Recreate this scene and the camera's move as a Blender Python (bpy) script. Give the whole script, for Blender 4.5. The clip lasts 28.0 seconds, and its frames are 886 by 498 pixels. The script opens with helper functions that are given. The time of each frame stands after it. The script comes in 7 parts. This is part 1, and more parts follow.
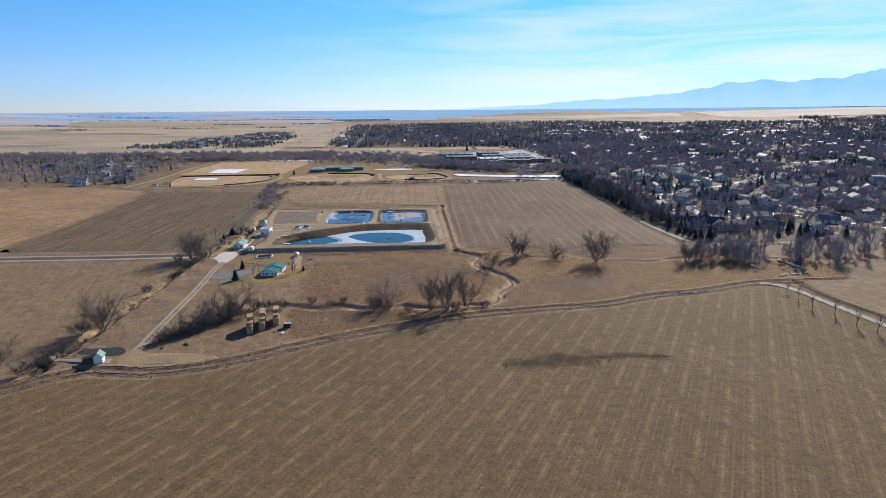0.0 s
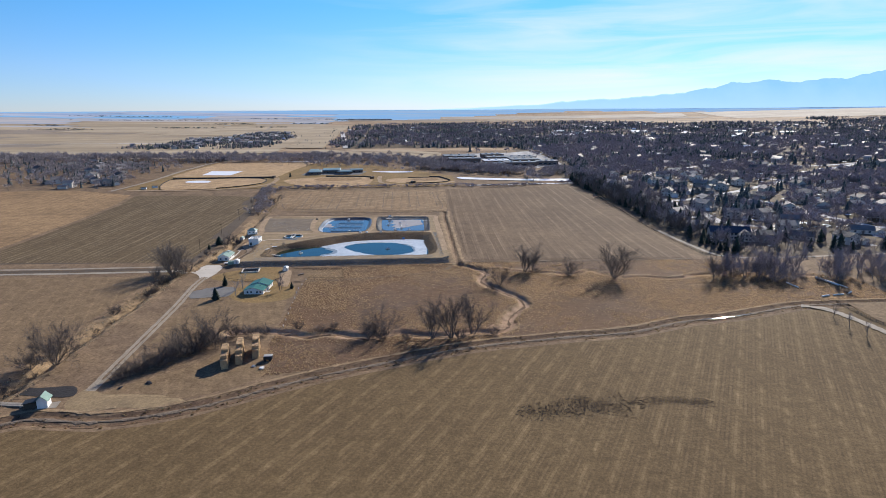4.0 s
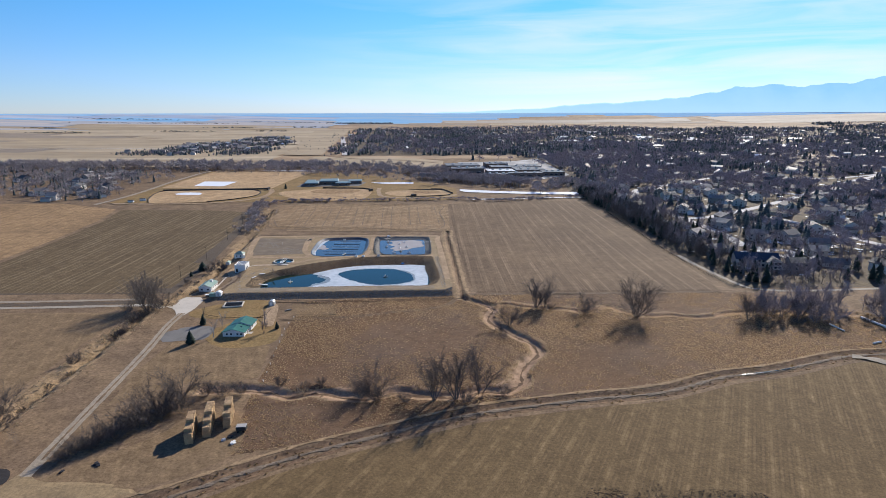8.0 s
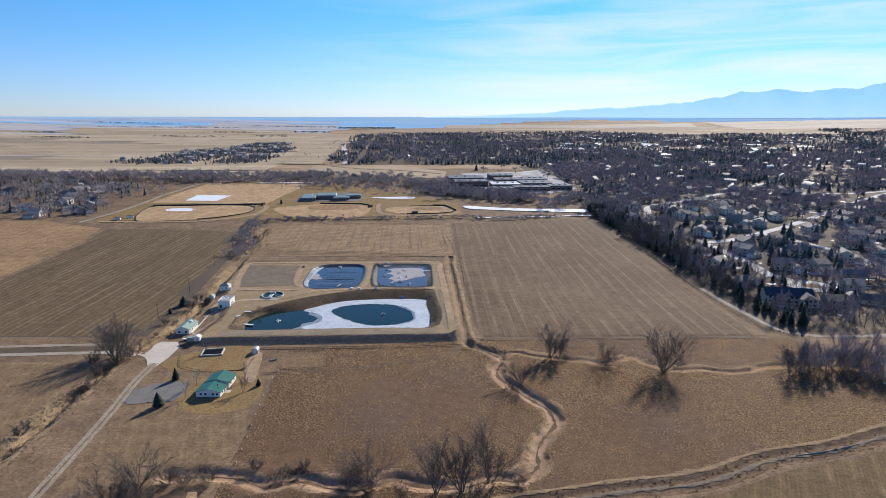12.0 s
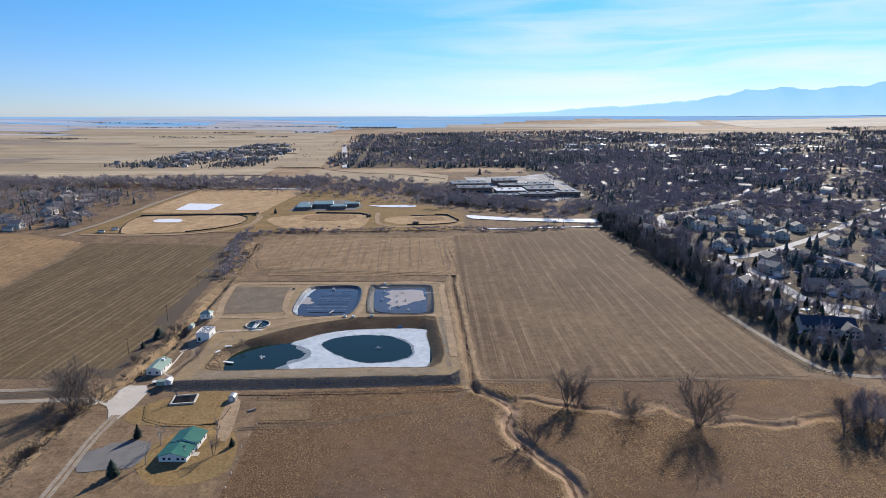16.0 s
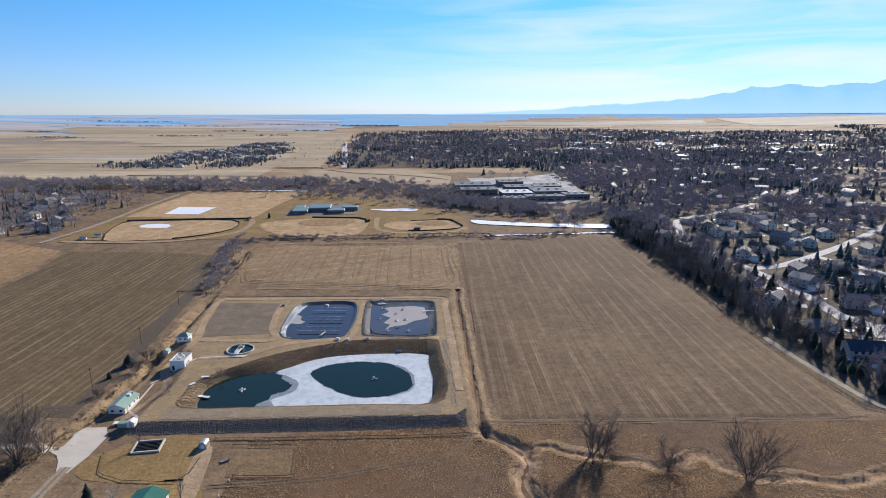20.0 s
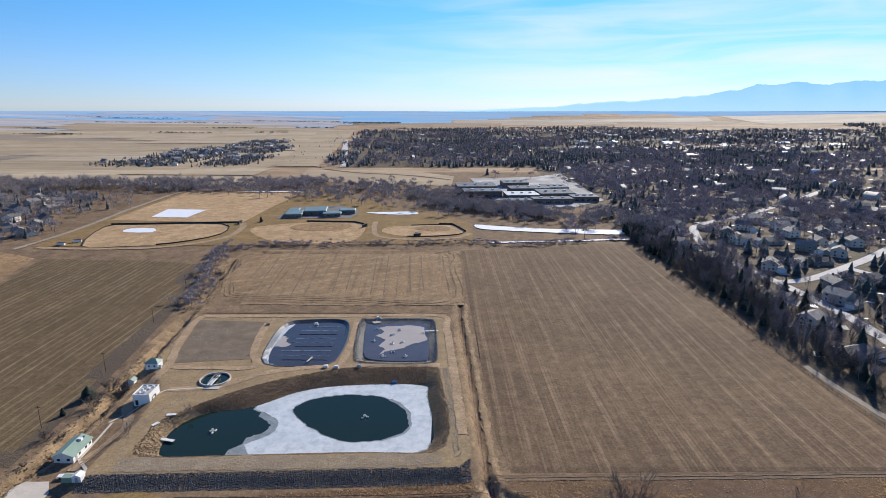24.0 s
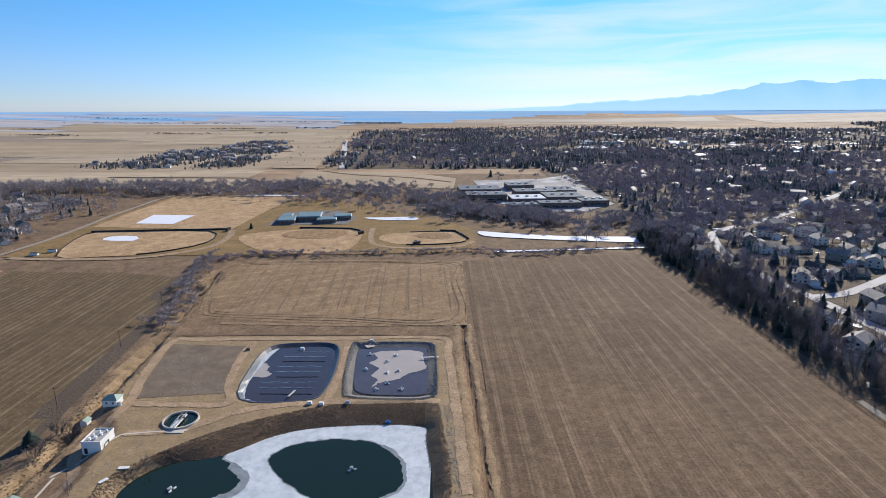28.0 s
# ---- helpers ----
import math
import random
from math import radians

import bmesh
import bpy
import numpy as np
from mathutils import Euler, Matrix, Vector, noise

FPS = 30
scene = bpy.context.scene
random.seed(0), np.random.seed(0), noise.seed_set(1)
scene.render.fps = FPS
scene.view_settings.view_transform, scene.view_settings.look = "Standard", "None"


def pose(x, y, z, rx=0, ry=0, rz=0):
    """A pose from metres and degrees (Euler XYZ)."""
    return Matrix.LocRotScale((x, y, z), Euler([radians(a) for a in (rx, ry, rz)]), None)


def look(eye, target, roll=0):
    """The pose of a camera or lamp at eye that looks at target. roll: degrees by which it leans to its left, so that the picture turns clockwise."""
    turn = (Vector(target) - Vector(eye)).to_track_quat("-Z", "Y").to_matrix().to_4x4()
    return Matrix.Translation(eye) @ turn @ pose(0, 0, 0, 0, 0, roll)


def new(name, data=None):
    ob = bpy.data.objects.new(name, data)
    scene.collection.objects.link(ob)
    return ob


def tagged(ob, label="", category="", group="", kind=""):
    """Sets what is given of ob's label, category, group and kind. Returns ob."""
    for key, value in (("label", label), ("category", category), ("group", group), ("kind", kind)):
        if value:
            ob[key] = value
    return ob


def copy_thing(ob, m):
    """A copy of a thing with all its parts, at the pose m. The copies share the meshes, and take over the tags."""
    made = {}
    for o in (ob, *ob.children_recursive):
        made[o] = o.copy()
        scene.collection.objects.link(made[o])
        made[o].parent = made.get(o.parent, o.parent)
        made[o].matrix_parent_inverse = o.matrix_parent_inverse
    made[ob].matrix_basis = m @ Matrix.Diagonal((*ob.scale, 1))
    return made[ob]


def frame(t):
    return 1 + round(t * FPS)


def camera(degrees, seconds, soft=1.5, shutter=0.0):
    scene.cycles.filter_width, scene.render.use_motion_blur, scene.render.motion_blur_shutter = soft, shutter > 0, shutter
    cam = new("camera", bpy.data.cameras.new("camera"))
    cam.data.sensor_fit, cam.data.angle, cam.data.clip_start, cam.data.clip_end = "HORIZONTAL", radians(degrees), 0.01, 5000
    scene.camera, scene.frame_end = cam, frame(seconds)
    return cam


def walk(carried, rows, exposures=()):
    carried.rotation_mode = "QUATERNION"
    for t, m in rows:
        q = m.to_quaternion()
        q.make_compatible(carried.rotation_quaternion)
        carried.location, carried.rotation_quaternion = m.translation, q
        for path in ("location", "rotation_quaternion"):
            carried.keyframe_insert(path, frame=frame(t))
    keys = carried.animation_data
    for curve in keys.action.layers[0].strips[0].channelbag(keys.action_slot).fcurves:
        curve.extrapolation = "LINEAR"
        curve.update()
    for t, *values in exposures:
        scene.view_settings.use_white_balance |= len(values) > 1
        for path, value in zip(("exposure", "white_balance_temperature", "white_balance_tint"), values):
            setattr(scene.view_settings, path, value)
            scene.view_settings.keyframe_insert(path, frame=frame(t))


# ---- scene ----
cam = camera(74.0, 28.0, soft=0.7)
PATH = [
    (0, (0.48, 0.10, 93.20), (2.16, 97.32, 69.85), -0.47),
    (1, (0.55, 8.72, 92.93), (2.11, 105.93, 69.55), -0.50),
    (2, (0.36, 17.34, 92.79), (1.85, 114.56, 69.43), -0.49),
    (3, (0.43, 25.89, 92.89), (1.85, 123.11, 69.51), -0.44),
    (6, (-0.13, 52.01, 97.50), (1.23, 149.22, 74.08), -0.14),
    (8, (-0.13, 70.31, 102.01), (1.08, 167.61, 78.98), -0.12),
    (9, (-0.20, 79.65, 104.62), (0.92, 176.97, 81.66), -0.10),
    (10, (-0.29, 88.69, 107.42), (0.74, 186.04, 84.56), 0.02),
    (11, (-0.38, 97.47, 110.39), (0.58, 194.83, 87.58), -0.02),
    (12, (-0.44, 106.33, 113.09), (0.46, 203.74, 90.49), 0.07),
    (12.5, (-0.39, 110.60, 114.35), (0.39, 208.05, 91.93), 0.09),
    (15, (0.50, 133.79, 119.34), (0.99, 231.19, 96.68), -0.05),
    (16, (0.34, 142.52, 120.04), (0.78, 239.86, 97.15), -0.11),
    (17, (-0.29, 151.31, 120.00), (0.17, 248.66, 97.14), -0.11),
    (18, (-0.63, 160.35, 120.36), (-0.20, 257.69, 97.44), -0.12),
    (19, (-0.52, 169.61, 120.60), (-0.29, 266.92, 97.56), -0.13),
    (20, (-0.33, 178.68, 121.11), (-0.26, 275.93, 97.85), -0.17),
    (21, (-0.16, 187.75, 121.34), (-0.30, 284.97, 97.95), -0.04),
    (24, (0.03, 214.58, 122.14), (-0.26, 311.71, 98.38), -0.01),
    (25, (-0.06, 223.75, 121.82), (-0.41, 320.89, 98.06), -0.09),
    (26, (0.42, 232.91, 121.61), (-0.11, 330.05, 97.88), -0.13),
    (27, (0.57, 241.91, 121.55), (-0.01, 339.04, 97.77), -0.15),
    (28, (0.53, 251.29, 121.17), (-0.12, 348.42, 97.40), -0.19),
]
walk(cam, [(t, look(eye, target, roll)) for t, eye, target, roll in PATH])

# ---- world, sun, exposure ----
SUN_AZ, SUN_EL = radians(30.0), radians(25.5)
world = bpy.data.worlds.new("sky")
scene.world = world
world.use_nodes = True
wn, wl = world.node_tree.nodes, world.node_tree.links
wn.clear()
w_out = wn.new("ShaderNodeOutputWorld")
w_bg = wn.new("ShaderNodeBackground")
w_sky = wn.new("ShaderNodeTexSky")
w_sky.sky_type = "NISHITA"
w_sky.sun_disc = False
w_sky.sun_elevation, w_sky.sun_rotation = SUN_EL, SUN_AZ
w_sky.altitude, w_sky.air_density, w_sky.dust_density, w_sky.ozone_density = 1600, 0.9, 0.05, 3.2
w_tc = wn.new("ShaderNodeTexCoord")
w_map = wn.new("ShaderNodeMapping")
w_map.inputs["Scale"].default_value = (1.2, 1.2, 14.0)
w_map.inputs["Rotation"].default_value = (0.0, radians(4.0), radians(25.0))
w_map.inputs["Location"].default_value = (0.35, 0.2, 0.1)
w_noise = wn.new("ShaderNodeTexNoise")
w_noise.inputs["Scale"].default_value = 2.2
w_noise.inputs["Detail"].default_value = 8
w_noise.inputs["Roughness"].default_value = 0.55
w_noise.inputs["Distortion"].default_value = 0.6
w_ramp = wn.new("ShaderNodeValToRGB")
w_ramp.color_ramp.elements[0].position, w_ramp.color_ramp.elements[0].color = 0.38, (0, 0, 0, 1)
w_ramp.color_ramp.elements[1].position, w_ramp.color_ramp.elements[1].color = 0.75, (1, 1, 1, 1)
w_amt = wn.new("ShaderNodeMath")
w_amt.operation = "MULTIPLY"
w_amt.inputs[1].default_value = 0.85
w_sep = wn.new("ShaderNodeSeparateXYZ")
wl.new(w_tc.outputs["Generated"], w_sep.inputs["Vector"])
w_east = wn.new("ShaderNodeMapRange")
w_east.interpolation_type = "SMOOTHSTEP"
w_east.inputs["From Min"].default_value, w_east.inputs["From Max"].default_value = -0.35, 0.36
wl.new(w_sep.outputs["X"], w_east.inputs["Value"])
w_low = wn.new("ShaderNodeMapRange")
w_low.interpolation_type = "SMOOTHSTEP"
w_low.inputs["From Min"].default_value, w_low.inputs["From Max"].default_value = 0.24, 0.1
wl.new(w_sep.outputs["Z"], w_low.inputs["Value"])
w_where = wn.new("ShaderNodeMath")
w_where.operation = "MULTIPLY"
wl.new(w_east.outputs["Result"], w_where.inputs[0])
wl.new(w_low.outputs["Result"], w_where.inputs[1])
w_veil = wn.new("ShaderNodeMath")
w_veil.operation = "MULTIPLY"
wl.new(w_where.outputs["Value"], w_veil.inputs[0])
w_mix = wn.new("ShaderNodeMixRGB")
w_mix.inputs["Color2"].default_value = (8.2, 8.7, 9.4, 1)
wl.new(w_tc.outputs["Generated"], w_map.inputs["Vector"])
wl.new(w_map.outputs["Vector"], w_noise.inputs["Vector"])
wl.new(w_noise.outputs["Fac"], w_ramp.inputs["Fac"])
wl.new(w_ramp.outputs["Color"], w_amt.inputs[0])
wl.new(w_amt.outputs["Value"], w_veil.inputs[1])
wl.new(w_veil.outputs["Value"], w_mix.inputs["Fac"])
w_tint = wn.new("ShaderNodeMixRGB")
w_tint.blend_type = "MULTIPLY"
w_tint.inputs["Fac"].default_value = 1.0
w_grad = wn.new("ShaderNodeValToRGB")
w_grad.color_ramp.elements[0].position, w_grad.color_ramp.elements[0].color = 0.0, (0.72, 0.8, 1.1, 1)
w_grad.color_ramp.elements[1].position, w_grad.color_ramp.elements[1].color = 0.6, (0.8, 0.95, 1.36, 1)
for w_at, w_col in ((0.06, (0.74, 0.92, 1.22, 1)), (0.19, (0.5, 1.14, 1.42, 1)), (0.3, (0.6, 1.1, 1.36, 1))):
    w_grad.color_ramp.elements.new(w_at).color = w_col
wl.new(w_sep.outputs["Z"], w_grad.inputs["Fac"])
wl.new(w_grad.outputs["Color"], w_tint.inputs["Color2"])
wl.new(w_sky.outputs["Color"], w_tint.inputs["Color1"])
wl.new(w_tint.outputs["Color"], w_mix.inputs["Color1"])
wl.new(w_mix.outputs["Color"], w_bg.inputs["Color"])
w_bg.inputs["Strength"].default_value = 0.086
wl.new(w_bg.outputs["Background"], w_out.inputs["Surface"])

sun_lamp = bpy.data.lights.new("sun", "SUN")
sun_lamp.energy, sun_lamp.angle, sun_lamp.color = 5.0, radians(0.5), (1.0, 0.93, 0.83)
sun = new("sun", sun_lamp)
SUN_DIR = Vector((math.sin(SUN_AZ) * math.cos(SUN_EL), math.cos(SUN_AZ) * math.cos(SUN_EL), math.sin(SUN_EL)))
sun.matrix_world = look((0, 0, 300), Vector((0, 0, 300)) - SUN_DIR)
scene.view_settings.exposure = 0.38

# ---- materials ----


def link_chain(mt):
    mt.use_nodes = True
    nt = mt.node_tree
    return nt.nodes, nt.links, nt.nodes["Principled BSDF"]


def mixed(nodes, links, kind, fac, a, b):
    m = nodes.new("ShaderNodeMixRGB")
    m.blend_type = kind
    for sock, v in (("Fac", fac), ("Color1", a), ("Color2", b)):
        if isinstance(v, bpy.types.NodeSocket):
            links.new(v, m.inputs[sock])
        elif isinstance(v, (int, float)):
            m.inputs[sock].default_value = v
        else:
            m.inputs[sock].default_value = (*v, 1)
    return m.outputs["Color"]


def noise_out(nodes, links, vec, scale, detail=6, lo=0.35, hi=0.65, rough=0.55):
    n = nodes.new("ShaderNodeTexNoise")
    n.inputs["Scale"].default_value, n.inputs["Detail"].default_value = scale, detail
    n.inputs["Roughness"].default_value = rough
    links.new(vec, n.inputs["Vector"])
    r = nodes.new("ShaderNodeMapRange")
    r.inputs["From Min"].default_value, r.inputs["From Max"].default_value = lo, hi
    links.new(n.outputs["Fac"], r.inputs["Value"])
    return r.outputs["Result"]


EARTHY = {"dry_grass_earth", "far_prairie", "meadow_grass", "tan_field", "grey_tan_field", "brown_field", "dormant_turf", "dry_lawn",
          "packed_dirt", "weedy_bank", "pale_straw_grass", "creek_bed"}


def earthy(c):
    """Soil and dead grass: a little redder."""
    return (c[0] * 1.09, c[1] * 0.985, c[2] * 0.9)


def surface(name, dark, light, big=0.03, small=0.6, spot=None, spot_at=(0.56, 0.66), spot_scale=0.08, rough=0.9, bump=0.3,
            stripes=(), metallic=0.0, spec=0.25, vary=0.0, grain=(1, 1, 1), speckle=0.0):
    """World-scale earth, paint or cover: two noises between dark and light, a third for patches of another colour, and rows.
    stripes: (turn in degrees, period in metres, colour, strength, wobble)."""
    if name in EARTHY:
        speckle = max(speckle, 0.34)
        spec = 0.08
        bump = min(bump, 0.14)
        dark, light, spot = earthy(dark), earthy(light), spot and earthy(spot)
        stripes = [(a, b, earthy(c), d, e) for a, b, c, d, e in stripes]
    mt = bpy.data.materials.new(name)
    nodes, links, bsdf = link_chain(mt)
    pos = nodes.new("ShaderNodeNewGeometry").outputs["Position"]
    mp = nodes.new("ShaderNodeMapping")
    mp.inputs["Scale"].default_value = grain
    links.new(pos, mp.inputs["Vector"])
    vec = mp.outputs["Vector"]
    f1 = noise_out(nodes, links, vec, big, 5)
    f2 = noise_out(nodes, links, vec, small, 6, 0.34, 0.66, 0.65)
    f0 = noise_out(nodes, links, vec, small * 4.7, 4, 0.3, 0.7, 0.7)
    f = mixed(nodes, links, "MIX", 0.6, f1, mixed(nodes, links, "MIX", 0.4, f2, f0))
    col = mixed(nodes, links, "MIX", f, dark, light)
    if spot:
        f3 = noise_out(nodes, links, vec, spot_scale, 9, spot_at[0] - 0.08, spot_at[1] + 0.14, 0.68)
        col = mixed(nodes, links, "MIX", f3, col, spot)
    for turn, period, tint, strength, wobble in stripes:
        m2 = nodes.new("ShaderNodeMapping")
        m2.vector_type = "POINT"
        m2.inputs["Rotation"].default_value = (0, 0, radians(turn))
        links.new(pos, m2.inputs["Vector"])
        wv = nodes.new("ShaderNodeTexWave")
        wv.bands_direction = "X"
        wv.inputs["Scale"].default_value = 0.314159 / period
        wv.inputs["Distortion"].default_value = wobble
        wv.inputs["Detail"].default_value = 3
        wv.inputs["Detail Scale"].default_value = 0.4
        links.new(m2.outputs["Vector"], wv.inputs["Vector"])
        m3 = nodes.new("ShaderNodeMapping")
        m3.inputs["Rotation"].default_value = (0, 0, radians(turn))
        m3.inputs["Scale"].default_value = (1.0, 0.06, 1.0)
        links.new(pos, m3.inputs["Vector"])
        gate = noise_out(nodes, links, m3.outputs["Vector"], 0.25, 5, 0.38, 0.64)
        mul = nodes.new("ShaderNodeMath")
        mul.operation = "MULTIPLY"
        crisp = nodes.new("ShaderNodeMapRange")
        crisp.inputs["From Min"].default_value, crisp.inputs["From Max"].default_value = 0.64, 1.0
        links.new(wv.outputs["Fac"], crisp.inputs["Value"])
        links.new(crisp.outputs["Result"], mul.inputs[0])
        links.new(gate, mul.inputs[1])
        mul2 = nodes.new("ShaderNodeMath")
        mul2.operation = "MULTIPLY"
        mul2.inputs[1].default_value = strength
        links.new(mul.outputs["Value"], mul2.inputs[0])
        col = mixed(nodes, links, "MIX", mul2.outputs["Value"], col, tint)
    if speckle:
        sp = nodes.new("ShaderNodeMapRange")
        sp.inputs["To Min"].default_value, sp.inputs["To Max"].default_value = 1 - speckle, 1 + speckle
        links.new(noise_out(nodes, links, vec, small * 1.6, 7, 0.34, 0.66, 0.75), sp.inputs["Value"])
        hs0 = nodes.new("ShaderNodeHueSaturation")
        links.new(sp.outputs["Result"], hs0.inputs["Value"])
        links.new(col, hs0.inputs["Color"])
        col = hs0.outputs["Color"]
        sp2 = nodes.new("ShaderNodeMapRange")
        sp2.inputs["To Min"].default_value, sp2.inputs["To Max"].default_value = 1 - 0.7 * speckle, 1 + 0.7 * speckle
        links.new(noise_out(nodes, links, vec, small * 0.28, 5, 0.32, 0.68, 0.7), sp2.inputs["Value"])
        hs1 = nodes.new("ShaderNodeHueSaturation")
        links.new(sp2.outputs["Result"], hs1.inputs["Value"])
        links.new(col, hs1.inputs["Color"])
        col = hs1.outputs["Color"]
    if vary:
        info = nodes.new("ShaderNodeObjectInfo")
        rm = nodes.new("ShaderNodeMapRange")
        rm.inputs["To Min"].default_value, rm.inputs["To Max"].default_value = 1 - vary, 1 + vary
        links.new(info.outputs["Random"], rm.inputs["Value"])
        hs = nodes.new("ShaderNodeHueSaturation")
        links.new(rm.outputs["Result"], hs.inputs["Value"])
        links.new(col, hs.inputs["Color"])
        col = hs.outputs["Color"]
    links.new(col, bsdf.inputs["Base Color"])
    bsdf.inputs["Roughness"].default_value = rough
    bsdf.inputs["Metallic"].default_value = metallic
    bsdf.inputs["Specular IOR Level"].default_value = spec
    if bump:
        b = nodes.new("ShaderNodeBump")
        b.inputs["Strength"].default_value = bump
        b.inputs["Distance"].default_value = 0.5
        links.new(f2, b.inputs["Height"])
        links.new(b.outputs["Normal"], bsdf.inputs["Normal"])
    return mt


def island_mat(name, colours, rough=0.85, spec=0.2, through_light=0.0):
    """A cover for joined small pieces: each piece takes its own colour out of a ramp."""
    mt = bpy.data.materials.new(name)
    nodes, links, bsdf = link_chain(mt)
    g = nodes.new("ShaderNodeNewGeometry")
    r = nodes.new("ShaderNodeValToRGB")
    r.color_ramp.interpolation = "LINEAR"
    el = r.color_ramp.elements
    el[0].position, el[0].color = 0.0, (*colours[0], 1)
    el[1].position, el[1].color = 1.0, (*colours[-1], 1)
    for k, c in enumerate(colours[1:-1], 1):
        e = el.new(k / (len(colours) - 1))
        e.color = (*c, 1)
    links.new(g.outputs["Random Per Island"], r.inputs["Fac"])
    links.new(r.outputs["Color"], bsdf.inputs["Base Color"])
    bsdf.inputs["Roughness"].default_value = rough
    bsdf.inputs["Specular IOR Level"].default_value = spec
    if through_light:
        tr = nodes.new("ShaderNodeBsdfTranslucent")
        links.new(r.outputs["Color"], tr.inputs["Color"])
        mx = nodes.new("ShaderNodeMixShader")
        mx.inputs["Fac"].default_value = through_light
        links.new(bsdf.outputs["BSDF"], mx.inputs[1])
        links.new(tr.outputs["BSDF"], mx.inputs[2])
        links.new(mx.outputs["Shader"], nodes["Material Output"].inputs["Surface"])
    return mt


M = {}
M["earth"] = surface("dry_grass_earth", (0.13, 0.098, 0.068), (0.215, 0.163, 0.112), 0.02, 0.5, (0.27, 0.205, 0.13), (0.52, 0.7), 0.05)
M["plain"] = surface("far_prairie", (0.28, 0.215, 0.145), (0.38, 0.3, 0.205), 0.003, 0.03, (0.2, 0.16, 0.115), (0.55, 0.62), 0.004, grain=(0.35, 1, 1))
M["meadow"] = surface("meadow_grass", (0.105, 0.069, 0.043), (0.17, 0.113, 0.07), 0.02, 0.9, (0.125, 0.098, 0.08), (0.5, 0.64), 0.022)
M["stubble"] = surface("stubble_field", (0.13, 0.087, 0.043), (0.176, 0.12, 0.06), 0.015, 0.9, (0.12, 0.08, 0.041), (0.5, 0.66), 0.02,
                       stripes=((28, 7.0, (0.33, 0.228, 0.115), 0.38, 0.5), (28, 2.33, (0.25, 0.17, 0.09), 0.35, 0.4), (28, 1.17, (0.085, 0.056, 0.034), 0.35, 0.2)), bump=0.14, speckle=0.28, spec=0.08)
M["plowed"] = surface("plowed_field", (0.115, 0.081, 0.045), (0.168, 0.12, 0.068), 0.012, 0.7, (0.084, 0.06, 0.035), (0.54, 0.66), 0.012,
                      stripes=((2, 4.2, (0.34, 0.255, 0.15), 0.55, 1.6), (2, 1.7, (0.23, 0.175, 0.105), 0.5, 1.0)), bump=0.14, speckle=0.28, spec=0.08)
M["tan_field"] = surface("tan_field", (0.25, 0.178, 0.104), (0.36, 0.26, 0.15), 0.012, 0.5, (0.17, 0.125, 0.078), (0.52, 0.66), 0.014,
                         stripes=((-6, 7.5, (0.15, 0.11, 0.07), 0.5, 1.2), (60, 9.0, (0.36, 0.265, 0.15), 0.4, 1.0)))
M["grey_field"] = surface("grey_tan_field", (0.17, 0.128, 0.08), (0.24, 0.182, 0.115), 0.015, 0.6, (0.145, 0.11, 0.072), (0.5, 0.66), 0.015,
                          stripes=((-20, 4.5, (0.28, 0.215, 0.13), 0.4, 1.0),))
M["east_field"] = surface("brown_field", (0.11, 0.081, 0.055), (0.156, 0.117, 0.08), 0.012, 0.8, (0.21, 0.158, 0.102), (0.52, 0.68), 0.012,
                          stripes=((-1, 8.5, (0.29, 0.225, 0.155), 0.55, 1.2), (-1, 3.1, (0.26, 0.198, 0.135), 0.5, 0.8), (-1, 1.6, (0.085, 0.061, 0.043), 0.5, 0.4)))
M["north_field"] = surface("tan_stubble", (0.225, 0.148, 0.082), (0.325, 0.218, 0.124), 0.012, 0.5, (0.33, 0.235, 0.14), (0.54, 0.68), 0.014,
                           stripes=((-2, 7.5, (0.14, 0.1, 0.064), 0.5, 1.2), (64, 14.0, (0.38, 0.275, 0.165), 0.6, 2.0)), speckle=0.3, spec=0.08, bump=0.14)
M["turf"] = surface("dormant_turf", (0.37, 0.275, 0.165), (0.47, 0.36, 0.225), 0.02, 0.4, (0.31, 0.225, 0.13), (0.52, 0.68), 0.03)
M["lawn"] = surface("dry_lawn", (0.20, 0.148, 0.075), (0.31, 0.222, 0.105), 0.05, 0.5, (0.15, 0.125, 0.065), (0.52, 0.66), 0.07)
M["dirt"] = surface("packed_dirt", (0.28, 0.218, 0.15), (0.4, 0.318, 0.222), 0.06, 0.8, (0.33, 0.26, 0.175), (0.5, 0.65), 0.1)
M["gravel"] = surface("gravel_road", (0.30, 0.255, 0.2), (0.42, 0.365, 0.29), 0.08, 1.2, (0.24, 0.2, 0.15), (0.55, 0.68), 0.2)
M["asphalt"] = surface("old_asphalt", (0.16, 0.15, 0.14), (0.22, 0.21, 0.195), 0.08, 1.5, (0.12, 0.112, 0.1), (0.56, 0.66), 0.2, bump=0.1)
M["lotgrey"] = surface("pale_car_park", (0.27, 0.26, 0.25), (0.38, 0.365, 0.345), 0.03, 0.5, (0.7, 0.72, 0.75), (0.58, 0.64), 0.03, bump=0.05)
M["concrete"] = surface("pale_concrete", (0.50, 0.45, 0.38), (0.60, 0.54, 0.46), 0.08, 0.9, (0.44, 0.39, 0.33), (0.58, 0.66), 0.15, bump=0.08)
M["street"] = surface("pale_street", (0.5, 0.475, 0.45), (0.62, 0.6, 0.57), 0.06, 0.5, (0.4, 0.38, 0.36), (0.58, 0.66), 0.1, bump=0.05)
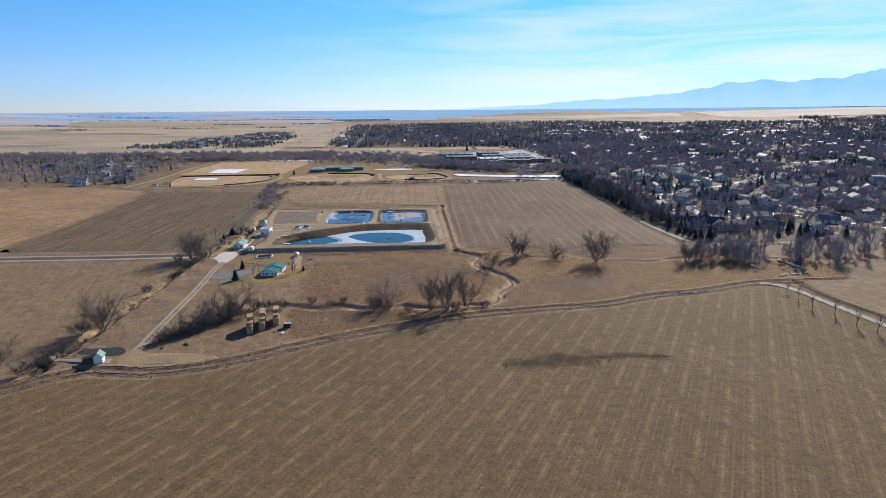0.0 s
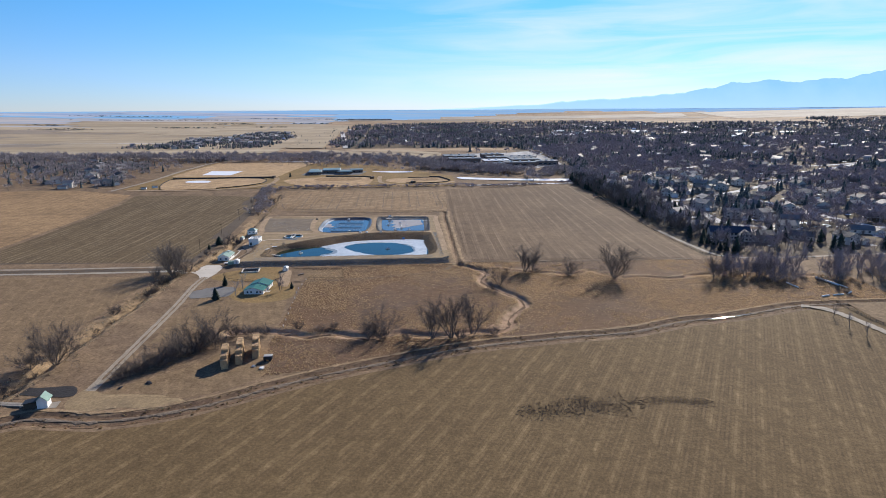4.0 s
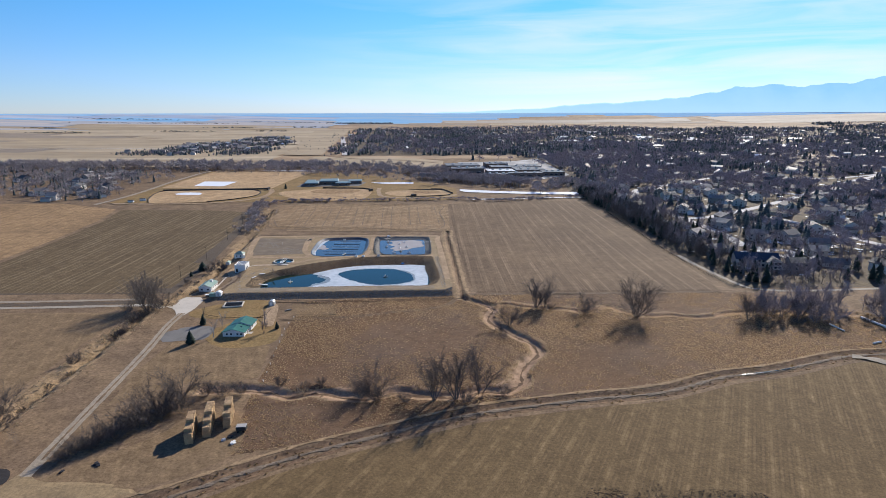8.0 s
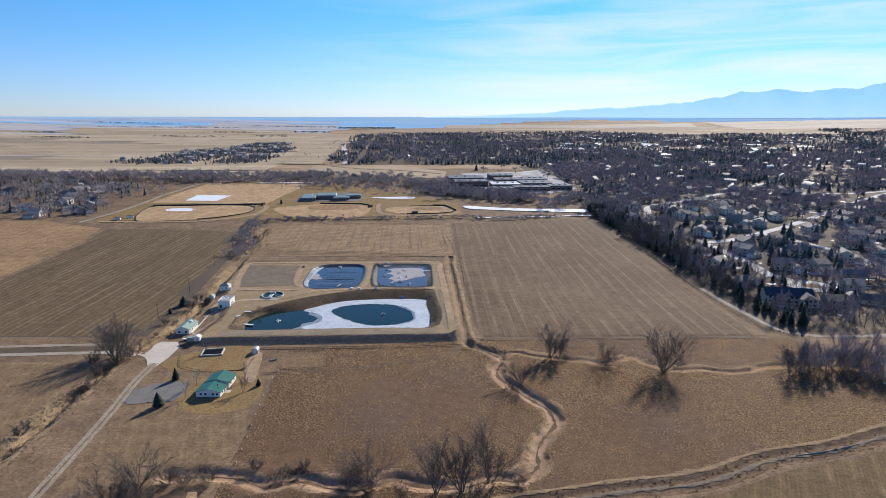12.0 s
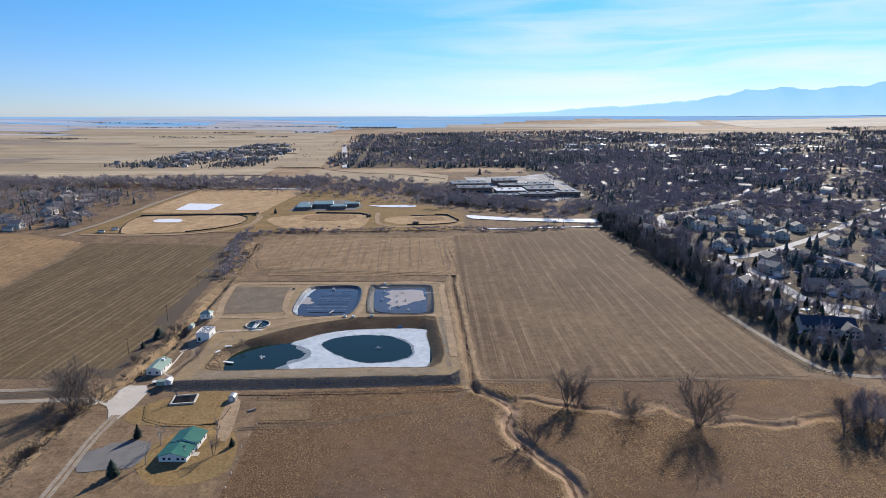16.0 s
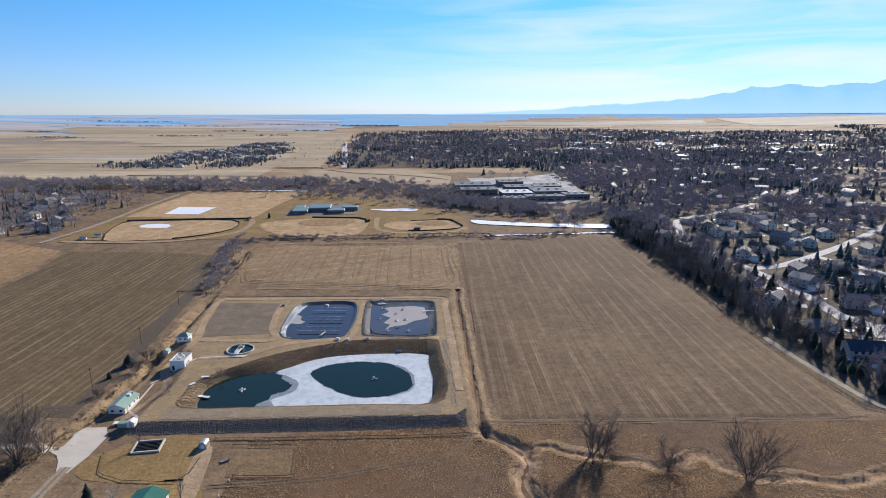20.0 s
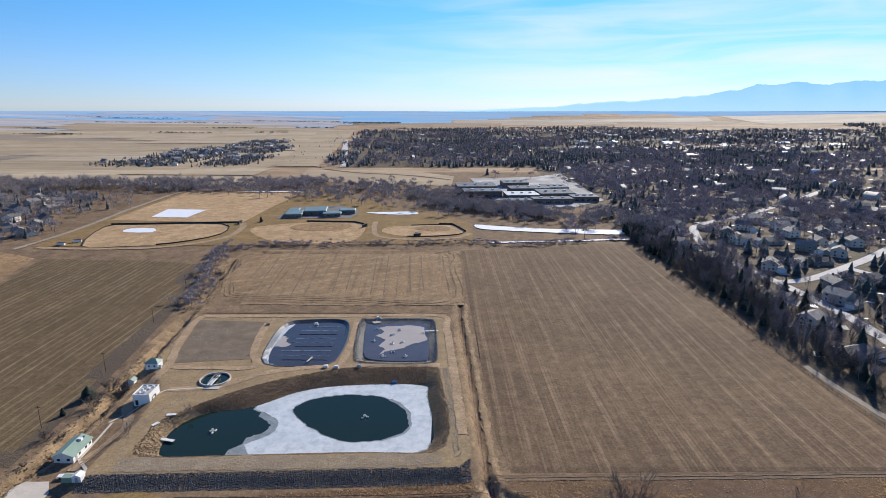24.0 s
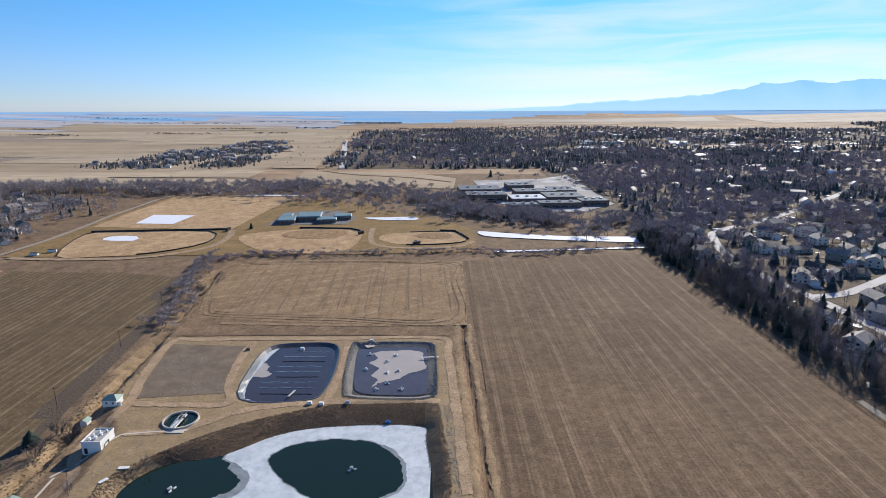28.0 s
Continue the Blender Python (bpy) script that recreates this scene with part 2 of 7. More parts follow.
M["bank"] = surface("weedy_bank", (0.092, 0.064, 0.046), (0.16, 0.115, 0.08), 0.05, 0.9, (0.27, 0.195, 0.12), (0.54, 0.68), 0.12, bump=0.8)
M["straw"] = surface("pale_straw_grass", (0.22, 0.168, 0.105), (0.34, 0.265, 0.172), 0.06, 1.0, (0.15, 0.115, 0.078), (0.52, 0.66), 0.1, bump=0.6)
M["ditchbed"] = surface("silted_ditch", (0.17, 0.128, 0.09), (0.27, 0.205, 0.145), 0.06, 0.9, (0.11, 0.082, 0.06), (0.48, 0.6), 0.25, bump=0.5)
M["dirty_concrete"] = surface("dirty_concrete", (0.24, 0.215, 0.18), (0.36, 0.32, 0.27), 0.1, 0.8, (0.2, 0.17, 0.14), (0.5, 0.64), 0.3, bump=0.2)
M["creekbed"] = surface("creek_bed", (0.27, 0.195, 0.135), (0.4, 0.3, 0.21), 0.08, 1.0, (0.2, 0.14, 0.1), (0.52, 0.66), 0.1, bump=0.6)
M["riprap"] = island_mat("riprap_stone", [(0.06, 0.06, 0.065), (0.12, 0.118, 0.118), (0.2, 0.195, 0.185), (0.09, 0.09, 0.1)])
M["greyrock"] = island_mat("grey_rubble", [(0.12, 0.118, 0.11), (0.24, 0.23, 0.21), (0.36, 0.345, 0.315), (0.18, 0.172, 0.16)])
M["stony"] = surface("stony_slope", (0.13, 0.122, 0.108), (0.23, 0.215, 0.19), 0.2, 1.6, rough=0.9, bump=0.3)
M["palerock"] = island_mat("pale_rock", [(0.26, 0.25, 0.23), (0.42, 0.40, 0.36), (0.34, 0.32, 0.29)])
M["snow"] = surface("old_snow", (0.74, 0.77, 0.82), (0.88, 0.89, 0.9), 0.15, 1.0, rough=0.6, bump=0.15)
M["ice"] = surface("pond_ice", (0.47, 0.51, 0.535), (0.68, 0.71, 0.725), 0.1, 0.7, (0.33, 0.385, 0.41), (0.53, 0.66), 0.3, rough=0.4, bump=0.06, spec=0.4)
M["thin_ice"] = surface("thin_grey_ice", (0.16, 0.185, 0.185), (0.4, 0.425, 0.43), 0.25, 0.9, (0.1, 0.12, 0.12), (0.5, 0.62), 0.5, rough=0.3, bump=0.05, spec=0.4)
M["liner"] = surface("black_liner", (0.045, 0.048, 0.055), (0.08, 0.083, 0.092), 0.1, 0.8, rough=0.4, bump=0.1, spec=0.5)
M["sludge"] = surface("dark_pond_cover", (0.04, 0.037, 0.042), (0.062, 0.058, 0.062), 0.05, 0.5, rough=0.1, bump=0.02, spec=0.42)
M["sludge_ice"] = surface("grey_pond_ice", (0.062, 0.058, 0.064), (0.095, 0.09, 0.096), 0.05, 0.4, rough=0.12, bump=0.02, spec=0.42)
M["pink_ice"] = surface("beige_pond_ice", (0.36, 0.315, 0.285), (0.43, 0.385, 0.35), 0.06, 0.5, rough=0.45, bump=0.05)
M["white"] = surface("white_paint", (0.70, 0.69, 0.66), (0.80, 0.79, 0.76), 0.2, 1.5, (0.62, 0.6, 0.56), (0.6, 0.7), 0.5, rough=0.6, bump=0.03)
M["siding"] = surface("house_siding", (0.44, 0.41, 0.37), (0.53, 0.5, 0.46), 0.3, 2.0, rough=0.7, bump=0.05, vary=0.55)
M["trim"] = surface("white_trim", (0.74, 0.73, 0.7), (0.8, 0.79, 0.76), 0.5, 3.0, rough=0.6, bump=0)
M["green_roof"] = surface("green_metal_roof", (0.02, 0.115, 0.08), (0.03, 0.15, 0.105), 0.15, 1.2, (0.06, 0.21, 0.15), (0.58, 0.7), 0.25, rough=0.4, bump=0.05, spec=0.5)
M["pale_green_roof"] = surface("faded_green_roof", (0.2, 0.29, 0.225), (0.27, 0.36, 0.29), 0.2, 1.5, rough=0.45, bump=0.05, spec=0.5)
M["roof"] = surface("shingle_roof", (0.135, 0.122, 0.115), (0.215, 0.197, 0.187), 0.2, 1.5, rough=0.7, bump=0.3, vary=0.5)
M["grey_roof"] = surface("grey_flat_roof", (0.34, 0.33, 0.315), (0.44, 0.43, 0.41), 0.1, 0.8, rough=0.7, bump=0.05)
M["slate_roof"] = surface("blue_grey_roof", (0.11, 0.13, 0.15), (0.19, 0.21, 0.235), 0.06, 0.5, (0.34, 0.36, 0.38), (0.6, 0.7), 0.06, rough=0.8, bump=0.03, spec=0.1)
M["pale_roof"] = surface("pale_membrane_roof", (0.5, 0.52, 0.54), (0.64, 0.66, 0.68), 0.06, 0.5, (0.4, 0.42, 0.44), (0.54, 0.66), 0.08, rough=0.6, bump=0.03)
M["teal_roof"] = surface("teal_metal_roof", (0.13, 0.205, 0.215), (0.2, 0.275, 0.28), 0.06, 0.5, rough=0.5, bump=0.05)
M["brick"] = surface("brown_brick", (0.16, 0.11, 0.085), (0.23, 0.165, 0.13), 0.3, 2.0, rough=0.85)
M["hay"] = surface("baled_hay", (0.46, 0.30, 0.16), (0.64, 0.44, 0.25), 0.4, 2.5, (0.36, 0.235, 0.125), (0.55, 0.66), 0.9, bump=0.8, vary=0.15)
M["bark"] = surface("grey_bark", (0.11, 0.09, 0.078), (0.19, 0.165, 0.145), 0.4, 2.5, bump=0.4)
M["twig"] = surface("bare_twigs", (0.17, 0.142, 0.145), (0.26, 0.222, 0.226), 0.3, 1.5, bump=0, vary=0.25)
M["greytwig"] = surface("grey_twigs", (0.22, 0.19, 0.202), (0.32, 0.28, 0.296), 0.3, 1.5, bump=0, vary=0.25)
M["palebark"] = surface("pale_bark", (0.30, 0.275, 0.25), (0.40, 0.37, 0.335), 0.4, 2.0, bump=0, vary=0.12)
M["needle"] = surface("spruce_needles", (0.02, 0.032, 0.024), (0.045, 0.06, 0.042), 0.4, 2.0, bump=0, vary=0.3)
M["glass"] = surface("dark_glass", (0.03, 0.035, 0.045), (0.05, 0.055, 0.065), 0.5, 2.0, rough=0.08, bump=0, spec=0.6)
M["wood"] = surface("weathered_wood", (0.15, 0.11, 0.08), (0.24, 0.185, 0.14), 0.5, 4.0, bump=0.2)
M["darkwood"] = surface("dark_fence_wood", (0.06, 0.048, 0.038), (0.1, 0.08, 0.063), 0.5, 4.0, bump=0.2)
M["steel"] = surface("galvanised_steel", (0.42, 0.43, 0.44), (0.54, 0.55, 0.56), 0.5, 3.0, rough=0.4, metallic=0.6, bump=0)
M["black"] = surface("black_steel", (0.02, 0.02, 0.022), (0.04, 0.04, 0.042), 0.5, 3.0, rough=0.5, bump=0)
M["blue"] = surface("blue_plastic", (0.03, 0.16, 0.42), (0.05, 0.21, 0.5), 0.5, 3.0, rough=0.5, bump=0)
M["tyre"] = surface("rubber", (0.02, 0.02, 0.02), (0.035, 0.035, 0.035), 0.5, 3.0, rough=0.8, bump=0)
# Far fields with distance haze put into the base colour.
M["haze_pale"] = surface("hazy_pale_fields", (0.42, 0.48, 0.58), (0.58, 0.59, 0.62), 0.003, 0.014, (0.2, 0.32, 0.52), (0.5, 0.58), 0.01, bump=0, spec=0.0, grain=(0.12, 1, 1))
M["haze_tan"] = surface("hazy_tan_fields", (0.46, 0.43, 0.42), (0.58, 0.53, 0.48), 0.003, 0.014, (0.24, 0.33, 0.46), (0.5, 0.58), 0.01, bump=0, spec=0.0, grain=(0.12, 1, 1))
M["padearth"] = surface("works_ground", (0.24, 0.17, 0.092), (0.36, 0.258, 0.14), 0.05, 0.6, (0.19, 0.134, 0.078), (0.52, 0.66), 0.05, bump=0.14, speckle=0.24)
# Near-black colour that stands in for shade inside the channel pit.
M["pit_shade"] = surface("painted_pit_shade", (0.022, 0.02, 0.02), (0.05, 0.043, 0.038), 0.1, 0.7, rough=0.7, bump=0.2)
M["yard"] = surface("suburban_yards", (0.085, 0.066, 0.049), (0.165, 0.128, 0.09), 0.05, 0.6, (0.22, 0.165, 0.09), (0.55, 0.67), 0.06, speckle=0.3, spec=0.08)
M["rut"] = surface("worn_rut", (0.15, 0.106, 0.068), (0.24, 0.172, 0.112), 0.06, 0.9, (0.12, 0.085, 0.058), (0.5, 0.64), 0.12, speckle=0.2)
M["crestdirt"] = surface("crest_gravel", (0.23, 0.182, 0.128), (0.33, 0.268, 0.195), 0.06, 0.9, (0.27, 0.2, 0.125), (0.5, 0.64), 0.1, speckle=0.25, spec=0.08)
M["lane"] = surface("pale_lane_dirt", (0.29, 0.24, 0.18), (0.4, 0.335, 0.255), 0.08, 0.9, (0.24, 0.19, 0.135), (0.52, 0.66), 0.15, speckle=0.15)
# Far plain, blue only from the haze painted into it.
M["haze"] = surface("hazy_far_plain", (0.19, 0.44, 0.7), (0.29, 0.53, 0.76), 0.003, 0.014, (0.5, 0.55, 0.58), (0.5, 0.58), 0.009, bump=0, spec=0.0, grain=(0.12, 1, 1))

# clear dark pond water
mt = bpy.data.materials.new("pond_water")
nodes, links, bsdf = link_chain(mt)
bsdf.inputs["Base Color"].default_value = (0.011, 0.025, 0.017, 1)
bsdf.inputs["Roughness"].default_value = 0.06
bsdf.inputs["IOR"].default_value = 1.33
wpos = nodes.new("ShaderNodeNewGeometry").outputs["Position"]
wnz = nodes.new("ShaderNodeTexNoise")
wnz.inputs["Scale"].default_value, wnz.inputs["Detail"].default_value = 0.7, 4
links.new(wpos, wnz.inputs["Vector"])
wb = nodes.new("ShaderNodeBump")
wb.inputs["Strength"].default_value, wb.inputs["Distance"].default_value = 0.05, 0.1
links.new(wnz.outputs["Fac"], wb.inputs["Height"])
links.new(wb.outputs["Normal"], bsdf.inputs["Normal"])
M["water"] = mt
M["plotweed"] = surface("brown_weeds", (0.115, 0.085, 0.06), (0.19, 0.145, 0.1), 0.06, 0.9, (0.24, 0.185, 0.125), (0.5, 0.64), 0.15, bump=0.12)
# Darker copy of the twigs: their backlit look put into the colour.
M["twigdark"] = surface("backlit_bare_twigs", (0.1, 0.082, 0.072), (0.17, 0.143, 0.126), 0.3, 1.5, bump=0, vary=0.15)
M["far_tan"] = surface("far_tan_field", (0.34, 0.257, 0.158), (0.44, 0.338, 0.212), 0.003, 0.03, (0.25, 0.192, 0.122), (0.5, 0.64), 0.006, bump=0.1, grain=(0.3, 1, 1), speckle=0.22)
M["far_brown"] = surface("far_brown_field", (0.25, 0.195, 0.142), (0.33, 0.26, 0.185), 0.003, 0.03, (0.2, 0.16, 0.12), (0.5, 0.64), 0.006, bump=0.1, grain=(0.3, 1, 1), speckle=0.22)
M["far_pale"] = surface("far_pale_field", (0.39, 0.305, 0.198), (0.49, 0.387, 0.255), 0.003, 0.03, (0.33, 0.25, 0.16), (0.5, 0.64), 0.006, bump=0.1, grain=(0.3, 1, 1), speckle=0.22)
M["far_ridge"] = surface("far_ridge_field", (0.35, 0.29, 0.22), (0.44, 0.37, 0.285), 0.003, 0.03, (0.27, 0.225, 0.18), (0.5, 0.64), 0.006, bump=0.1, grain=(0.3, 1, 1), speckle=0.2)
M["navy_roof"] = surface("navy_shingle_roof", (0.035, 0.045, 0.068), (0.06, 0.072, 0.1), 0.2, 1.5, rough=0.7, bump=0.3)
M["headland"] = surface("bare_headland", (0.085, 0.062, 0.042), (0.13, 0.096, 0.064), 0.03, 0.7, bump=0.4)

# ---- plan and relief ----


def arr(text):
    return np.array([[float(v) for v in p.split(",")] for p in text.split()])


def line_dist(X, Y, line, closed=False):
    pts = np.asarray(line, float)
    if closed:
        pts = np.vstack([pts, pts[:1]])
    best = np.full(np.shape(X), 1e9)
    for (ax, ay), (bx, by) in zip(pts[:-1], pts[1:]):
        dx, dy = bx - ax, by - ay
        u = np.clip(((X - ax) * dx + (Y - ay) * dy) / (dx * dx + dy * dy + 1e-9), 0, 1)
        best = np.minimum(best, np.hypot(X - ax - u * dx, Y - ay - u * dy))
    return best


def inside(X, Y, poly):
    poly = np.asarray(poly, float)
    r = np.zeros(np.shape(X), bool)
    for (ax, ay), (bx, by) in zip(poly, np.roll(poly, -1, 0)):
        if ay != by:
            r ^= ((ay > Y) != (by > Y)) & (X < (bx - ax) * (Y - ay) / (by - ay) + ax)
    return r


def depth_in(X, Y, poly):
    d = line_dist(X, Y, poly, True)
    return np.where(inside(X, Y, poly), d, -d)


def smooth(u):
    u = np.clip(u, 0, 1)
    return u * u * (3 - 2 * u)


def wavy(X, Y, s):
    return (np.sin(X / s + 1.7 * np.sin(Y / s / 1.9)) + np.sin(Y / s * 1.13 + 2.1 * np.sin(X / s / 1.57 + 1.3))) / 2


def rounded(line, n=6):
    """A smooth line through the given points."""
    p = np.asarray(line, float)
    q = np.vstack([2 * p[0] - p[1], p, 2 * p[-1] - p[-2]])
    out = []
    for i in range(1, len(q) - 2):
        for u in np.arange(n) / n:
            a, b, c, d = q[i - 1], q[i], q[i + 1], q[i + 2]
            out.append(0.5 * (2 * b + (c - a) * u + (2 * a - 5 * b + 4 * c - d) * u * u + (3 * b - a - 3 * c + d) * u ** 3))
    out.append(p[-1])
    return np.array(out)


def rounded_loop(poly, n=5):
    p = np.asarray(poly, float)
    m = len(p)
    out = []
    for i in range(m):
        a, b, c, d = p[i - 1], p[i], p[(i + 1) % m], p[(i + 2) % m]
        for u in np.arange(n) / n:
            out.append(0.5 * (2 * b + (c - a) * u + (2 * a - 5 * b + 4 * c - d) * u * u + (3 * b - a - 3 * c + d) * u ** 3))
    return np.array(out)


MEADOW = arr("-72,352 -70,300 -68,262 -64,230 0,250 60,270 140,292 230,308 235,345 205,362 180,390 20,388 0,386 -74,378")
CREEK = rounded(arr("14,385 20,378 25,373 29.6,364 26.6,354 26.4,347 30.7,338.7 34.3,331 38.8,324 43,317 43.8,307 40.6,301 36.8,295 33.6,287 32.6,279 25,271.5 17,272 5,268 -8,270 -15,272 -25,267 -35,268.5 -46,272 -55,269 -66,274 -88,274"))
STREAM = rounded(arr("29.6,364.5 34,371 38.5,372.4 45,368.5 60,363.6 69,363 76.4,358 84.5,363 92,367.4 96.4,360 107,352.4 120,352.6 130.6,350 141.7,352 153.7,357 172,356 215,352"))
DITCH = rounded(arr("-168,176 -150,186 -138,196 -126,202 -104,200 -78,208 -54,223 -36,233 -14,243 12,254 36,260 60,265 84,269 112,281 138,287 170,299 190,302 230,304"))
WDRAIN = rounded(arr("-146,200 -147,240 -148,300 -150,340 -150,362 -143,392 -142,436 -152,552 -166,660"))
EDRAIN = arr("16.3,378.2 14.4,390.1 13.6,406.3 12.7,433.7 11.6,467.7 9.9,510.9 8.5,537.3 10,561")
POND = rounded_loop(arr("-101,401.5 -106,414 -105,424 -98,433 -80,438.5 -64.5,451.5 -46,457.5 -11,458.5 -7.4,448 -6.2,407 -40,404.5 -78,402"), 4)
CREST = rounded_loop(arr("-108,398 -112,412 -110,425 -84,452 -44,471 -7,472.5 -1.5,457 0.5,405 -26,400.4 -71,398.6"), 4)
PAD = arr("-122,387 -70,389 5,392 10,398 6,470 1,545 -142,545 -140,474 -124,450 -120,420")
BASIN_W = rounded_loop(arr("-86,474.6 -91.5,506 -89.3,529 -76,534 -57,532.5 -52,512 -52.2,484 -58,474"), 4)
BASIN_E = rounded_loop(arr("-48,530 -43,534.6 -26,535.4 -8.5,534.6 -5.2,523 -3.9,483 -7,475.8 -21,474.6 -39.5,476.4 -44.4,484"), 4)
BASIN_E_WATER = rounded_loop(arr("-44,526 -41,529.5 -24.3,530.6 -11,529.8 -8.8,514 -7.9,486 -10.4,480.6 -21.5,480 -36,482 -40.9,490 -43.4,512"), 4)


def relief(X, Y):
    """The height of the ground."""
    X, Y = np.asarray(X, float), np.asarray(Y, float)
    z = 0.02 * np.clip(Y - 450, 0, 420)
    z = z + 40 * smooth((np.hypot(X, Y) - 2300) / 3000) + 30 * smooth((np.hypot(X, Y) - 3700) / 1300) + 2.5 * wavy(X, Y, 420) * smooth((np.hypot(X, Y - 300) - 900) / 1200)
    near = (np.abs(X) < 320) & (Y > 140) & (Y < 760)
    z = z + np.where((inside(X, Y, MEADOW) & (line_dist(X, Y, DITCH) > 9) & (depth_in(X, Y, PAD) < -8)) if np.any(near) else near, 0.12 * wavy(X, Y, 9) + 0.1 * wavy(X + 31, Y, 4.3), 0)
    if np.any(near):
        xn, yn, zn = X[near], Y[near], z[near]
        pad = smooth((depth_in(xn, yn, PAD) + 7.0) / 7.5)
        zn = zn + (np.maximum(2.0 - zn, 0)) * pad
        dw = np.maximum(-depth_in(xn, yn, POND), 0)
        dc = np.maximum(depth_in(xn, yn, CREST), 0)
        inp = inside(xn, yn, CREST) | inside(xn, yn, POND)
        pit = -1.5 + 3.5 * smooth(0.23 + 0.77 * dw / (dw + dc + 1e-6)) - np.clip(depth_in(xn, yn, POND) * 0.6, 0, 1)
        zn = np.where(inp, np.minimum(zn, pit), zn)
        for b in (BASIN_W, BASIN_E):
            d = depth_in(xn, yn, b)
            zn = np.where(d > 0, np.minimum(zn, 2.0 - 1.9 * np.clip(d / 3.2, 0, 1)), zn)
        for path, wide, deep, berm in ((CREEK, 2.9, 1.2, 0.3), (STREAM, 1.7, 0.7, 0.15), (WDRAIN, 2.3, 2.4, 0.3), (EDRAIN, 1.3, 1.2, 0.3)):
            d = line_dist(xn, yn, path)
            d = d + (0.9 * wavy(xn, yn, 3.1) + 0.5 * wavy(xn + 7, yn, 1.4)) * (wide > 1.5)
            zn = zn - deep * np.exp(-(d / wide) ** 4) + berm * np.exp(-((d - 2.1 * wide) / (0.8 * wide)) ** 2)
        d = line_dist(xn, yn, DITCH) + 0.3 * wavy(xn, yn, 4.6)
        zn = zn - 0.42 * np.exp(-((d - 2.2) / 1.2) ** 2) + 0.2 * np.exp(-((d - 4.9) / 1.2) ** 2)
        z[near] = zn
    return z


def gz(x, y):
    return float(relief(np.array([x]), np.array([y]))[0])


def put_mesh(name, verts, faces, mat, smooth_faces=False, mats=None, mat_index=None):
    me = bpy.data.meshes.new(name)
    verts = np.asarray(verts, np.float32)
    if isinstance(faces, np.ndarray):
        nf, k = faces.shape
        me.vertices.add(len(verts))
        me.vertices.foreach_set("co", verts.ravel())
        me.loops.add(nf * k)
        me.loops.foreach_set("vertex_index", faces.ravel().astype(np.int32))
        me.polygons.add(nf)
        me.polygons.foreach_set("loop_start", np.arange(0, nf * k, k, dtype=np.int32))
    else:
        me.from_pydata([tuple(map(float, v)) for v in verts], [], faces)
    for m in (mats or [mat]):
        me.materials.append(m)
    if mat_index is not None:
        me.polygons.foreach_set("material_index", np.asarray(mat_index, np.int32))
    if smooth_faces:
        me.polygons.foreach_set("use_smooth", np.ones(len(me.polygons), bool))
    me.update(calc_edges=True)
    me.validate()
    return me


def structure(name, me, label, category):
    return tagged(new(name, me), label, category, kind="structure")


# ground: one sheet to the horizon, finer where the relief is
def steps(*runs):
    out = []
    for a, b, s in runs:
        out += list(np.arange(a, b, s))
    return np.array(out + [runs[-1][1]])


gx = steps((-4800, -1200, 300), (-1200, -320, 40), (-320, -150, 5), (-150, 20, 1.3), (20, 60, 0.85), (60, 215, 1.6), (215, 340, 6), (340, 1200, 40), (1200, 4800, 300))
gy = steps((-700, 140, 60), (140, 170, 4), (170, 260, 1.4), (260, 392, 1.0), (392, 545, 1.3), (545, 760, 6), (760, 1400, 40), (1400, 4940, 120))
GX, GY = np.meshgrid(gx, gy)
GZ = relief(GX, GY)
nx, ny = len(gx), len(gy)
gi = np.arange(nx * ny).reshape(ny, nx)
gf = np.stack([gi[:-1, :-1], gi[:-1, 1:], gi[1:, 1:], gi[1:, :-1]], -1).reshape(-1, 4)
ccx, ccy = (GX[:-1, :-1] + GX[1:, 1:]).ravel() / 2, (GY[:-1, :-1] + GY[1:, 1:]).ravel() / 2
gidx = np.where((ccy > 1250) | (np.abs(ccx) > 1200) | ((ccy > 1070) & (ccx < -230)), 1, 0)
gidx = np.where(inside(ccx, ccy, MEADOW), 6, gidx)
cdist = np.minimum(line_dist(ccx, ccy, CREEK), line_dist(ccx, ccy, STREAM) + 0.6) + 1.2 * wavy(ccx, ccy, 5.0)
gidx = np.where(cdist < 4.6, 3, gidx)
gidx = np.where((cdist < 3.1) | ((cdist < 4.6) & (ccy < 279) & (ccx > -40) & (ccx < 30)), 4, gidx)
gidx = np.where(((ccx > np.interp(ccy, (400, 560, 640, 720), (174, 176, 170, 163))) & (ccy > 399) & (ccy < 1300)) | ((ccy > 1300) & (ccy < 2800) & (ccx > -200 - 0.105 * (ccy - 1352))), 7, gidx)
gidx = np.where(inside(ccx, ccy, PAD), 8, gidx)
gidx = np.where(line_dist(ccx, ccy, WDRAIN) < 5.5, 3, gidx)
gidx = np.where(inside(ccx, ccy, CREST) & ~inside(ccx, ccy, POND), np.where((ccy > 432) & (ccx < -8), 2, 3), gidx)
# the farthest ground takes the painted haze colour
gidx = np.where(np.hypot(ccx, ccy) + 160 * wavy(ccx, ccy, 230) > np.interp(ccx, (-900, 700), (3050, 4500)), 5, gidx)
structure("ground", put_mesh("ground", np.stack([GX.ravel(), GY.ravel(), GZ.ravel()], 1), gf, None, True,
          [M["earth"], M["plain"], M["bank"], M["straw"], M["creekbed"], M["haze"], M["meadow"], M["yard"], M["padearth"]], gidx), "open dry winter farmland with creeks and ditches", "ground")


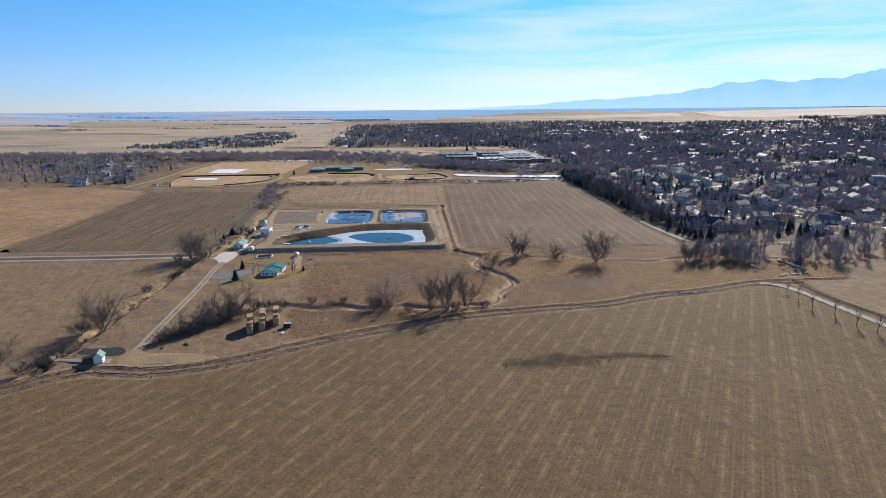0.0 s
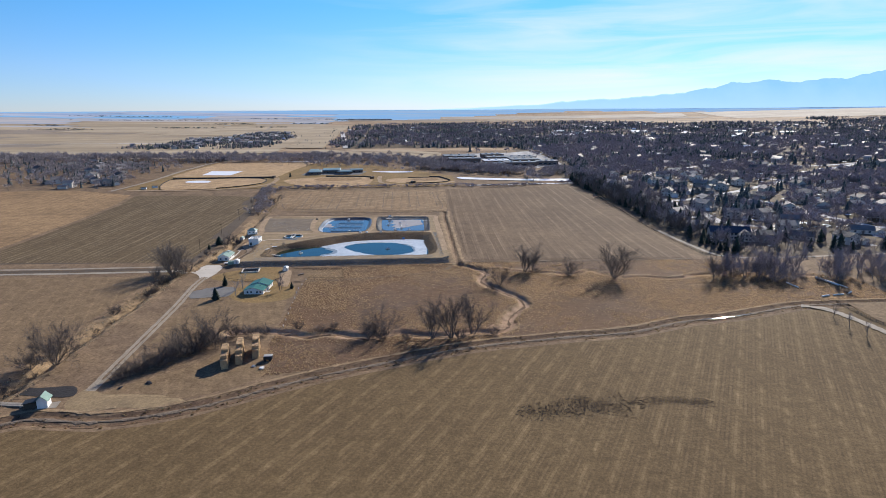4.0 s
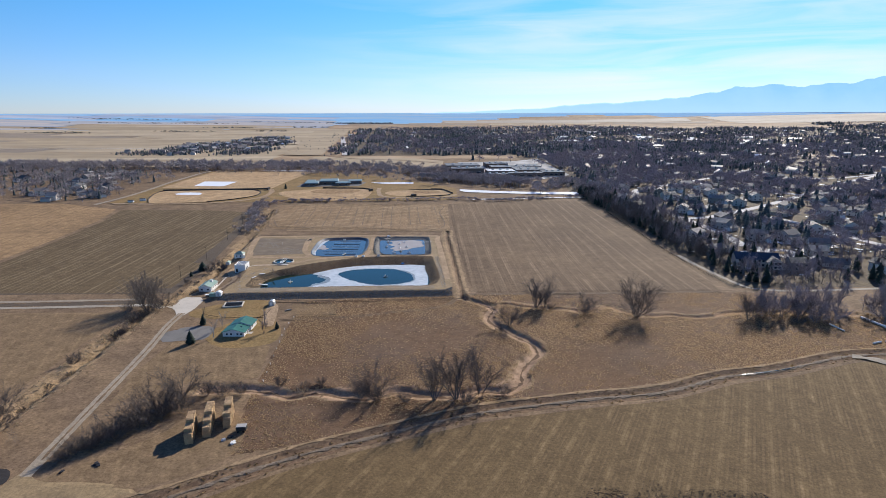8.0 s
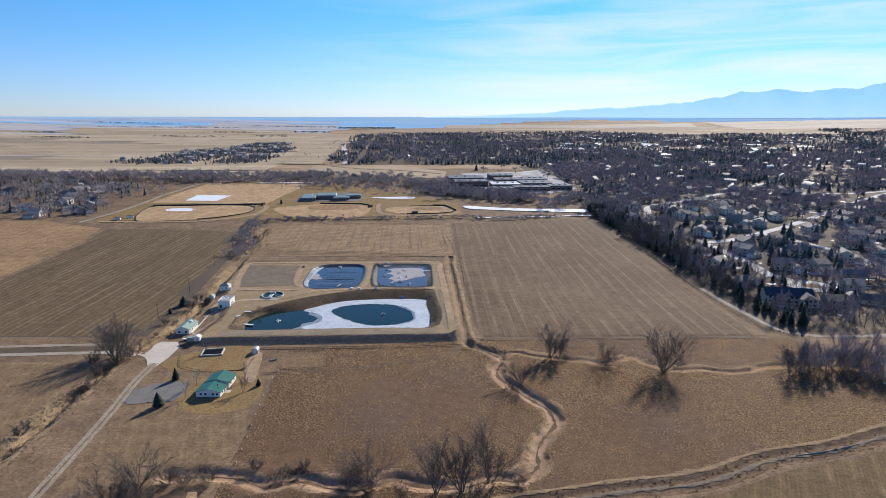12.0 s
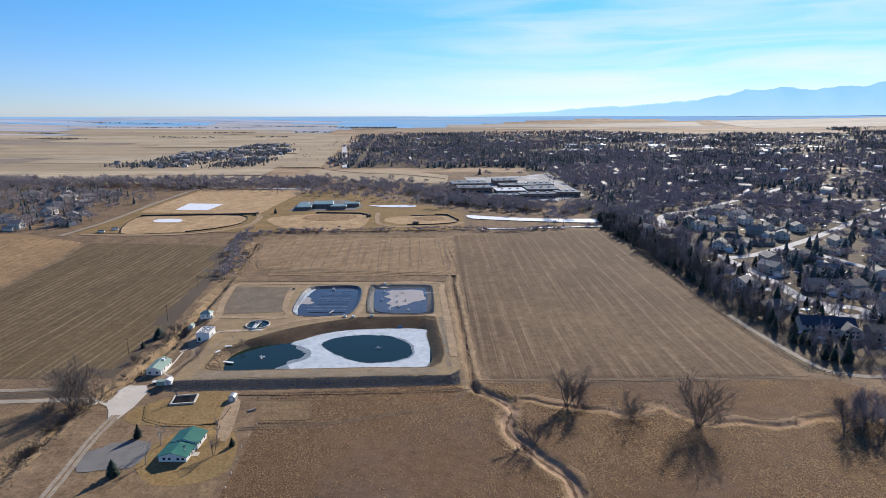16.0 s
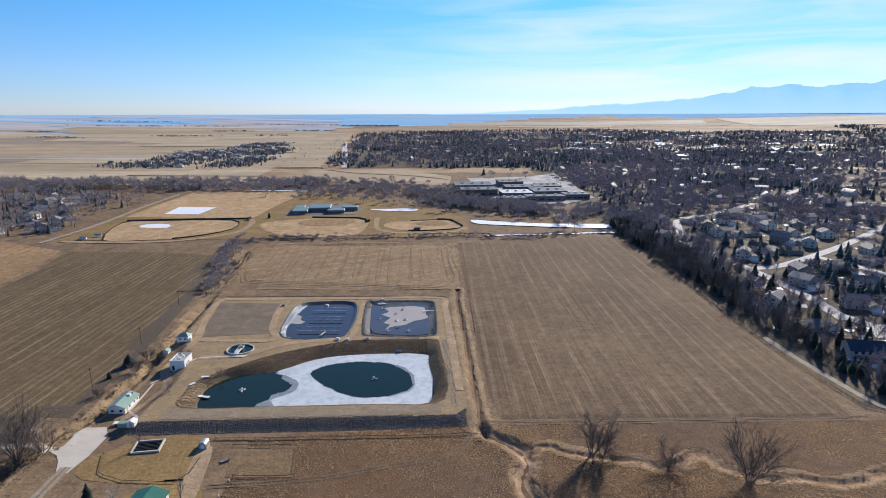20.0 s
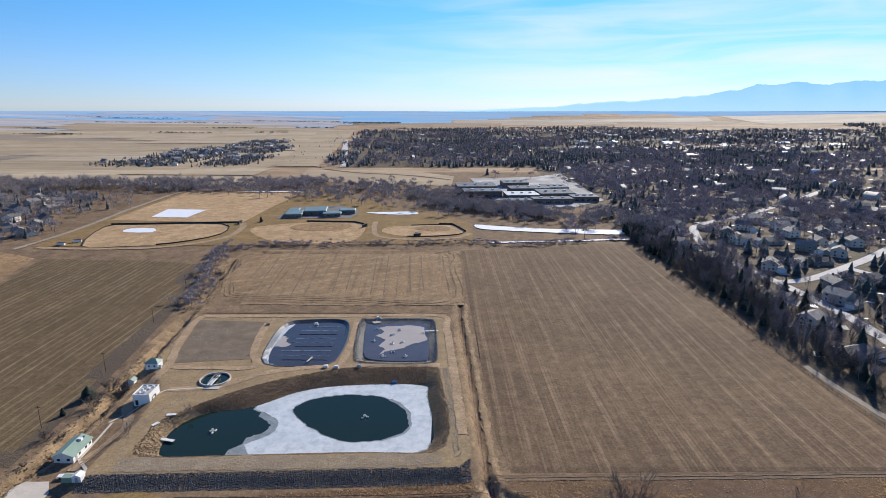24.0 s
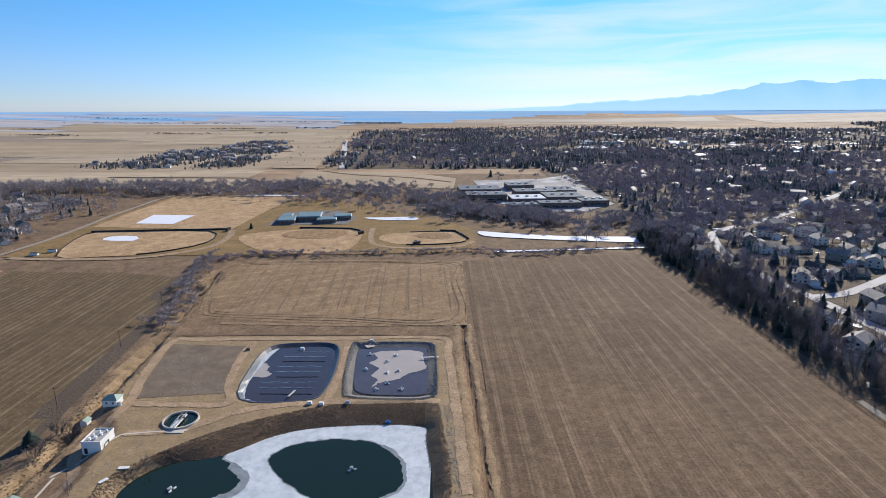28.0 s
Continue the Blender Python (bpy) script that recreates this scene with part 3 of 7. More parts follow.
SKIRTED = {"field_west", "field_northwest", "field_southwest", "field_east", "field_north", "headland_west", "field_south", "lane_end", "hay_yard", "mown_yard"}


def sheet(name, poly, mat, label, category, lift=0.22, step=12.0, kind="structure", group=""):
    """A flat cover laid over the ground inside an outline."""
    bm = bmesh.new()
    bm.faces.new([bm.verts.new((x, y, 0)) for x, y in poly])
    lo, hi = np.min(poly, 0), np.max(poly, 0)
    for ax in (0, 1):
        for c in np.arange(lo[ax] + step * 0.5, hi[ax], step):
            co, no = [0, 0, 0], [0, 0, 0]
            co[ax], no[ax] = c, 1
            bmesh.ops.bisect_plane(bm, geom=bm.verts[:] + bm.edges[:] + bm.faces[:], plane_co=co, plane_no=no)
    bmesh.ops.triangulate(bm, faces=[f for f in bm.faces if len(f.verts) > 4])
    xy = np.array([v.co[:2] for v in bm.verts])
    for v, h in zip(bm.verts, relief(xy[:, 0], xy[:, 1])):
        v.co.z = h + (0.04 if v.is_boundary and name in SKIRTED else lift)
    bmesh.ops.recalc_face_normals(bm, faces=bm.faces)
    if sum(f.normal.z for f in bm.faces) < 0:
        bmesh.ops.reverse_faces(bm, faces=bm.faces)
    me = bpy.data.meshes.new(name)
    bm.to_mesh(me)
    bm.free()
    me.materials.append(mat)
    return tagged(new(name, me), label, category, group, kind)


laid = 0


def ribbon(name, line, width, mat, label, category, lift=0.1, rough_edge=0.15, kind="structure"):
    """A road or strip of the given width along a line."""
    global laid
    laid += 1
    lift += 0.006 * (laid % 9)
    p = np.asarray(line, float)
    seg = np.hypot(*np.diff(p, axis=0).T)
    s = np.r_[0, np.cumsum(seg)]
    u = np.arange(0, s[-1] + 1e-6, max(2.0, s[-1] / 220))
    q = np.stack([np.interp(u, s, p[:, 0]), np.interp(u, s, p[:, 1])], 1)
    t = np.gradient(q, axis=0)
    t /= np.hypot(*t.T)[:, None] + 1e-9
    nrm = np.stack([-t[:, 1], t[:, 0]], 1)
    wob = rough_edge * np.sin(u * 0.9 + np.sin(u * 0.37) * 2)
    cols = [-0.5, -0.17, 0.17, 0.5]
    v = []
    for c in cols:
        e = q + nrm * (c * (width + wob * width * (abs(c) > 0.4)))[:, None] if np.ndim(width) or rough_edge else q + nrm * (c * width)
        v.append(np.c_[e, relief(e[:, 0], e[:, 1]) + lift])
    n = len(q)
    verts = np.vstack(v)
    f = []
    for k in range(len(cols) - 1):
        a = np.arange(n - 1) + k * n
        f.append(np.stack([a, a + n, a + n + 1, a + 1], 1)[:, ::-1])
    return tagged(new(name, put_mesh(name, verts, np.vstack(f), mat)), label, category, kind=kind)


def beside(line, off):
    p = np.asarray(line, float)
    t = np.gradient(p, axis=0)
    t /= np.hypot(*t.T)[:, None] + 1e-9
    return p + np.stack([-t[:, 1], t[:, 0]], 1) * off


# fields
ditch_side = [tuple(p + np.array([1.6, -6.0])) for p in DITCH[::3]]
sheet("field_south", ditch_side + [(330, 303), (330, -500), (-420, -500), (-330, 120)], M["stubble"], "brown stubble field with faint pale rows", "field", 0.25, 15)
sheet("field_west", arr("-156,394 -158,450 -168,552 -192,648 -230,658 -318,663 -306,607 -300,528 -297,394"), M["plowed"], "dark plowed field with pale straw rows", "field", step=25)
sheet("field_northwest", arr("-303,394 -305,528 -311,607 -324,664 -400,700 -640,690 -700,394"), M["tan_field"], "light tan dormant field", "field", step=40)
sheet("field_southwest", arr("-158,362 -158,300 -156,245 -175,232 -330,222 -480,260 -480,360"), M["grey_field"], "greyish tan mown field", "field", step=25)
sheet("field_east", arr("23,391.5 164,393.5 169,430 170,500 171,560 166,640 160,690 158,716 100,703 27,692 14,688 14.5,600 15.5,562 17.5,481 19.5,413"), M["east_field"], "brown harvested field with pale streaks", "field", 0.3, 7)
sheet("field_north", arr("12,558.5 12.5,640 12,688 -60,691 -150,690 -163,682 -167,672 -158,620 -146,578 -138,570 -100,565 -60,562"), M["north_field"], "tan dormant field north of the basins", "field", step=25)
sheet("headland_west", arr("-151,394 -153,450 -163,552 -188,650 -198,648 -175,552 -165,450 -166,405 -296,405 -296,393"), M["headland"], "dark bare headland of a plowed field", "field", 0.14, 20)


NFIELD = arr("12,558.5 12.5,640 12,688 -60,691 -150,690 -163,682 -167,672 -158,620 -146,578 -138,570 -100,565 -60,562")
for k_, inset_ in enumerate((4.0, 7.5, 11.0)):
    ring_ = [q for q in np.mean(NFIELD, 0) + (NFIELD - np.mean(NFIELD, 0)) * (1 - inset_ / np.array([88.0, 64.0])) if q[0] < 8 or q[1] < 600]
    loop_ = rounded_loop(np.array(ring_), 5)
    ribbon("furrow_ring_%d" % (k_ + 1), np.vstack([loop_, loop_[:1]]), 0.8, M["rut"] if k_ % 2 else M["straw"], "furrow along the edge of a tan field", "furrow", 0.3, 0.4)
for k_ in range(17):
    fx_ = -138 + 8.6 * k_
    ribbon("furrow_row_%d" % (k_ + 1), arr("%g,%g %g,%g %g,%g" % (fx_ + 4, 580 + 4 * math.sin(k_), fx_ + 1, 625, fx_ - 1.5, 668 + 7 * math.cos(2.3 * k_))), 0.7, M["rut"] if k_ % 3 else M["straw"], "straight furrow across a tan field", "furrow", 0.28, 0.7)
ribbon("ditch_bank_north", beside(DITCH, 2.6), 2.6, M["bank"], "weedy dark bank of an irrigation ditch", "bank", 0.06, 0.5)
ribbon("ditch_bank_south", beside(DITCH, -2.6), 2.2, M["bank"], "weedy dark bank of an irrigation ditch", "bank", 0.06, 0.3)
ribbon("ditch_middle", DITCH, 1.5, M["ditchbed"], "silted strip between two ditch banks", "ditch", 0.08, 0.6)
ribbon("ditch_water", [q for q in DITCH if 117 < q[0] < 150], 0.55, M["water"], "thin still water in a ditch", "water", 0.15, 0.7)
ribbon("ditch_verge", beside(DITCH, 5.4), 1.6, M["straw"], "pale grassy verge of a ditch", "verge", 0.06, 0.4)
# Narrow dark ribbon paints the shadow line in the creek's cleft.
ribbon("creek_bed", CREEK, 1.1, M["bank"], "dark strip painted as shade in a creek's cleft", "creek", 0.04, 0.9)
ribbon("drain_east_verge", beside(EDRAIN, -3.2), 3.0, M["straw"], "pale grassy verge of a drain", "verge", 0.07, 0.4)
ribbon("drain_east_verge_west", beside(EDRAIN, 3.4), 2.6, M["straw"], "pale grassy verge of a drain", "verge", 0.07, 0.4)
ribbon("drain_east_bed", EDRAIN, 2.0, M["bank"], "dark drain along a field", "ditch", 0.08, 0.2)
ribbon("drain_south_bed", arr("17,389.5 60,390.6 110,391.6 172,393"), 1.0, M["bank"], "dark shallow drain along a field", "ditch", 0.1, 0.3)
ribbon("drain_toe_bed", arr("-88,377 -60,377 -20,378.5 14,381"), 1.0, M["bank"], "dark shallow drain below an embankment", "ditch", 0.12, 0.3)
ribbon("drain_north_bed", arr("2,544 -40,545 -100,545 -142,544"), 1.4, M["bank"], "dark shallow drain behind the basins", "ditch", 0.14, 0.3)
ribbon("field_margin", arr("9,560 -60,559 -128,562"), 3.0, M["straw"], "pale grassy field margin", "verge", 0.14, 0.3)
sheet("mown_yard", arr("-119,322 -74,316 -70,284 -84,278 -100,279 -117,262 -121,290"), M["grey_field"], "mown grey-tan grass below a house", "lawn", 0.07, 8)
# tracks and roads
ribbon("road_farm", rounded(arr("-131.5,360 -130.5,340 -127,315 -124,285 -121,252 -118.5,225 -118,212")), 3.8, M["lane"], "pale gravel farm lane", "road", 0.1, 0.05)
ribbon("lane_crown", beside(rounded(arr("-131.5,360 -130.5,340 -127,315 -124,285 -121,252 -118.5,228")), 0.1), 0.7, M["earth"], "thin grass crown of a farm lane", "verge", 0.16, 0.5)
sheet("lane_end", rounded_loop(arr("-122,214 -119.5,224 -114,219 -103,218.5 -92,217 -84,214 -82,210 -92,207 -100,209 -110,206.5 -118,207.5"), 3), M["padearth"], "bare pale turning place at a lane end", "ground", 0.17, 4)
ribbon("road_verge", arr("-560,370.5 -218,375 -160,378.5"), 5.0, M["headland"], "dark strip between two tracks", "verge", 0.07)
ribbon("road_west", arr("-560,364 -215,370 -150,373.5 -143,374"), 3.4, M["gravel"], "pale gravel road between fields", "road")
ribbon("road_west_upper", arr("-560,377 -222,380 -155,384"), 3.0, M["lane"], "dirt track along a plowed field", "road", 0.12)
sheet("apron", arr("-163,371.6 -152,371.8 -144.5,370.2 -139.3,367.2 -136.2,363 -132.8,356.2 -129,356.4 -127.6,367 -128,380 -132,386.4 -139.5,386 -141.5,383.4 -143,379 -146.5,376 -153.6,375 -163,374.8"), M["concrete"], "pale concrete driveway apron", "pavement", 0.14, 3)
ribbon("road_east", rounded(arr("173,476 174,462 175,452 178,425 181,406 187,396 215,392 300,400")), 3.2, M["gravel"], "pale concrete path along a field", "path")
ribbon("road_southeast", rounded(arr("176,300 184,294 188,282 191,262 195,238 200,200")), 4.2, M["gravel"], "gravel lane beside a rail fence", "road", 0.45)
sheet("field_southeast", arr("200,303 330,304 330,60 232,60 214,180 206,236 201,258 198,280"), M["grey_field"], "pale greyish tan field beside a lane", "field", 0.38, 12)
MTRACK = rounded(arr("-78,349 -45,353 -19,360.3 0,366 8,374 12,383 20,388 90,389.5 164,391"))
for off_, nm_ in ((-0.85, "rut_south"), (0.85, "rut_north")):
    ribbon("meadow_" + nm_, beside(MTRACK, off_), 0.7, M["rut"], "worn wheel rut of a meadow track", "track", 0.1, 0.4)
ribbon("track_site", rounded(arr("-128,392 -124,420 -133,440 -131,470 -138,500 -142,536 -128,539 -60,540 -4,541 1,520 4,470 7,412")), 4.0, M["dirt"], "worn dirt service track", "track")
ribbon("track_middle", rounded(arr("-132,471 -110,470 -90,471 -96,490 -100,520 -99,538")), 4.0, M["dirt"], "worn dirt service track", "track")
ribbon("track_basins", rounded(arr("-120,448 -98,452 -84,464 -60,471 -20,473.3 -2,473")), 4.0, M["dirt"], "worn dirt service track", "track")
ribbon("track_between", arr("-49.5,474 -48.5,500 -50,536"), 3.6, M["dirt"], "worn dirt strip between two basins", "track")
ribbon("track_crest", rounded(arr("-113,392.6 -100,393 -70,393.8 -25,395.4 0,397.4")), 7.6, M["crestdirt"], "gravel track on the embankment crest", "track")
sheet("pad_asphalt", rounded_loop(arr("-127.6,328 -127.2,334 -123.8,336 -122,339 -113,341 -107,338.5 -105.5,331 -107,323.5 -116,322.5 -124,321"), 2), M["asphalt"], "grey asphalt parking pad", "pavement", 0.12, 4)
sheet("yard_lawn", rounded_loop(arr("-126,366 -104,381 -88,376 -84,362 -88,352 -122,353"), 3), M["lawn"], "dormant golden lawn", "lawn", 0.08, 5)
sheet("yard_house", rounded_loop(arr("-108,330 -98,350 -84,352 -74,335 -75,318 -95,314"), 3), M["lawn"], "dormant golden lawn round a house", "lawn", 0.08, 5)
sheet("yard_track", rounded_loop(arr("-90,370 -85,372 -81,352 -80,340 -86,346"), 3), M["dirt"], "pale dirt drive", "track", 0.13, 4)
sheet("hay_yard", rounded_loop(arr("-117,214 -110,222 -92,240 -80,256 -66,252 -62,240 -64,228 -85,214"), 3), M["grey_field"], "bare trampled hay yard", "ground", 0.08, 5)
sheet("plot_weeds", arr("-141,533 -100,530 -93.5,480 -131,475"), M["plotweed"], "weedy abandoned basin plot", "ground", 0.08, 5)
sheet("paddock", arr("-78,373 -54,372.5 -51,354 -74,354"), M["grey_field"], "bare fenced paddock", "ground", 0.08, 5)

# ---- mesh building ----


class Shape:
    """Collects simple solids into one mesh."""

    def __init__(self):
        self.v, self.f = [], []

    def add(self, verts, faces):
        n = len(self.v)
        self.v += [tuple(p) for p in verts]
        self.f += [tuple(i + n for i in q) for q in faces]
        return self

    def box(self, x0, x1, y0, y1, z0, z1, taper=0.0):
        t = taper
        return self.add([(x0, y0, z0), (x1, y0, z0), (x1, y1, z0), (x0, y1, z0), (x0 + t, y0 + t, z1), (x1 - t, y0 + t, z1), (x1 - t, y1 - t, z1), (x0 + t, y1 - t, z1)],
                        [(0, 3, 2, 1), (4, 5, 6, 7), (0, 1, 5, 4), (1, 2, 6, 5), (2, 3, 7, 6), (3, 0, 4, 7)])

    def beam(self, a, b, w, h):
        """A square bar from a to b."""
        a, b = Vector(a), Vector(b)
        d = (b - a).normalized()
        s = d.cross(Vector((0, 0, 1)))
        s = s.normalized() if s.length > 1e-3 else Vector((1, 0, 0))
        u = s.cross(d)
        c = [(-1, -1), (1, -1), (1, 1), (-1, 1)]
        return self.add([p + s * (i * w / 2) + u * (j * h / 2) for p in (a, b) for i, j in c],
                        [(3, 2, 1, 0), (4, 5, 6, 7), (0, 1, 5, 4), (1, 2, 6, 5), (2, 3, 7, 6), (3, 0, 4, 7)])

    def tube(self, a, b, r0, r1, n=4, cap=False):
        a, b = Vector(a), Vector(b)
        d = (b - a).normalized()
        s = d.orthogonal().normalized()
        u = d.cross(s)
        ring = [(math.cos(k * 2 * math.pi / n), math.sin(k * 2 * math.pi / n)) for k in range(n)]
        fs = [(k, (k + 1) % n, n + (k + 1) % n, n + k) for k in range(n)]
        if cap:
            fs += [tuple(range(n - 1, -1, -1)), tuple(range(n, 2 * n))]
        return self.add([a + (s * c + u * q) * r0 for c, q in ring] + [b + (s * c + u * q) * r1 for c, q in ring], fs)

    def gable_roof(self, x0, x1, y0, y1, z0, z1, over=0.5, thick=0.18, along="y"):
        """Two sloped slabs with a ridge along y (or x)."""
        if along == "x":
            s = Shape().gable_roof(y0, y1, x0, x1, z0, z1, over, thick)
            return self.add([(y, x, z) for x, y, z in s.v], [q[::-1] for q in s.f])
        xm, run = (x0 + x1) / 2, (x1 - x0) / 2
        drop = (z1 - z0) * over / run
        prof = [(x0 - over, z0 - drop), (xm, z1), (x1 + over, z0 - drop), (x1 + over, z0 - drop + thick), (xm, z1 + thick), (x0 - over, z0 - drop + thick)]
        v = [(x, y, z) for y in (y0 - over, y1 + over) for x, z in prof]
        return self.add(v, [(0, 1, 4, 5), (1, 2, 3, 4), (11, 10, 7, 6), (10, 9, 8, 7), (5, 4, 10, 11), (4, 3, 9, 10), (1, 0, 6, 7), (2, 1, 7, 8), (0, 5, 11, 6), (3, 2, 8, 9)])

    def gable_walls(self, x0, x1, y0, y1, z0, z1, zr, along="y"):
        if along == "x":
            s = Shape().gable_walls(y0, y1, x0, x1, z0, z1, zr)
            return self.add([(y, x, z) for x, y, z in s.v], [q[::-1] for q in s.f])
        xm = (x0 + x1) / 2
        prof = [(x0, z0), (x1, z0), (x1, z1), (xm, zr), (x0, z1)]
        return self.add([(x, y, z) for y in (y0, y1) for x, z in prof], [(0, 1, 2, 3, 4), (9, 8, 7, 6, 5), (1, 6, 7, 2), (5, 0, 4, 9), (2, 7, 8, 3), (3, 8, 9, 4), (0, 5, 6, 1)])

    def mesh(self, name, mat, smooth_faces=False):
        me = bpy.data.meshes.new(name)
        me.from_pydata([tuple(p) for p in self.v], [], self.f)
        me.materials.append(mat)
        if smooth_faces:
            me.polygons.foreach_set("use_smooth", np.ones(len(me.polygons), bool))
        me.update()
        return me


def part(name, shape, mat, parent, label="", smooth_faces=False):
    me = shape.mesh(name, mat, smooth_faces) if isinstance(shape, Shape) else shape
    ob = new(name, me)
    ob.parent = parent
    if label:
        ob["label"] = label
    return ob


def thing(name, x, y, label, category, turn=0.0, z=None, group=""):
    ob = new(name)
    ob.empty_display_size = 0.5
    ob.matrix_basis = pose(x, y, gz(x, y) if z is None else z, 0, 0, turn)
    return tagged(ob, label, category, group)


def single(name, shape, mat, x, y, label, category, turn=0.0, z=None, group="", kind=""):
    ob = new(name, shape.mesh(name, mat) if isinstance(shape, Shape) else shape)
    ob.matrix_basis = pose(x, y, gz(x, y) if z is None else z, 0, 0, turn)
    return tagged(ob, label, category, group, kind)


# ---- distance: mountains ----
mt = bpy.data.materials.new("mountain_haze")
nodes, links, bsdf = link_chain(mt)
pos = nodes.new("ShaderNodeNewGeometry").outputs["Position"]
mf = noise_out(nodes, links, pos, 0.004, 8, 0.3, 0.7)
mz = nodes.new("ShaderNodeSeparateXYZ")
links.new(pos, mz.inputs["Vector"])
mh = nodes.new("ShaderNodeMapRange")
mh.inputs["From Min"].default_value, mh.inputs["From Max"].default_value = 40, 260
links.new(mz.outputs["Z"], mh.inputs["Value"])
# Distance haze painted as blue glow, palest at the foot of the range.
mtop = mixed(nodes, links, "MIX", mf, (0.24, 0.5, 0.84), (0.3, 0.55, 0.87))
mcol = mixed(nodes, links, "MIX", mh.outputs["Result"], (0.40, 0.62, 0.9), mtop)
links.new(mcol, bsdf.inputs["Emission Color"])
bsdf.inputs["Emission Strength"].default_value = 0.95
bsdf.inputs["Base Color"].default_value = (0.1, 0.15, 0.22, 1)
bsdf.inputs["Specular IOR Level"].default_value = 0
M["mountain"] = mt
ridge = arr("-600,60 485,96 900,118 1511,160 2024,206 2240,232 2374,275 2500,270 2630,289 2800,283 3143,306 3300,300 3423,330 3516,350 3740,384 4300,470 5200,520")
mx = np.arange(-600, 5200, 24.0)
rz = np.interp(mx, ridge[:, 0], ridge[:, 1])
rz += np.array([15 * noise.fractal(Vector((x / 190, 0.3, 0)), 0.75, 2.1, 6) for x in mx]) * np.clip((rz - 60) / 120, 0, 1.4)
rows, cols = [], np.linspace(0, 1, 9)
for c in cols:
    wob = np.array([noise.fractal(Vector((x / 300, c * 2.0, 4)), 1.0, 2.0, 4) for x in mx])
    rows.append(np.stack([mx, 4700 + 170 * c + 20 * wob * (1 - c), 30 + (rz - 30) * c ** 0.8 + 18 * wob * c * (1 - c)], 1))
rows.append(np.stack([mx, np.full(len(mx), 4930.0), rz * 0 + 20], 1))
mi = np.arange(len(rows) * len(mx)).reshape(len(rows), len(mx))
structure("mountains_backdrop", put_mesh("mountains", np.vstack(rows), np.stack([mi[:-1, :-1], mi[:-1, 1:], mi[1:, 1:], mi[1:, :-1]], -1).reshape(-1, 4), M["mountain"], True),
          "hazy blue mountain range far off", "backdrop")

# ---- pond, basins, embankment ----


def flat(name, poly, mat, z, label, category, kind="structure", parent=None, jag=0.0, seed=1):
    rnd = random.Random(seed)
    s = Shape()
    c = np.mean(poly, 0)
    pts = [(x + rnd.uniform(-jag, jag), y + rnd.uniform(-jag, jag), z) for x, y in poly]
    s.add(pts, [tuple(range(len(pts)))])
    ob = new(name, s.mesh(name, mat))
    if parent:
        ob.parent = parent
        ob.matrix_parent_inverse = parent.matrix_basis.inverted()
        ob["label"] = label
        return ob
    return tagged(ob, label, category, kind=kind)


big_pond = [tuple(np.mean(POND, 0) + (p - np.mean(POND, 0)) * 1.03) for p in POND]
flat("water_pond", big_pond, M["water"], -1.05, "dark still pond water partly frozen", "water")
HOLE_W = rounded_loop(arr("-99,405 -103,411 -104,422 -97.5,431.5 -82,437 -71,431 -66.5,425 -67,418 -73,412.3 -79,406 -89,402"), 4)
HOLE_E = rounded_loop(arr("-63.5,435 -61,442 -53,447 -40,449.5 -25.6,446.6 -16,437.5 -13.3,426 -15.5,417.4 -26,412.3 -37.4,412 -46.4,416.3 -58,426.6"), 4)
ixs, iys = np.arange(-107, -5, 0.36), np.arange(400, 460.5, 0.36)
IX, IY = np.meshgrid(ixs, iys)
ragged = 0.45 * wavy(IX, IY, 1.9) + 0.35 * wavy(IX + 9, IY, 0.8)
on_ice = (depth_in(IX, IY, POND) + 0.25 * ragged > np.where(IX > -14, 0.7, -0.5)) & (depth_in(IX, IY, HOLE_E) + 0.7 * ragged < 0) & (depth_in(IX, IY, HOLE_W) + 0.7 * ragged < 0)
on_ice &= IX > -86 + 0.55 * (430 - IY)
on_ice &= ~((IX < -79) & (IY > 431))
keep = on_ice[:-1, :-1]
ii = np.arange(IX.size).reshape(IX.shape)
icef = np.stack([ii[:-1, :-1], ii[:-1, 1:], ii[1:, 1:], ii[1:, :-1]], -1)[keep]
thin = (depth_in(IX, IY, POND) > 0) & ~on_ice & (IX > -80) & (np.maximum(depth_in(IX, IY, HOLE_W), 0) + 1.1 * ragged < np.where(IX > -76, 3.2, 0.8)) & (depth_in(IX, IY, HOLE_E) < 0.2)
thin |= ~on_ice & (depth_in(IX, IY, HOLE_E) > -0.4) & (depth_in(IX, IY, HOLE_E) + 0.6 * ragged < np.where(IX > -24, 1.3, 0.5))
thinf = np.stack([ii[:-1, :-1], ii[:-1, 1:], ii[1:, 1:], ii[1:, :-1]], -1)[thin[:-1, :-1]]
structure("ice_thin", put_mesh("ice_thin", np.stack([IX.ravel(), IY.ravel(), np.full(IX.size, -1.0)], 1), thinf, M["thin_ice"]), "thin grey ice at the rim of open water", "ice")
structure("ice_pond", put_mesh("ice_pond", np.stack([IX.ravel(), IY.ravel(), -0.97 + 0.02 * wavy(IX, IY, 1.3).ravel()], 1), icef, M["ice"]), "white pond ice round two dark openings", "ice")


def in_loop(loop, d):
    c = np.mean(loop, 0)
    v = np.asarray(loop) - c
    return c + v * (1 - d / np.hypot(*v.T))[:, None]


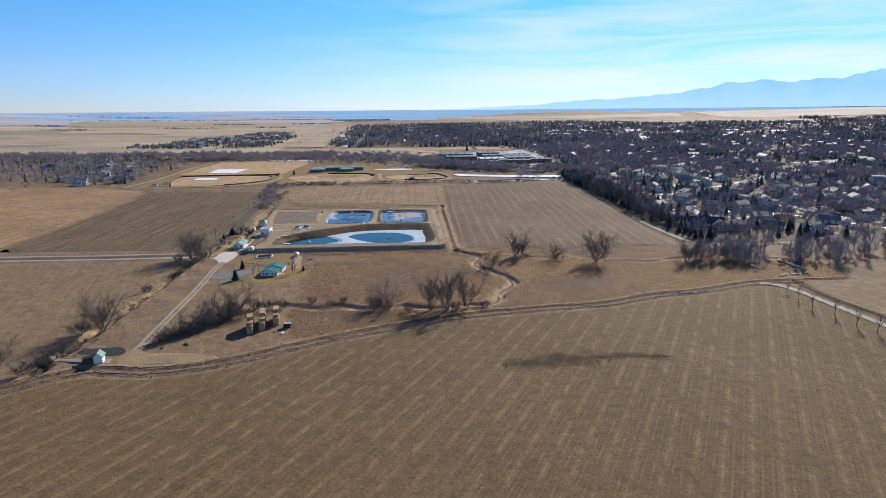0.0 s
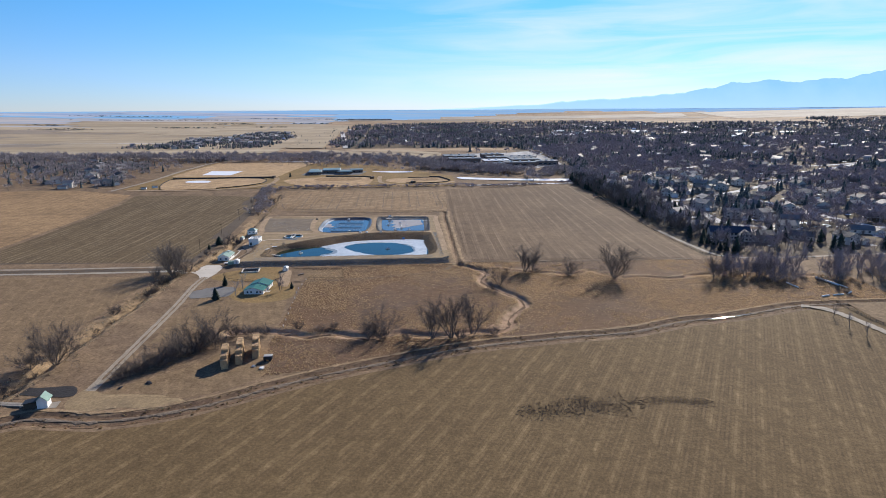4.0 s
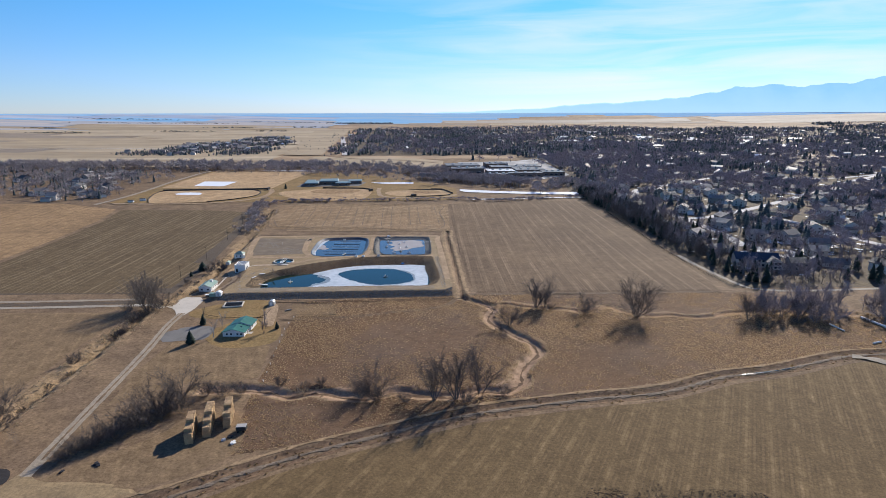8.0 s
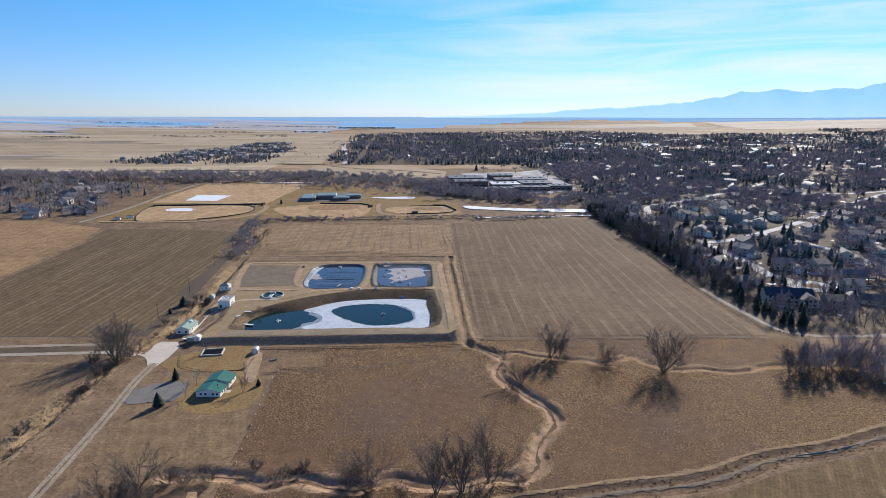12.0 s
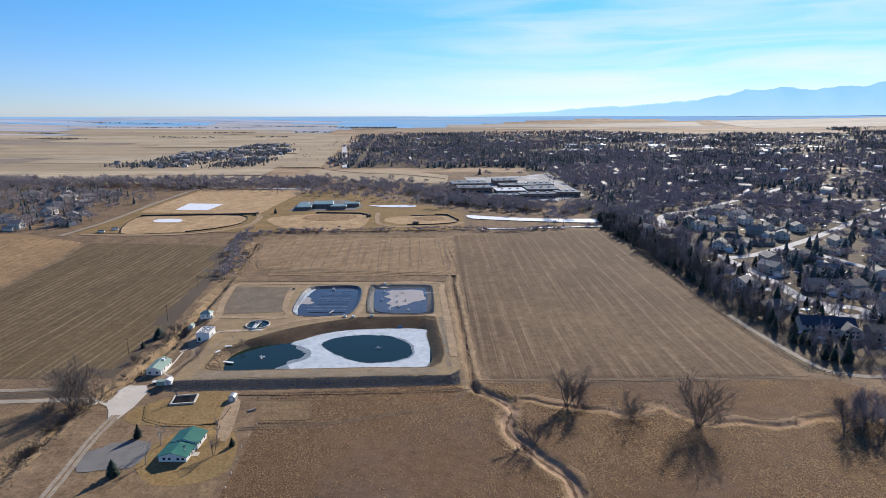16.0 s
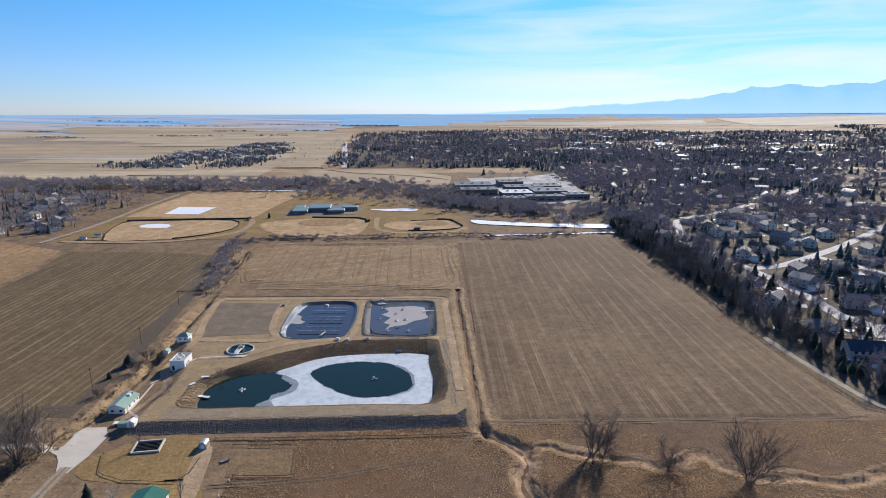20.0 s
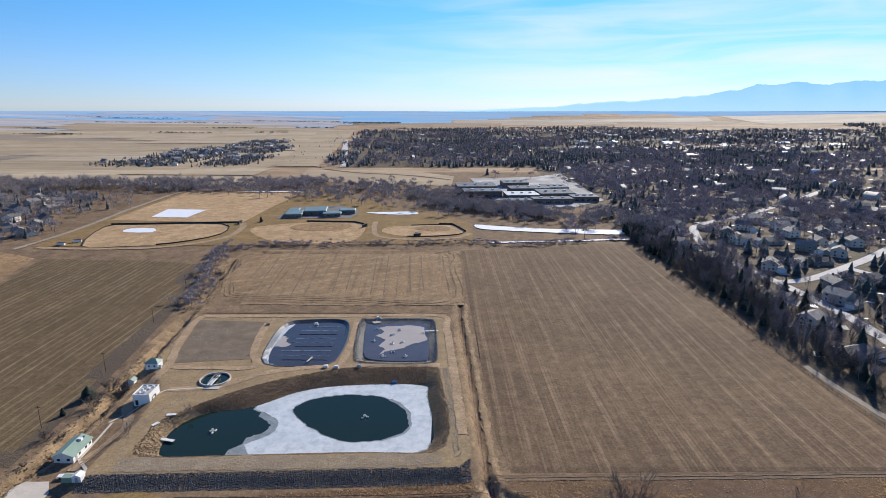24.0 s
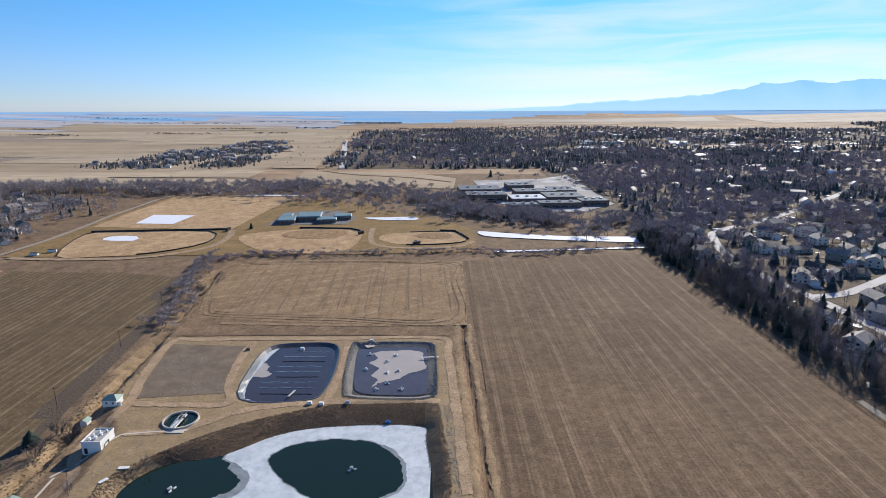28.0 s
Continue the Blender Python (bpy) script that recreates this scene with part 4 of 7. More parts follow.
for k, (loop, nm) in enumerate(((BASIN_W, "basin_liner_west"), (BASIN_E, "basin_liner_east"))):
    s = Shape()
    foot = 3.4 if k == 0 else 5.0
    rings = [(in_loop(loop, -0.5), 2.12), (in_loop(loop, 0.1), 2.2), (in_loop(loop, foot), 0.55), (in_loop(loop, foot + 1.2), 0.35)]
    n = len(loop)
    s.add([(*p, z) for r, z in rings for p in r], [(a * n + i, a * n + (i + 1) % n, (a + 1) * n + (i + 1) % n, (a + 1) * n + i) for a in range(3) for i in range(n)])
    structure(nm, s.mesh(nm, M["liner"] if k == 0 else M["stony"]), "black plastic lining of a basin" if k == 0 else "gravelled sloping sides of a basin", "liner")
flat("water_basin_west", in_loop(BASIN_W, 2.2), M["sludge"], 0.95, "dark slate water of a lined basin", "water")
flat("water_basin_east", BASIN_E_WATER, M["sludge_ice"], 0.95, "grey frozen water of a basin", "water")
flat("ice_basin_east", rounded_loop(arr("-36,524 -28,527 -13,526 -10.5,515 -9.8,506 -17,501 -22,495 -29,492 -33,487 -31,494 -34,499 -31.5,507 -37,512 -33,518")), M["pink_ice"], 1.0, "beige sheet of ice on a basin", "ice", jag=0.5)
flat("ice_basin_west", rounded_loop(arr("-88,512 -84,509 -83.5,504 -80,500.5 -83,497 -86,497.5 -89,499")), M["pink_ice"], 1.0, "pale ice patch in a basin corner", "ice", jag=0.4)
flat("ice_basin_west_edge", rounded_loop(arr("-87,529 -85,530 -87.6,512 -88,493 -85.5,478 -82,476.8 -86,476.3 -89,490 -90,510 -88.8,526")), M["ice"], 1.02, "pale ice along a liner edge", "ice", jag=0.25)
tube_rnd = random.Random(5)
for k, yy in enumerate(np.linspace(481, 525, 9)):
    x1 = -57.5 - 0.2 * k
    x0 = -80.5 + 0.25 * k + tube_rnd.uniform(-3, 3)
    s, stops = Shape(), list(np.arange(x0, x1, 2.2)) + [x1]
    rim = [(math.cos(a) * 0.17, math.sin(a) * 0.17) for a in np.linspace(0, 2 * math.pi, 5, endpoint=False)]
    bend = [tube_rnd.uniform(-0.25, 0.25) for _ in stops]
    s.add([(a, yy + b + c, 1.0 + d) for a, b in zip(stops, bend) for c, d in rim],
          [(5 * i + j, 5 * i + (j + 1) % 5, 5 * i + 5 + (j + 1) % 5, 5 * i + 5 + j) for i in range(len(stops) - 1) for j in range(5)])
    single("aeration_pipe", s, M["black"] if k % 3 == 0 else M["ice"], 0, 0, "dark floating aeration pipe across a basin", "pipe", z=0, group="aeration pipes in the west basin")


def float_unit(x, y, z, mat, label, size=1.5, turn=0):
    t = thing("floating_aerator", x, y, label, "aerator", turn, z, "floating aerators")
    for sx, sy in ((-1, -0.6), (1, -0.6), (0, 1)):
        part("pontoon", Shape().tube((sx * size * 0.5 - 0.5, sy * size * 0.5, 0.15), (sx * size * 0.5 + 0.5, sy * size * 0.5, 0.15), 0.32, 0.32, 8, True), mat, t)
    part("frame", Shape().beam((-size * 0.5, -size * 0.3, 0.4), (0, size * 0.5, 0.4), 0.12, 0.12).beam((size * 0.5, -size * 0.3, 0.4), (0, size * 0.5, 0.4), 0.12, 0.12), M["steel"], t)
    part("motor", Shape().tube((0, 0, 0.2), (0, 0, 1.25), 0.38, 0.3, 8, True), M["white"], t)


float_unit(-32.4, 430.4, -1.0, M["white"], "white floating aerator on dark water", 2.0, 20)
float_unit(-90, 419.2, -1.0, M["white"], "white floating aerator on dark water", 2.0, 70)
for k, (x, y) in enumerate(arr("-37.6,522 -28.4,513.4 -27.2,501.7 -26.1,490.9 -30.5,485 -19.4,485 -22.1,503.5 -24.9,520.7 -37.3,504.7")):
    float_unit(x, y, 1.0, M["white"], "white floating aerator frozen in basin ice", 1.5, 40 * k)
# riprap on the outer face of the embankment and stones along basin and ditch sides


def stones(name, count, xs, ys, size, mat, label, seed, keepfn=None, lift=0.0):
    rs = np.random.RandomState(seed)
    x, y = rs.uniform(*xs, count), rs.uniform(*ys, count)
    if keepfn is not None:
        k = keepfn(x, y)
        x, y = x[k], y[k]
    z = relief(x, y) + lift
    base = np.array([(1, 0, 0), (-1, 0, 0), (0, 1, 0), (0, -1, 0), (0, 0, 1), (0, 0, -0.6)], float)
    fc = np.array([(0, 2, 4), (2, 1, 4), (1, 3, 4), (3, 0, 4), (2, 0, 5), (1, 2, 5), (3, 1, 5), (0, 3, 5)])
    n = len(x)
    sz = rs.uniform(*size, (n, 1, 1)) * rs.uniform(0.6, 1.3, (n, 6, 1)) * rs.uniform(0.7, 1.3, (n, 1, 3))
    a = rs.uniform(0, 6.28, n)
    v = base[None] * sz
    vx = v[..., 0] * np.cos(a)[:, None] - v[..., 1] * np.sin(a)[:, None]
    vy = v[..., 0] * np.sin(a)[:, None] + v[..., 1] * np.cos(a)[:, None]
    v = np.stack([vx + x[:, None], vy + y[:, None], v[..., 2] + z[:, None]], -1).reshape(-1, 3)
    f = (fc[None] + 6 * np.arange(n)[:, None, None]).reshape(-1, 3)
    return tagged(new(name, put_mesh(name, v, f, mat)), label, "stones", kind="stuff")


def face_south(x, y):
    d = depth_in(x, y, PAD)
    return (d > -6.8) & (d < 0.3) & (y < 400) & (x > -121) & (x < 9)


stones("riprap_stones", 20000, (-122, 10), (376, 400), (0.18, 0.4), M["riprap"], "dark grey riprap stones on an embankment face", 3, face_south)
stones("basin_stones", 16000, (-50, 2), (472, 538), (0.16, 0.36), M["greyrock"], "pale loose stones on the sides of a basin", 4, lambda x, y: (depth_in(x, y, BASIN_E) > -0.4) & (depth_in(x, y, BASIN_E_WATER) < 0.3), 0.42)
stones("ditch_stones", 1500, (-126, -108), (388, 445), (0.08, 0.2), M["palerock"], "pale loose stones along a service track", 6, lambda x, y: np.abs(line_dist(x, y, arr("-113,394 -118,408 -117,425 -110,440"))) < 1.6)
stones("plot_rubble", 900, (-138, -96), (478, 531), (0.08, 0.3), M["palerock"], "pale clods and debris in a weedy plot", 8, lambda x, y: (wavy(x, y, 7) > 0.1) & inside(x, y, arr("-139,531 -102,528 -96,482 -129,477")), 0.08)
stones("embankment_rubble", 1400, (-2, 8), (398, 470), (0.15, 0.32), M["palerock"], "pale rubble on the embankment side", 7, lambda x, y: np.abs(x - (4.5 - (y - 400) * 0.06)) < 1.3)

# ---- trees ----


def branch_tree(seed, height, stems, spread, twig_mat, bark_mat, twigs=5, thick=1.0, low=0.3, kids0=6):
    """Trunk and crown meshes of a leafless tree."""
    rnd = random.Random(seed)
    trunk, crown = Shape(), Shape()

    def turn(d, ang, az):
        s = d.orthogonal().normalized()
        u = d.cross(s)
        return (d * math.cos(ang) + (s * math.cos(az) + u * math.sin(az)) * math.sin(ang)).normalized()

    def grow(p, d, length, r, level):
        shape = trunk if level < 2 else crown
        sides = (6, 5, 4, 3)[min(level, 3)]
        pts, n = [p], (4, 3, 2, 1)[min(level, 3)]
        for i in range(n):
            d = turn(d, rnd.uniform(0.03, 0.16), rnd.uniform(0, 6.28))
            d = (d + Vector((0, 0, 0.07 if low > 0.2 or level > 1 else 0.015))).normalized()
            q = p + d * (length / n)
            r1 = r * (1 - 0.7 * (i + 1) / n)
            shape.tube(p, q, r * (1 - 0.7 * i / n), max(r1, 0.018), sides)
            p = q
            pts.append(p)
        if level >= 3:
            return
        kids = (kids0, 6, twigs)[level]
        for k in range(kids):
            u = low + (1 - low) * (k + rnd.random()) / kids
            i = min(int(u * n), n - 1)
            base = pts[i].lerp(pts[i + 1], u * n - i)
            ang = rnd.uniform(0.35, 0.75) if level else rnd.uniform(0.3, 0.65)
            grow(base, turn(d, ang, rnd.uniform(0, 6.28)), length * rnd.uniform(0.38, 0.6), r * rnd.uniform(0.35, 0.5), level + 1)

    for k in range(stems):
        az = 2 * math.pi * (k + rnd.random() * 0.6) / stems
        lean = spread * (rnd.uniform(0.5, 1.1) if low > 0.2 else 1.12 * math.sqrt(rnd.uniform(0.02, 1.0))) if stems > 1 else 0.05
        d = Vector((math.cos(az) * math.sin(lean), math.sin(az) * math.sin(lean), math.cos(lean)))
        grow(Vector((math.cos(az) * 0.25 * (stems > 1), math.sin(az) * 0.25 * (stems > 1), -0.3)), d, height * rnd.uniform(0.62, 0.8), 0.034 * height * thick / stems ** 0.35, 0)
    return trunk.mesh("trunk", bark_mat), crown.mesh("crown", twig_mat)


def conifer(seed, height, width):
    """Trunk and crown of a spruce: whorls of drooping ragged branches."""
    rnd = random.Random(seed)
    trunk, crown = Shape(), Shape()
    trunk.tube((0, 0, -0.3), (0, 0, height * 0.9), 0.03 * height, 0.01, 5)
    tiers = 17
    for k in range(tiers):
        u = k / (tiers - 1)
        z = height * (0.06 + 0.9 * u)
        r = width / 2 * (1 - u ** 1.7) ** 0.8 * (0.8 + 0.2 * min(1, u * 5)) + 0.12
        m = 13 - int(6 * u)
        for j in range(m):
            a = 2 * math.pi * (j + rnd.random() * 0.7) / m
            q = r * rnd.uniform(0.5, 1.2)
            c, s = math.cos(a), math.sin(a)
            w = 0.34 * q + 0.14
            tip = (c * q, s * q, z - 0.18 * q + rnd.uniform(-0.1, 0.1) * height * 0.1)
            up = height * 0.085
            crown.add([(0, 0, z + up), (c * q * 0.55 - s * w, s * q * 0.55 + c * w, z - 0.02 * q), tip, (c * q * 0.55 + s * w, s * q * 0.55 - c * w, z - 0.02 * q)],
                      [(0, 1, 2), (0, 2, 3), (1, 3, 2)])
    crown.tube((0, 0, height * 0.9), (0, 0, height), 0.12, 0.01, 4)
    return trunk.mesh("trunk", M["bark"]), crown.mesh("crown", M["needle"])


def plant(pair, name, x, y, label, category, size=1.0, turn=0.0, group=""):
    t = thing(name, x, y, label, category, turn, None, group)
    t.scale = (size, size, size)
    part("trunk", pair[0], None, t)
    part("crown", pair[1], None, t)
    return t


COTTON = [branch_tree(11, 12.5, 8, 0.75, M["twigdark"], M["bark"], 8, 0.6, 0.15), branch_tree(12, 13.5, 5, 0.6, M["twigdark"], M["bark"], 9, 0.7, 0.15, 7), branch_tree(13, 12, 9, 0.85, M["twigdark"], M["bark"], 8, 0.6, 0.15),
          branch_tree(14, 12.5, 4, 0.62, M["twigdark"], M["bark"], 9, 0.75, 0.15, 8), branch_tree(15, 13, 13, 0.9, M["twigdark"], M["bark"], 8, 0.55, 0.12)]
GREYT = [branch_tree(21, 11.5, 2, 0.4, M["greytwig"], M["twig"], 8, 0.55, 0.25, 8), branch_tree(22, 12, 1, 0.1, M["greytwig"], M["twig"], 8, 0.6, 0.3, 10), branch_tree(23, 11, 4, 0.55, M["greytwig"], M["twig"], 8, 0.5, 0.18, 7)]
SLIM = [branch_tree(31, 12, 1, 0.1, M["twig"], M["bark"], 5, 0.7), branch_tree(32, 11, 1, 0.1, M["palebark"], M["palebark"], 6, 0.6), branch_tree(33, 9, 3, 0.4, M["twig"], M["bark"], 6, 0.7)]
BUSH = [branch_tree(41, 5, 8, 0.8, M["twigdark"], M["bark"], 7, 0.5, 0.12), branch_tree(42, 4, 9, 0.9, M["twigdark"], M["bark"], 7, 0.5, 0.12)]
SPRUCE = [conifer(51, 9.5, 5.8), conifer(52, 8, 5.6), conifer(53, 11, 6.0)]
JUNIPER = [conifer(61, 6, 4.5)]

LBL_C = "leafless grey-brown cottonwood beside a dry creek"
for k, (x, y, v, s) in enumerate(arr("-23,270,2,1.03 -28,268,0,0.69 -1,264,1,1.10 7,265,1,1.38 16,271,3,1.31 35,338,3,0.86 53,367,1,1.24 57,366,3,0.83 77,357,2,0.86 101,350,4,1.45 155,345,3,1.0 185,350,0,.85")):
    plant(COTTON[int(v)], "cottonwood_tree", x, y, LBL_C, "tree", s, 57 * k, "cottonwoods along the creek")
for k, (x, y, v, s) in enumerate(arr("-152,365,4,1.4 -157,372,1,1.25 -147,371,3,0.88 -143,242,4,1.25 -150,238,2,0.75 -93,267,0,1.06 -98,258,2,0.88 -101,250,4,0.75 -104,243,0,0.69 -108,236,2,0.56 -162,205,1,0.88 -172,188,4,1.00 -158,190,2,0.75")):
    plant(COTTON[int(v)], "cottonwood_tree", x, y, "leafless cottonwood with tangled dark branches by a farm lane", "tree", s, 71 * k, "cottonwoods by the farm lane")
for k, (x, y, v, s) in enumerate(arr("-103,337.5,1,.85 -102.8,325.6,1,.8 -84,342,0,.7 -81,331,2,.8 -112,372,0,.5 180,272,0,.6 179,260,0,.65 183,250,0,.7 183,236,0,.75 181,284,0,.55 186,228,0,.7 -104,430,2,.4 -119,412,2,.5")):
    plant(SLIM[int(v)], "young_tree", x, y, "slender leafless young tree in dry grass", "tree", s, 37 * k, "young trees")
for x, y, s, v in arr("-114,343,.6,0 -76.5,337,.45,1"):
    plant(SPRUCE[int(v)], "spruce_tree", x, y, "dark green spruce on a dry lawn", "tree", s, 20 * x, "spruces by the house")
brnd = random.Random(9)
for k in range(46):
    u = brnd.random()
    i = int(u * (len(WDRAIN) - 1))
    if 366 < WDRAIN[i][1] < 388:
        continue
    plant(BUSH[k % 2], "drain_bush", WDRAIN[i][0] + brnd.uniform(-4, 2), WDRAIN[i][1] + brnd.uniform(-4, 4), "leafless bush on the bank of a drain", "bush", brnd.uniform(0.5, 1.3), 50 * k, "bushes along the drain")
for k, (x, y, s) in enumerate(arr("-92,262,1.3 -97,250,1.4 -102,244,1.3 -106,238,1.2 -110,232,1.1 -113,228,.9 -72,270,1.0 -60,277,1.0 -50,273,.9 -44,277,.8 -88,256,1.5 -94,254,1.5 -99,247,1.5 -103,240,1.4 -96,260,1.4 -107,234,1.2 -111,230,1.1 -22,266,1.2 -27,272,1.0 -12,263,1.0 10,262,.9 78,360,1.0 -78,268,1.1 -85,270,1.2 -146,366,1.2 -150,358,1.1 -160,361,1.2 -140,395,.8 60,363,.8 30,334,.8 25,268,.8 -150,412,1.0 -146,436,1.2")):
    plant(BUSH[k % 2], "creek_bush", x, y, "tangled leafless brush by a creek", "bush", s, 61 * k, "brush by the creek")
ern = random.Random(19)
for k in range(84):
    x, y = ern.uniform(158, 300), ern.uniform(337, 378)
    if x < 185:
        y = ern.uniform(344, 360)
    plant(GREYT[k % 3], "thicket_tree", x, y, "slender grey leafless tree in a creekside thicket", "tree", ern.uniform(0.75, 1.25), 67 * k, "thicket along the east creek")
for k in range(14):
    x, y = ern.uniform(165, 295), ern.uniform(333, 366)
    plant(BUSH[k % 2], "thicket_bush", x, y, "dark leafless underbrush in a creekside thicket", "bush", ern.uniform(0.6, 1.1), 41 * k, "brush in the east thicket")
plant(JUNIPER[0], "pine_tree", -110.5, 319, "dark pine beside a parking pad", "tree", 1.05, 30)
plant(JUNIPER[0], "juniper", -152.5, 443.5, "broad dark juniper on a weedy bank", "tree", 1.25, 0).scale = (1.5, 1.5, 1.0)
plant(JUNIPER[0], "juniper", -154.5, 429.5, "small dark juniper on a weedy bank", "tree", 0.6, 0)

# ---- buildings of the works and the farm ----


def windows(parent, spots, w=0.9, h=0.9, proud=0.03):
    """Windows on walls: x, y, z of the sill's middle and the way it faces (n, s, e, w)."""
    for x, y, z, way in spots:
        t = proud
        if way in "ns":
            k = -1 if way == "s" else 1
            fr = Shape().box(x - w / 2 - 0.1, x + w / 2 + 0.1, y + min(0, k * t), y + max(0, k * t), z - 0.1, z + h + 0.1)
            gl = Shape().box(x - w / 2, x + w / 2, y + min(0, k * (t + 0.015)), y + max(0, k * (t + 0.015)), z, z + h)
        else:
            k = -1 if way == "w" else 1
            fr = Shape().box(x + min(0, k * t), x + max(0, k * t), y - w / 2 - 0.1, y + w / 2 + 0.1, z - 0.1, z + h + 0.1)
            gl = Shape().box(x + min(0, k * (t + 0.015)), x + max(0, k * (t + 0.015)), y - w / 2, y + w / 2, z, z + h)
        wo = part("window", fr, M["trim"], parent)
        part("pane", gl, M["glass"], wo)


# green-roofed house: two gabled halves
h = thing("green_roofed_house", -94, 327, "white house with a green metal gable roof in two steps", "house", -1.5)
h.scale = (0.88, 0.88, 0.9)
part("front_wall", Shape().gable_walls(-5.6, 5.6, 0, 9, -0.2, 2.5, 4.1), M["white"], h)
part("back_wall", Shape().gable_walls(-5.0, 6.2, 9, 18.5, -0.2, 2.8, 4.7), M["white"], h)
part("front_roof", Shape().gable_roof(-5.6, 5.6, 0, 9, 2.5, 4.1, 0.6, 0.16), M["green_roof"], h, "green metal roof")
part("back_roof", Shape().gable_roof(-5.0, 6.2, 9.6, 18.5, 2.8, 4.7, 0.6, 0.16), M["green_roof"], h, "green metal roof")
windows(h, [(-3.4, 0, 0.9, "s"), (-1.2, 0, 0.9, "s"), (2.2, 0, 0.9, "s"), (4.2, 0, 0.9, "s"), (5.6, 3, 0.9, "e"), (5.6, 7, 0.9, "e"), (6.2, 12, 1.0, "e"), (6.2, 16, 1.0, "e"), (-5.6, 4, 0.9, "w")], 1.0, 1.0)
part("door", Shape().box(5.58, 5.66, 4.6, 5.6, 0, 2.05), M["wood"], h, "brown side door")
part("skylight", Shape().box(2.2, 3.0, 5.0, 5.9, 3.55, 3.75), M["glass"], h)
part("skylight", Shape().box(3.4, 3.9, 3.2, 3.7, 3.3, 3.5), M["steel"], h)
part("porch_step", Shape().box(5.6, 8.2, 4.0, 7.0, -0.1, 0.18), M["concrete"], h, "concrete porch slab")

h = thing("long_office", -133.6, 396.8, "long white building with a faded green gable roof", "building", 2.0)
part("wall", Shape().gable_walls(-3.4, 3.4, 0, 12, -0.3, 2.7, 4.2), M["white"], h)
part("roof", Shape().gable_roof(-3.4, 3.4, 0, 12, 2.7, 4.2, 0.5, 0.14), M["pale_green_roof"], h, "faded green metal roof")
windows(h, [(-1.7, 0, 0.9, "s"), (1.7, 0, 0.9, "s"), (3.4, 4, 1.0, "e"), (3.4, 8, 1.0, "e"), (3.4, 10.6, 1.0, "e")], 1.1, 0.9)
part("door", Shape().box(3.38, 3.46, 1.4, 2.4, -0.1, 2.0), M["steel"], h, "grey door")
part("roof_vent", Shape().tube((1.5, 11.0, 3.2), (1.5, 11.0, 4.3), 0.35, 0.35, 8, True), M["steel"], h)
part("roof_unit", Shape().box(0.4, 1.8, 8.2, 9.6, 3.5, 4.5), M["white"], h, "white rooftop unit")

h = thing("blower_house", -126.2, 437, "white flat-roofed concrete building with rooftop units", "building", 1.0)
part("wall", Shape().box(-3.4, 3.4, 0, 9.2, -0.6, 4.3), M["white"], h)
for nm, b in (("parapet", (-3.5, 3.5, -0.1, 0.15)), ("parapet", (-3.5, 3.5, 9.05, 9.3))):
    part(nm, Shape().box(b[0], b[1], b[2], b[3], 4.2, 4.75), M["white"], h)
for x in (-3.5, 3.25):
    part("parapet", Shape().box(x, x + 0.25, 0.15, 9.05, 4.2, 4.75), M["white"], h)
part("flat_roof", Shape().box(-3.25, 3.25, 0.15, 9.05, 4.28, 4.36), M["grey_roof"], h, "pale membrane roof")
for x, y, r in arr("-1.6,2,.55 .4,2.6,.6 -1.4,4.4,.5 .9,5.2,.65 -0.6,6.9,.5 2,7.2,.45"):
    part("roof_fan", Shape().tube((x, y, 4.36), (x, y, 5.1), r, r * 0.8, 10, True).tube((x, y, 5.1), (x, y, 5.25), r * 1.15, r * 0.4, 10, True), M["white"], h)
part("door", Shape().box(-2.6, -1.4, -0.05, 0.02, -0.1, 2.1), M["black"], h, "dark door")
part("pipe_loop", Shape().tube((3.5, 2, 0), (3.5, 2, 2.2), 0.15, 0.15, 6).tube((3.5, 2, 2.2), (3.5, 5, 2.6), 0.15, 0.15, 6).tube((3.5, 5, 2.6), (3.5, 5, 0), 0.15, 0.15, 6), M["black"], h, "black outside pipe")
part("loading_slab", Shape().box(3.4, 6.2, 1, 6.5, -0.3, 0.25), M["concrete"], h, "pale concrete slab")

h = thing("chlorine_hut", -137.2, 468.4, "small white hut with a faded green hip roof", "hut")
part("wall", Shape().box(-2.9, 2.9, 0, 5, -0.4, 2.7), M["white"], h)
part("roof", Shape().add([(-3.4, -0.5, 2.7), (3.4, -0.5, 2.7), (3.4, 5.5, 2.7), (-3.4, 5.5, 2.7), (-1, 2.5, 4.3), (1, 2.5, 4.3)], [(0, 1, 5, 4), (1, 2, 5), (2, 3, 4, 5), (3, 0, 4), (3, 2, 1, 0)]), M["pale_green_roof"], h, "faded green hip roof")
windows(h, [(-1.2, 0, 1.0, "s"), (1.4, 0, 1.0, "s")], 0.8, 0.9)
part("tank", Shape().tube((3.6, 1, 0), (3.6, 1, 1.8), 0.6, 0.6, 10, True), M["white"], h, "white tank beside the wall")
h = thing("pump_shed", -141, 456.5, "tiny shed with a faded green gable roof", "shed")
part("wall", Shape().gable_walls(-1.3, 1.3, 0, 3, -0.3, 2.1, 2.9), M["white"], h)
part("roof", Shape().gable_roof(-1.3, 1.3, 0, 3, 2.1, 2.9, 0.3, 0.1), M["pale_green_roof"], h)
h = thing("white_hut", -121.3, 384.2, "small white hut beside a concrete apron", "hut")
part("wall", Shape().gable_walls(-1.5, 1.5, 0, 2.6, -0.3, 2.2, 2.9), M["white"], h)
part("roof", Shape().gable_roof(-1.5, 1.5, 0, 2.6, 2.2, 2.9, 0.25, 0.1), M["white"], h)
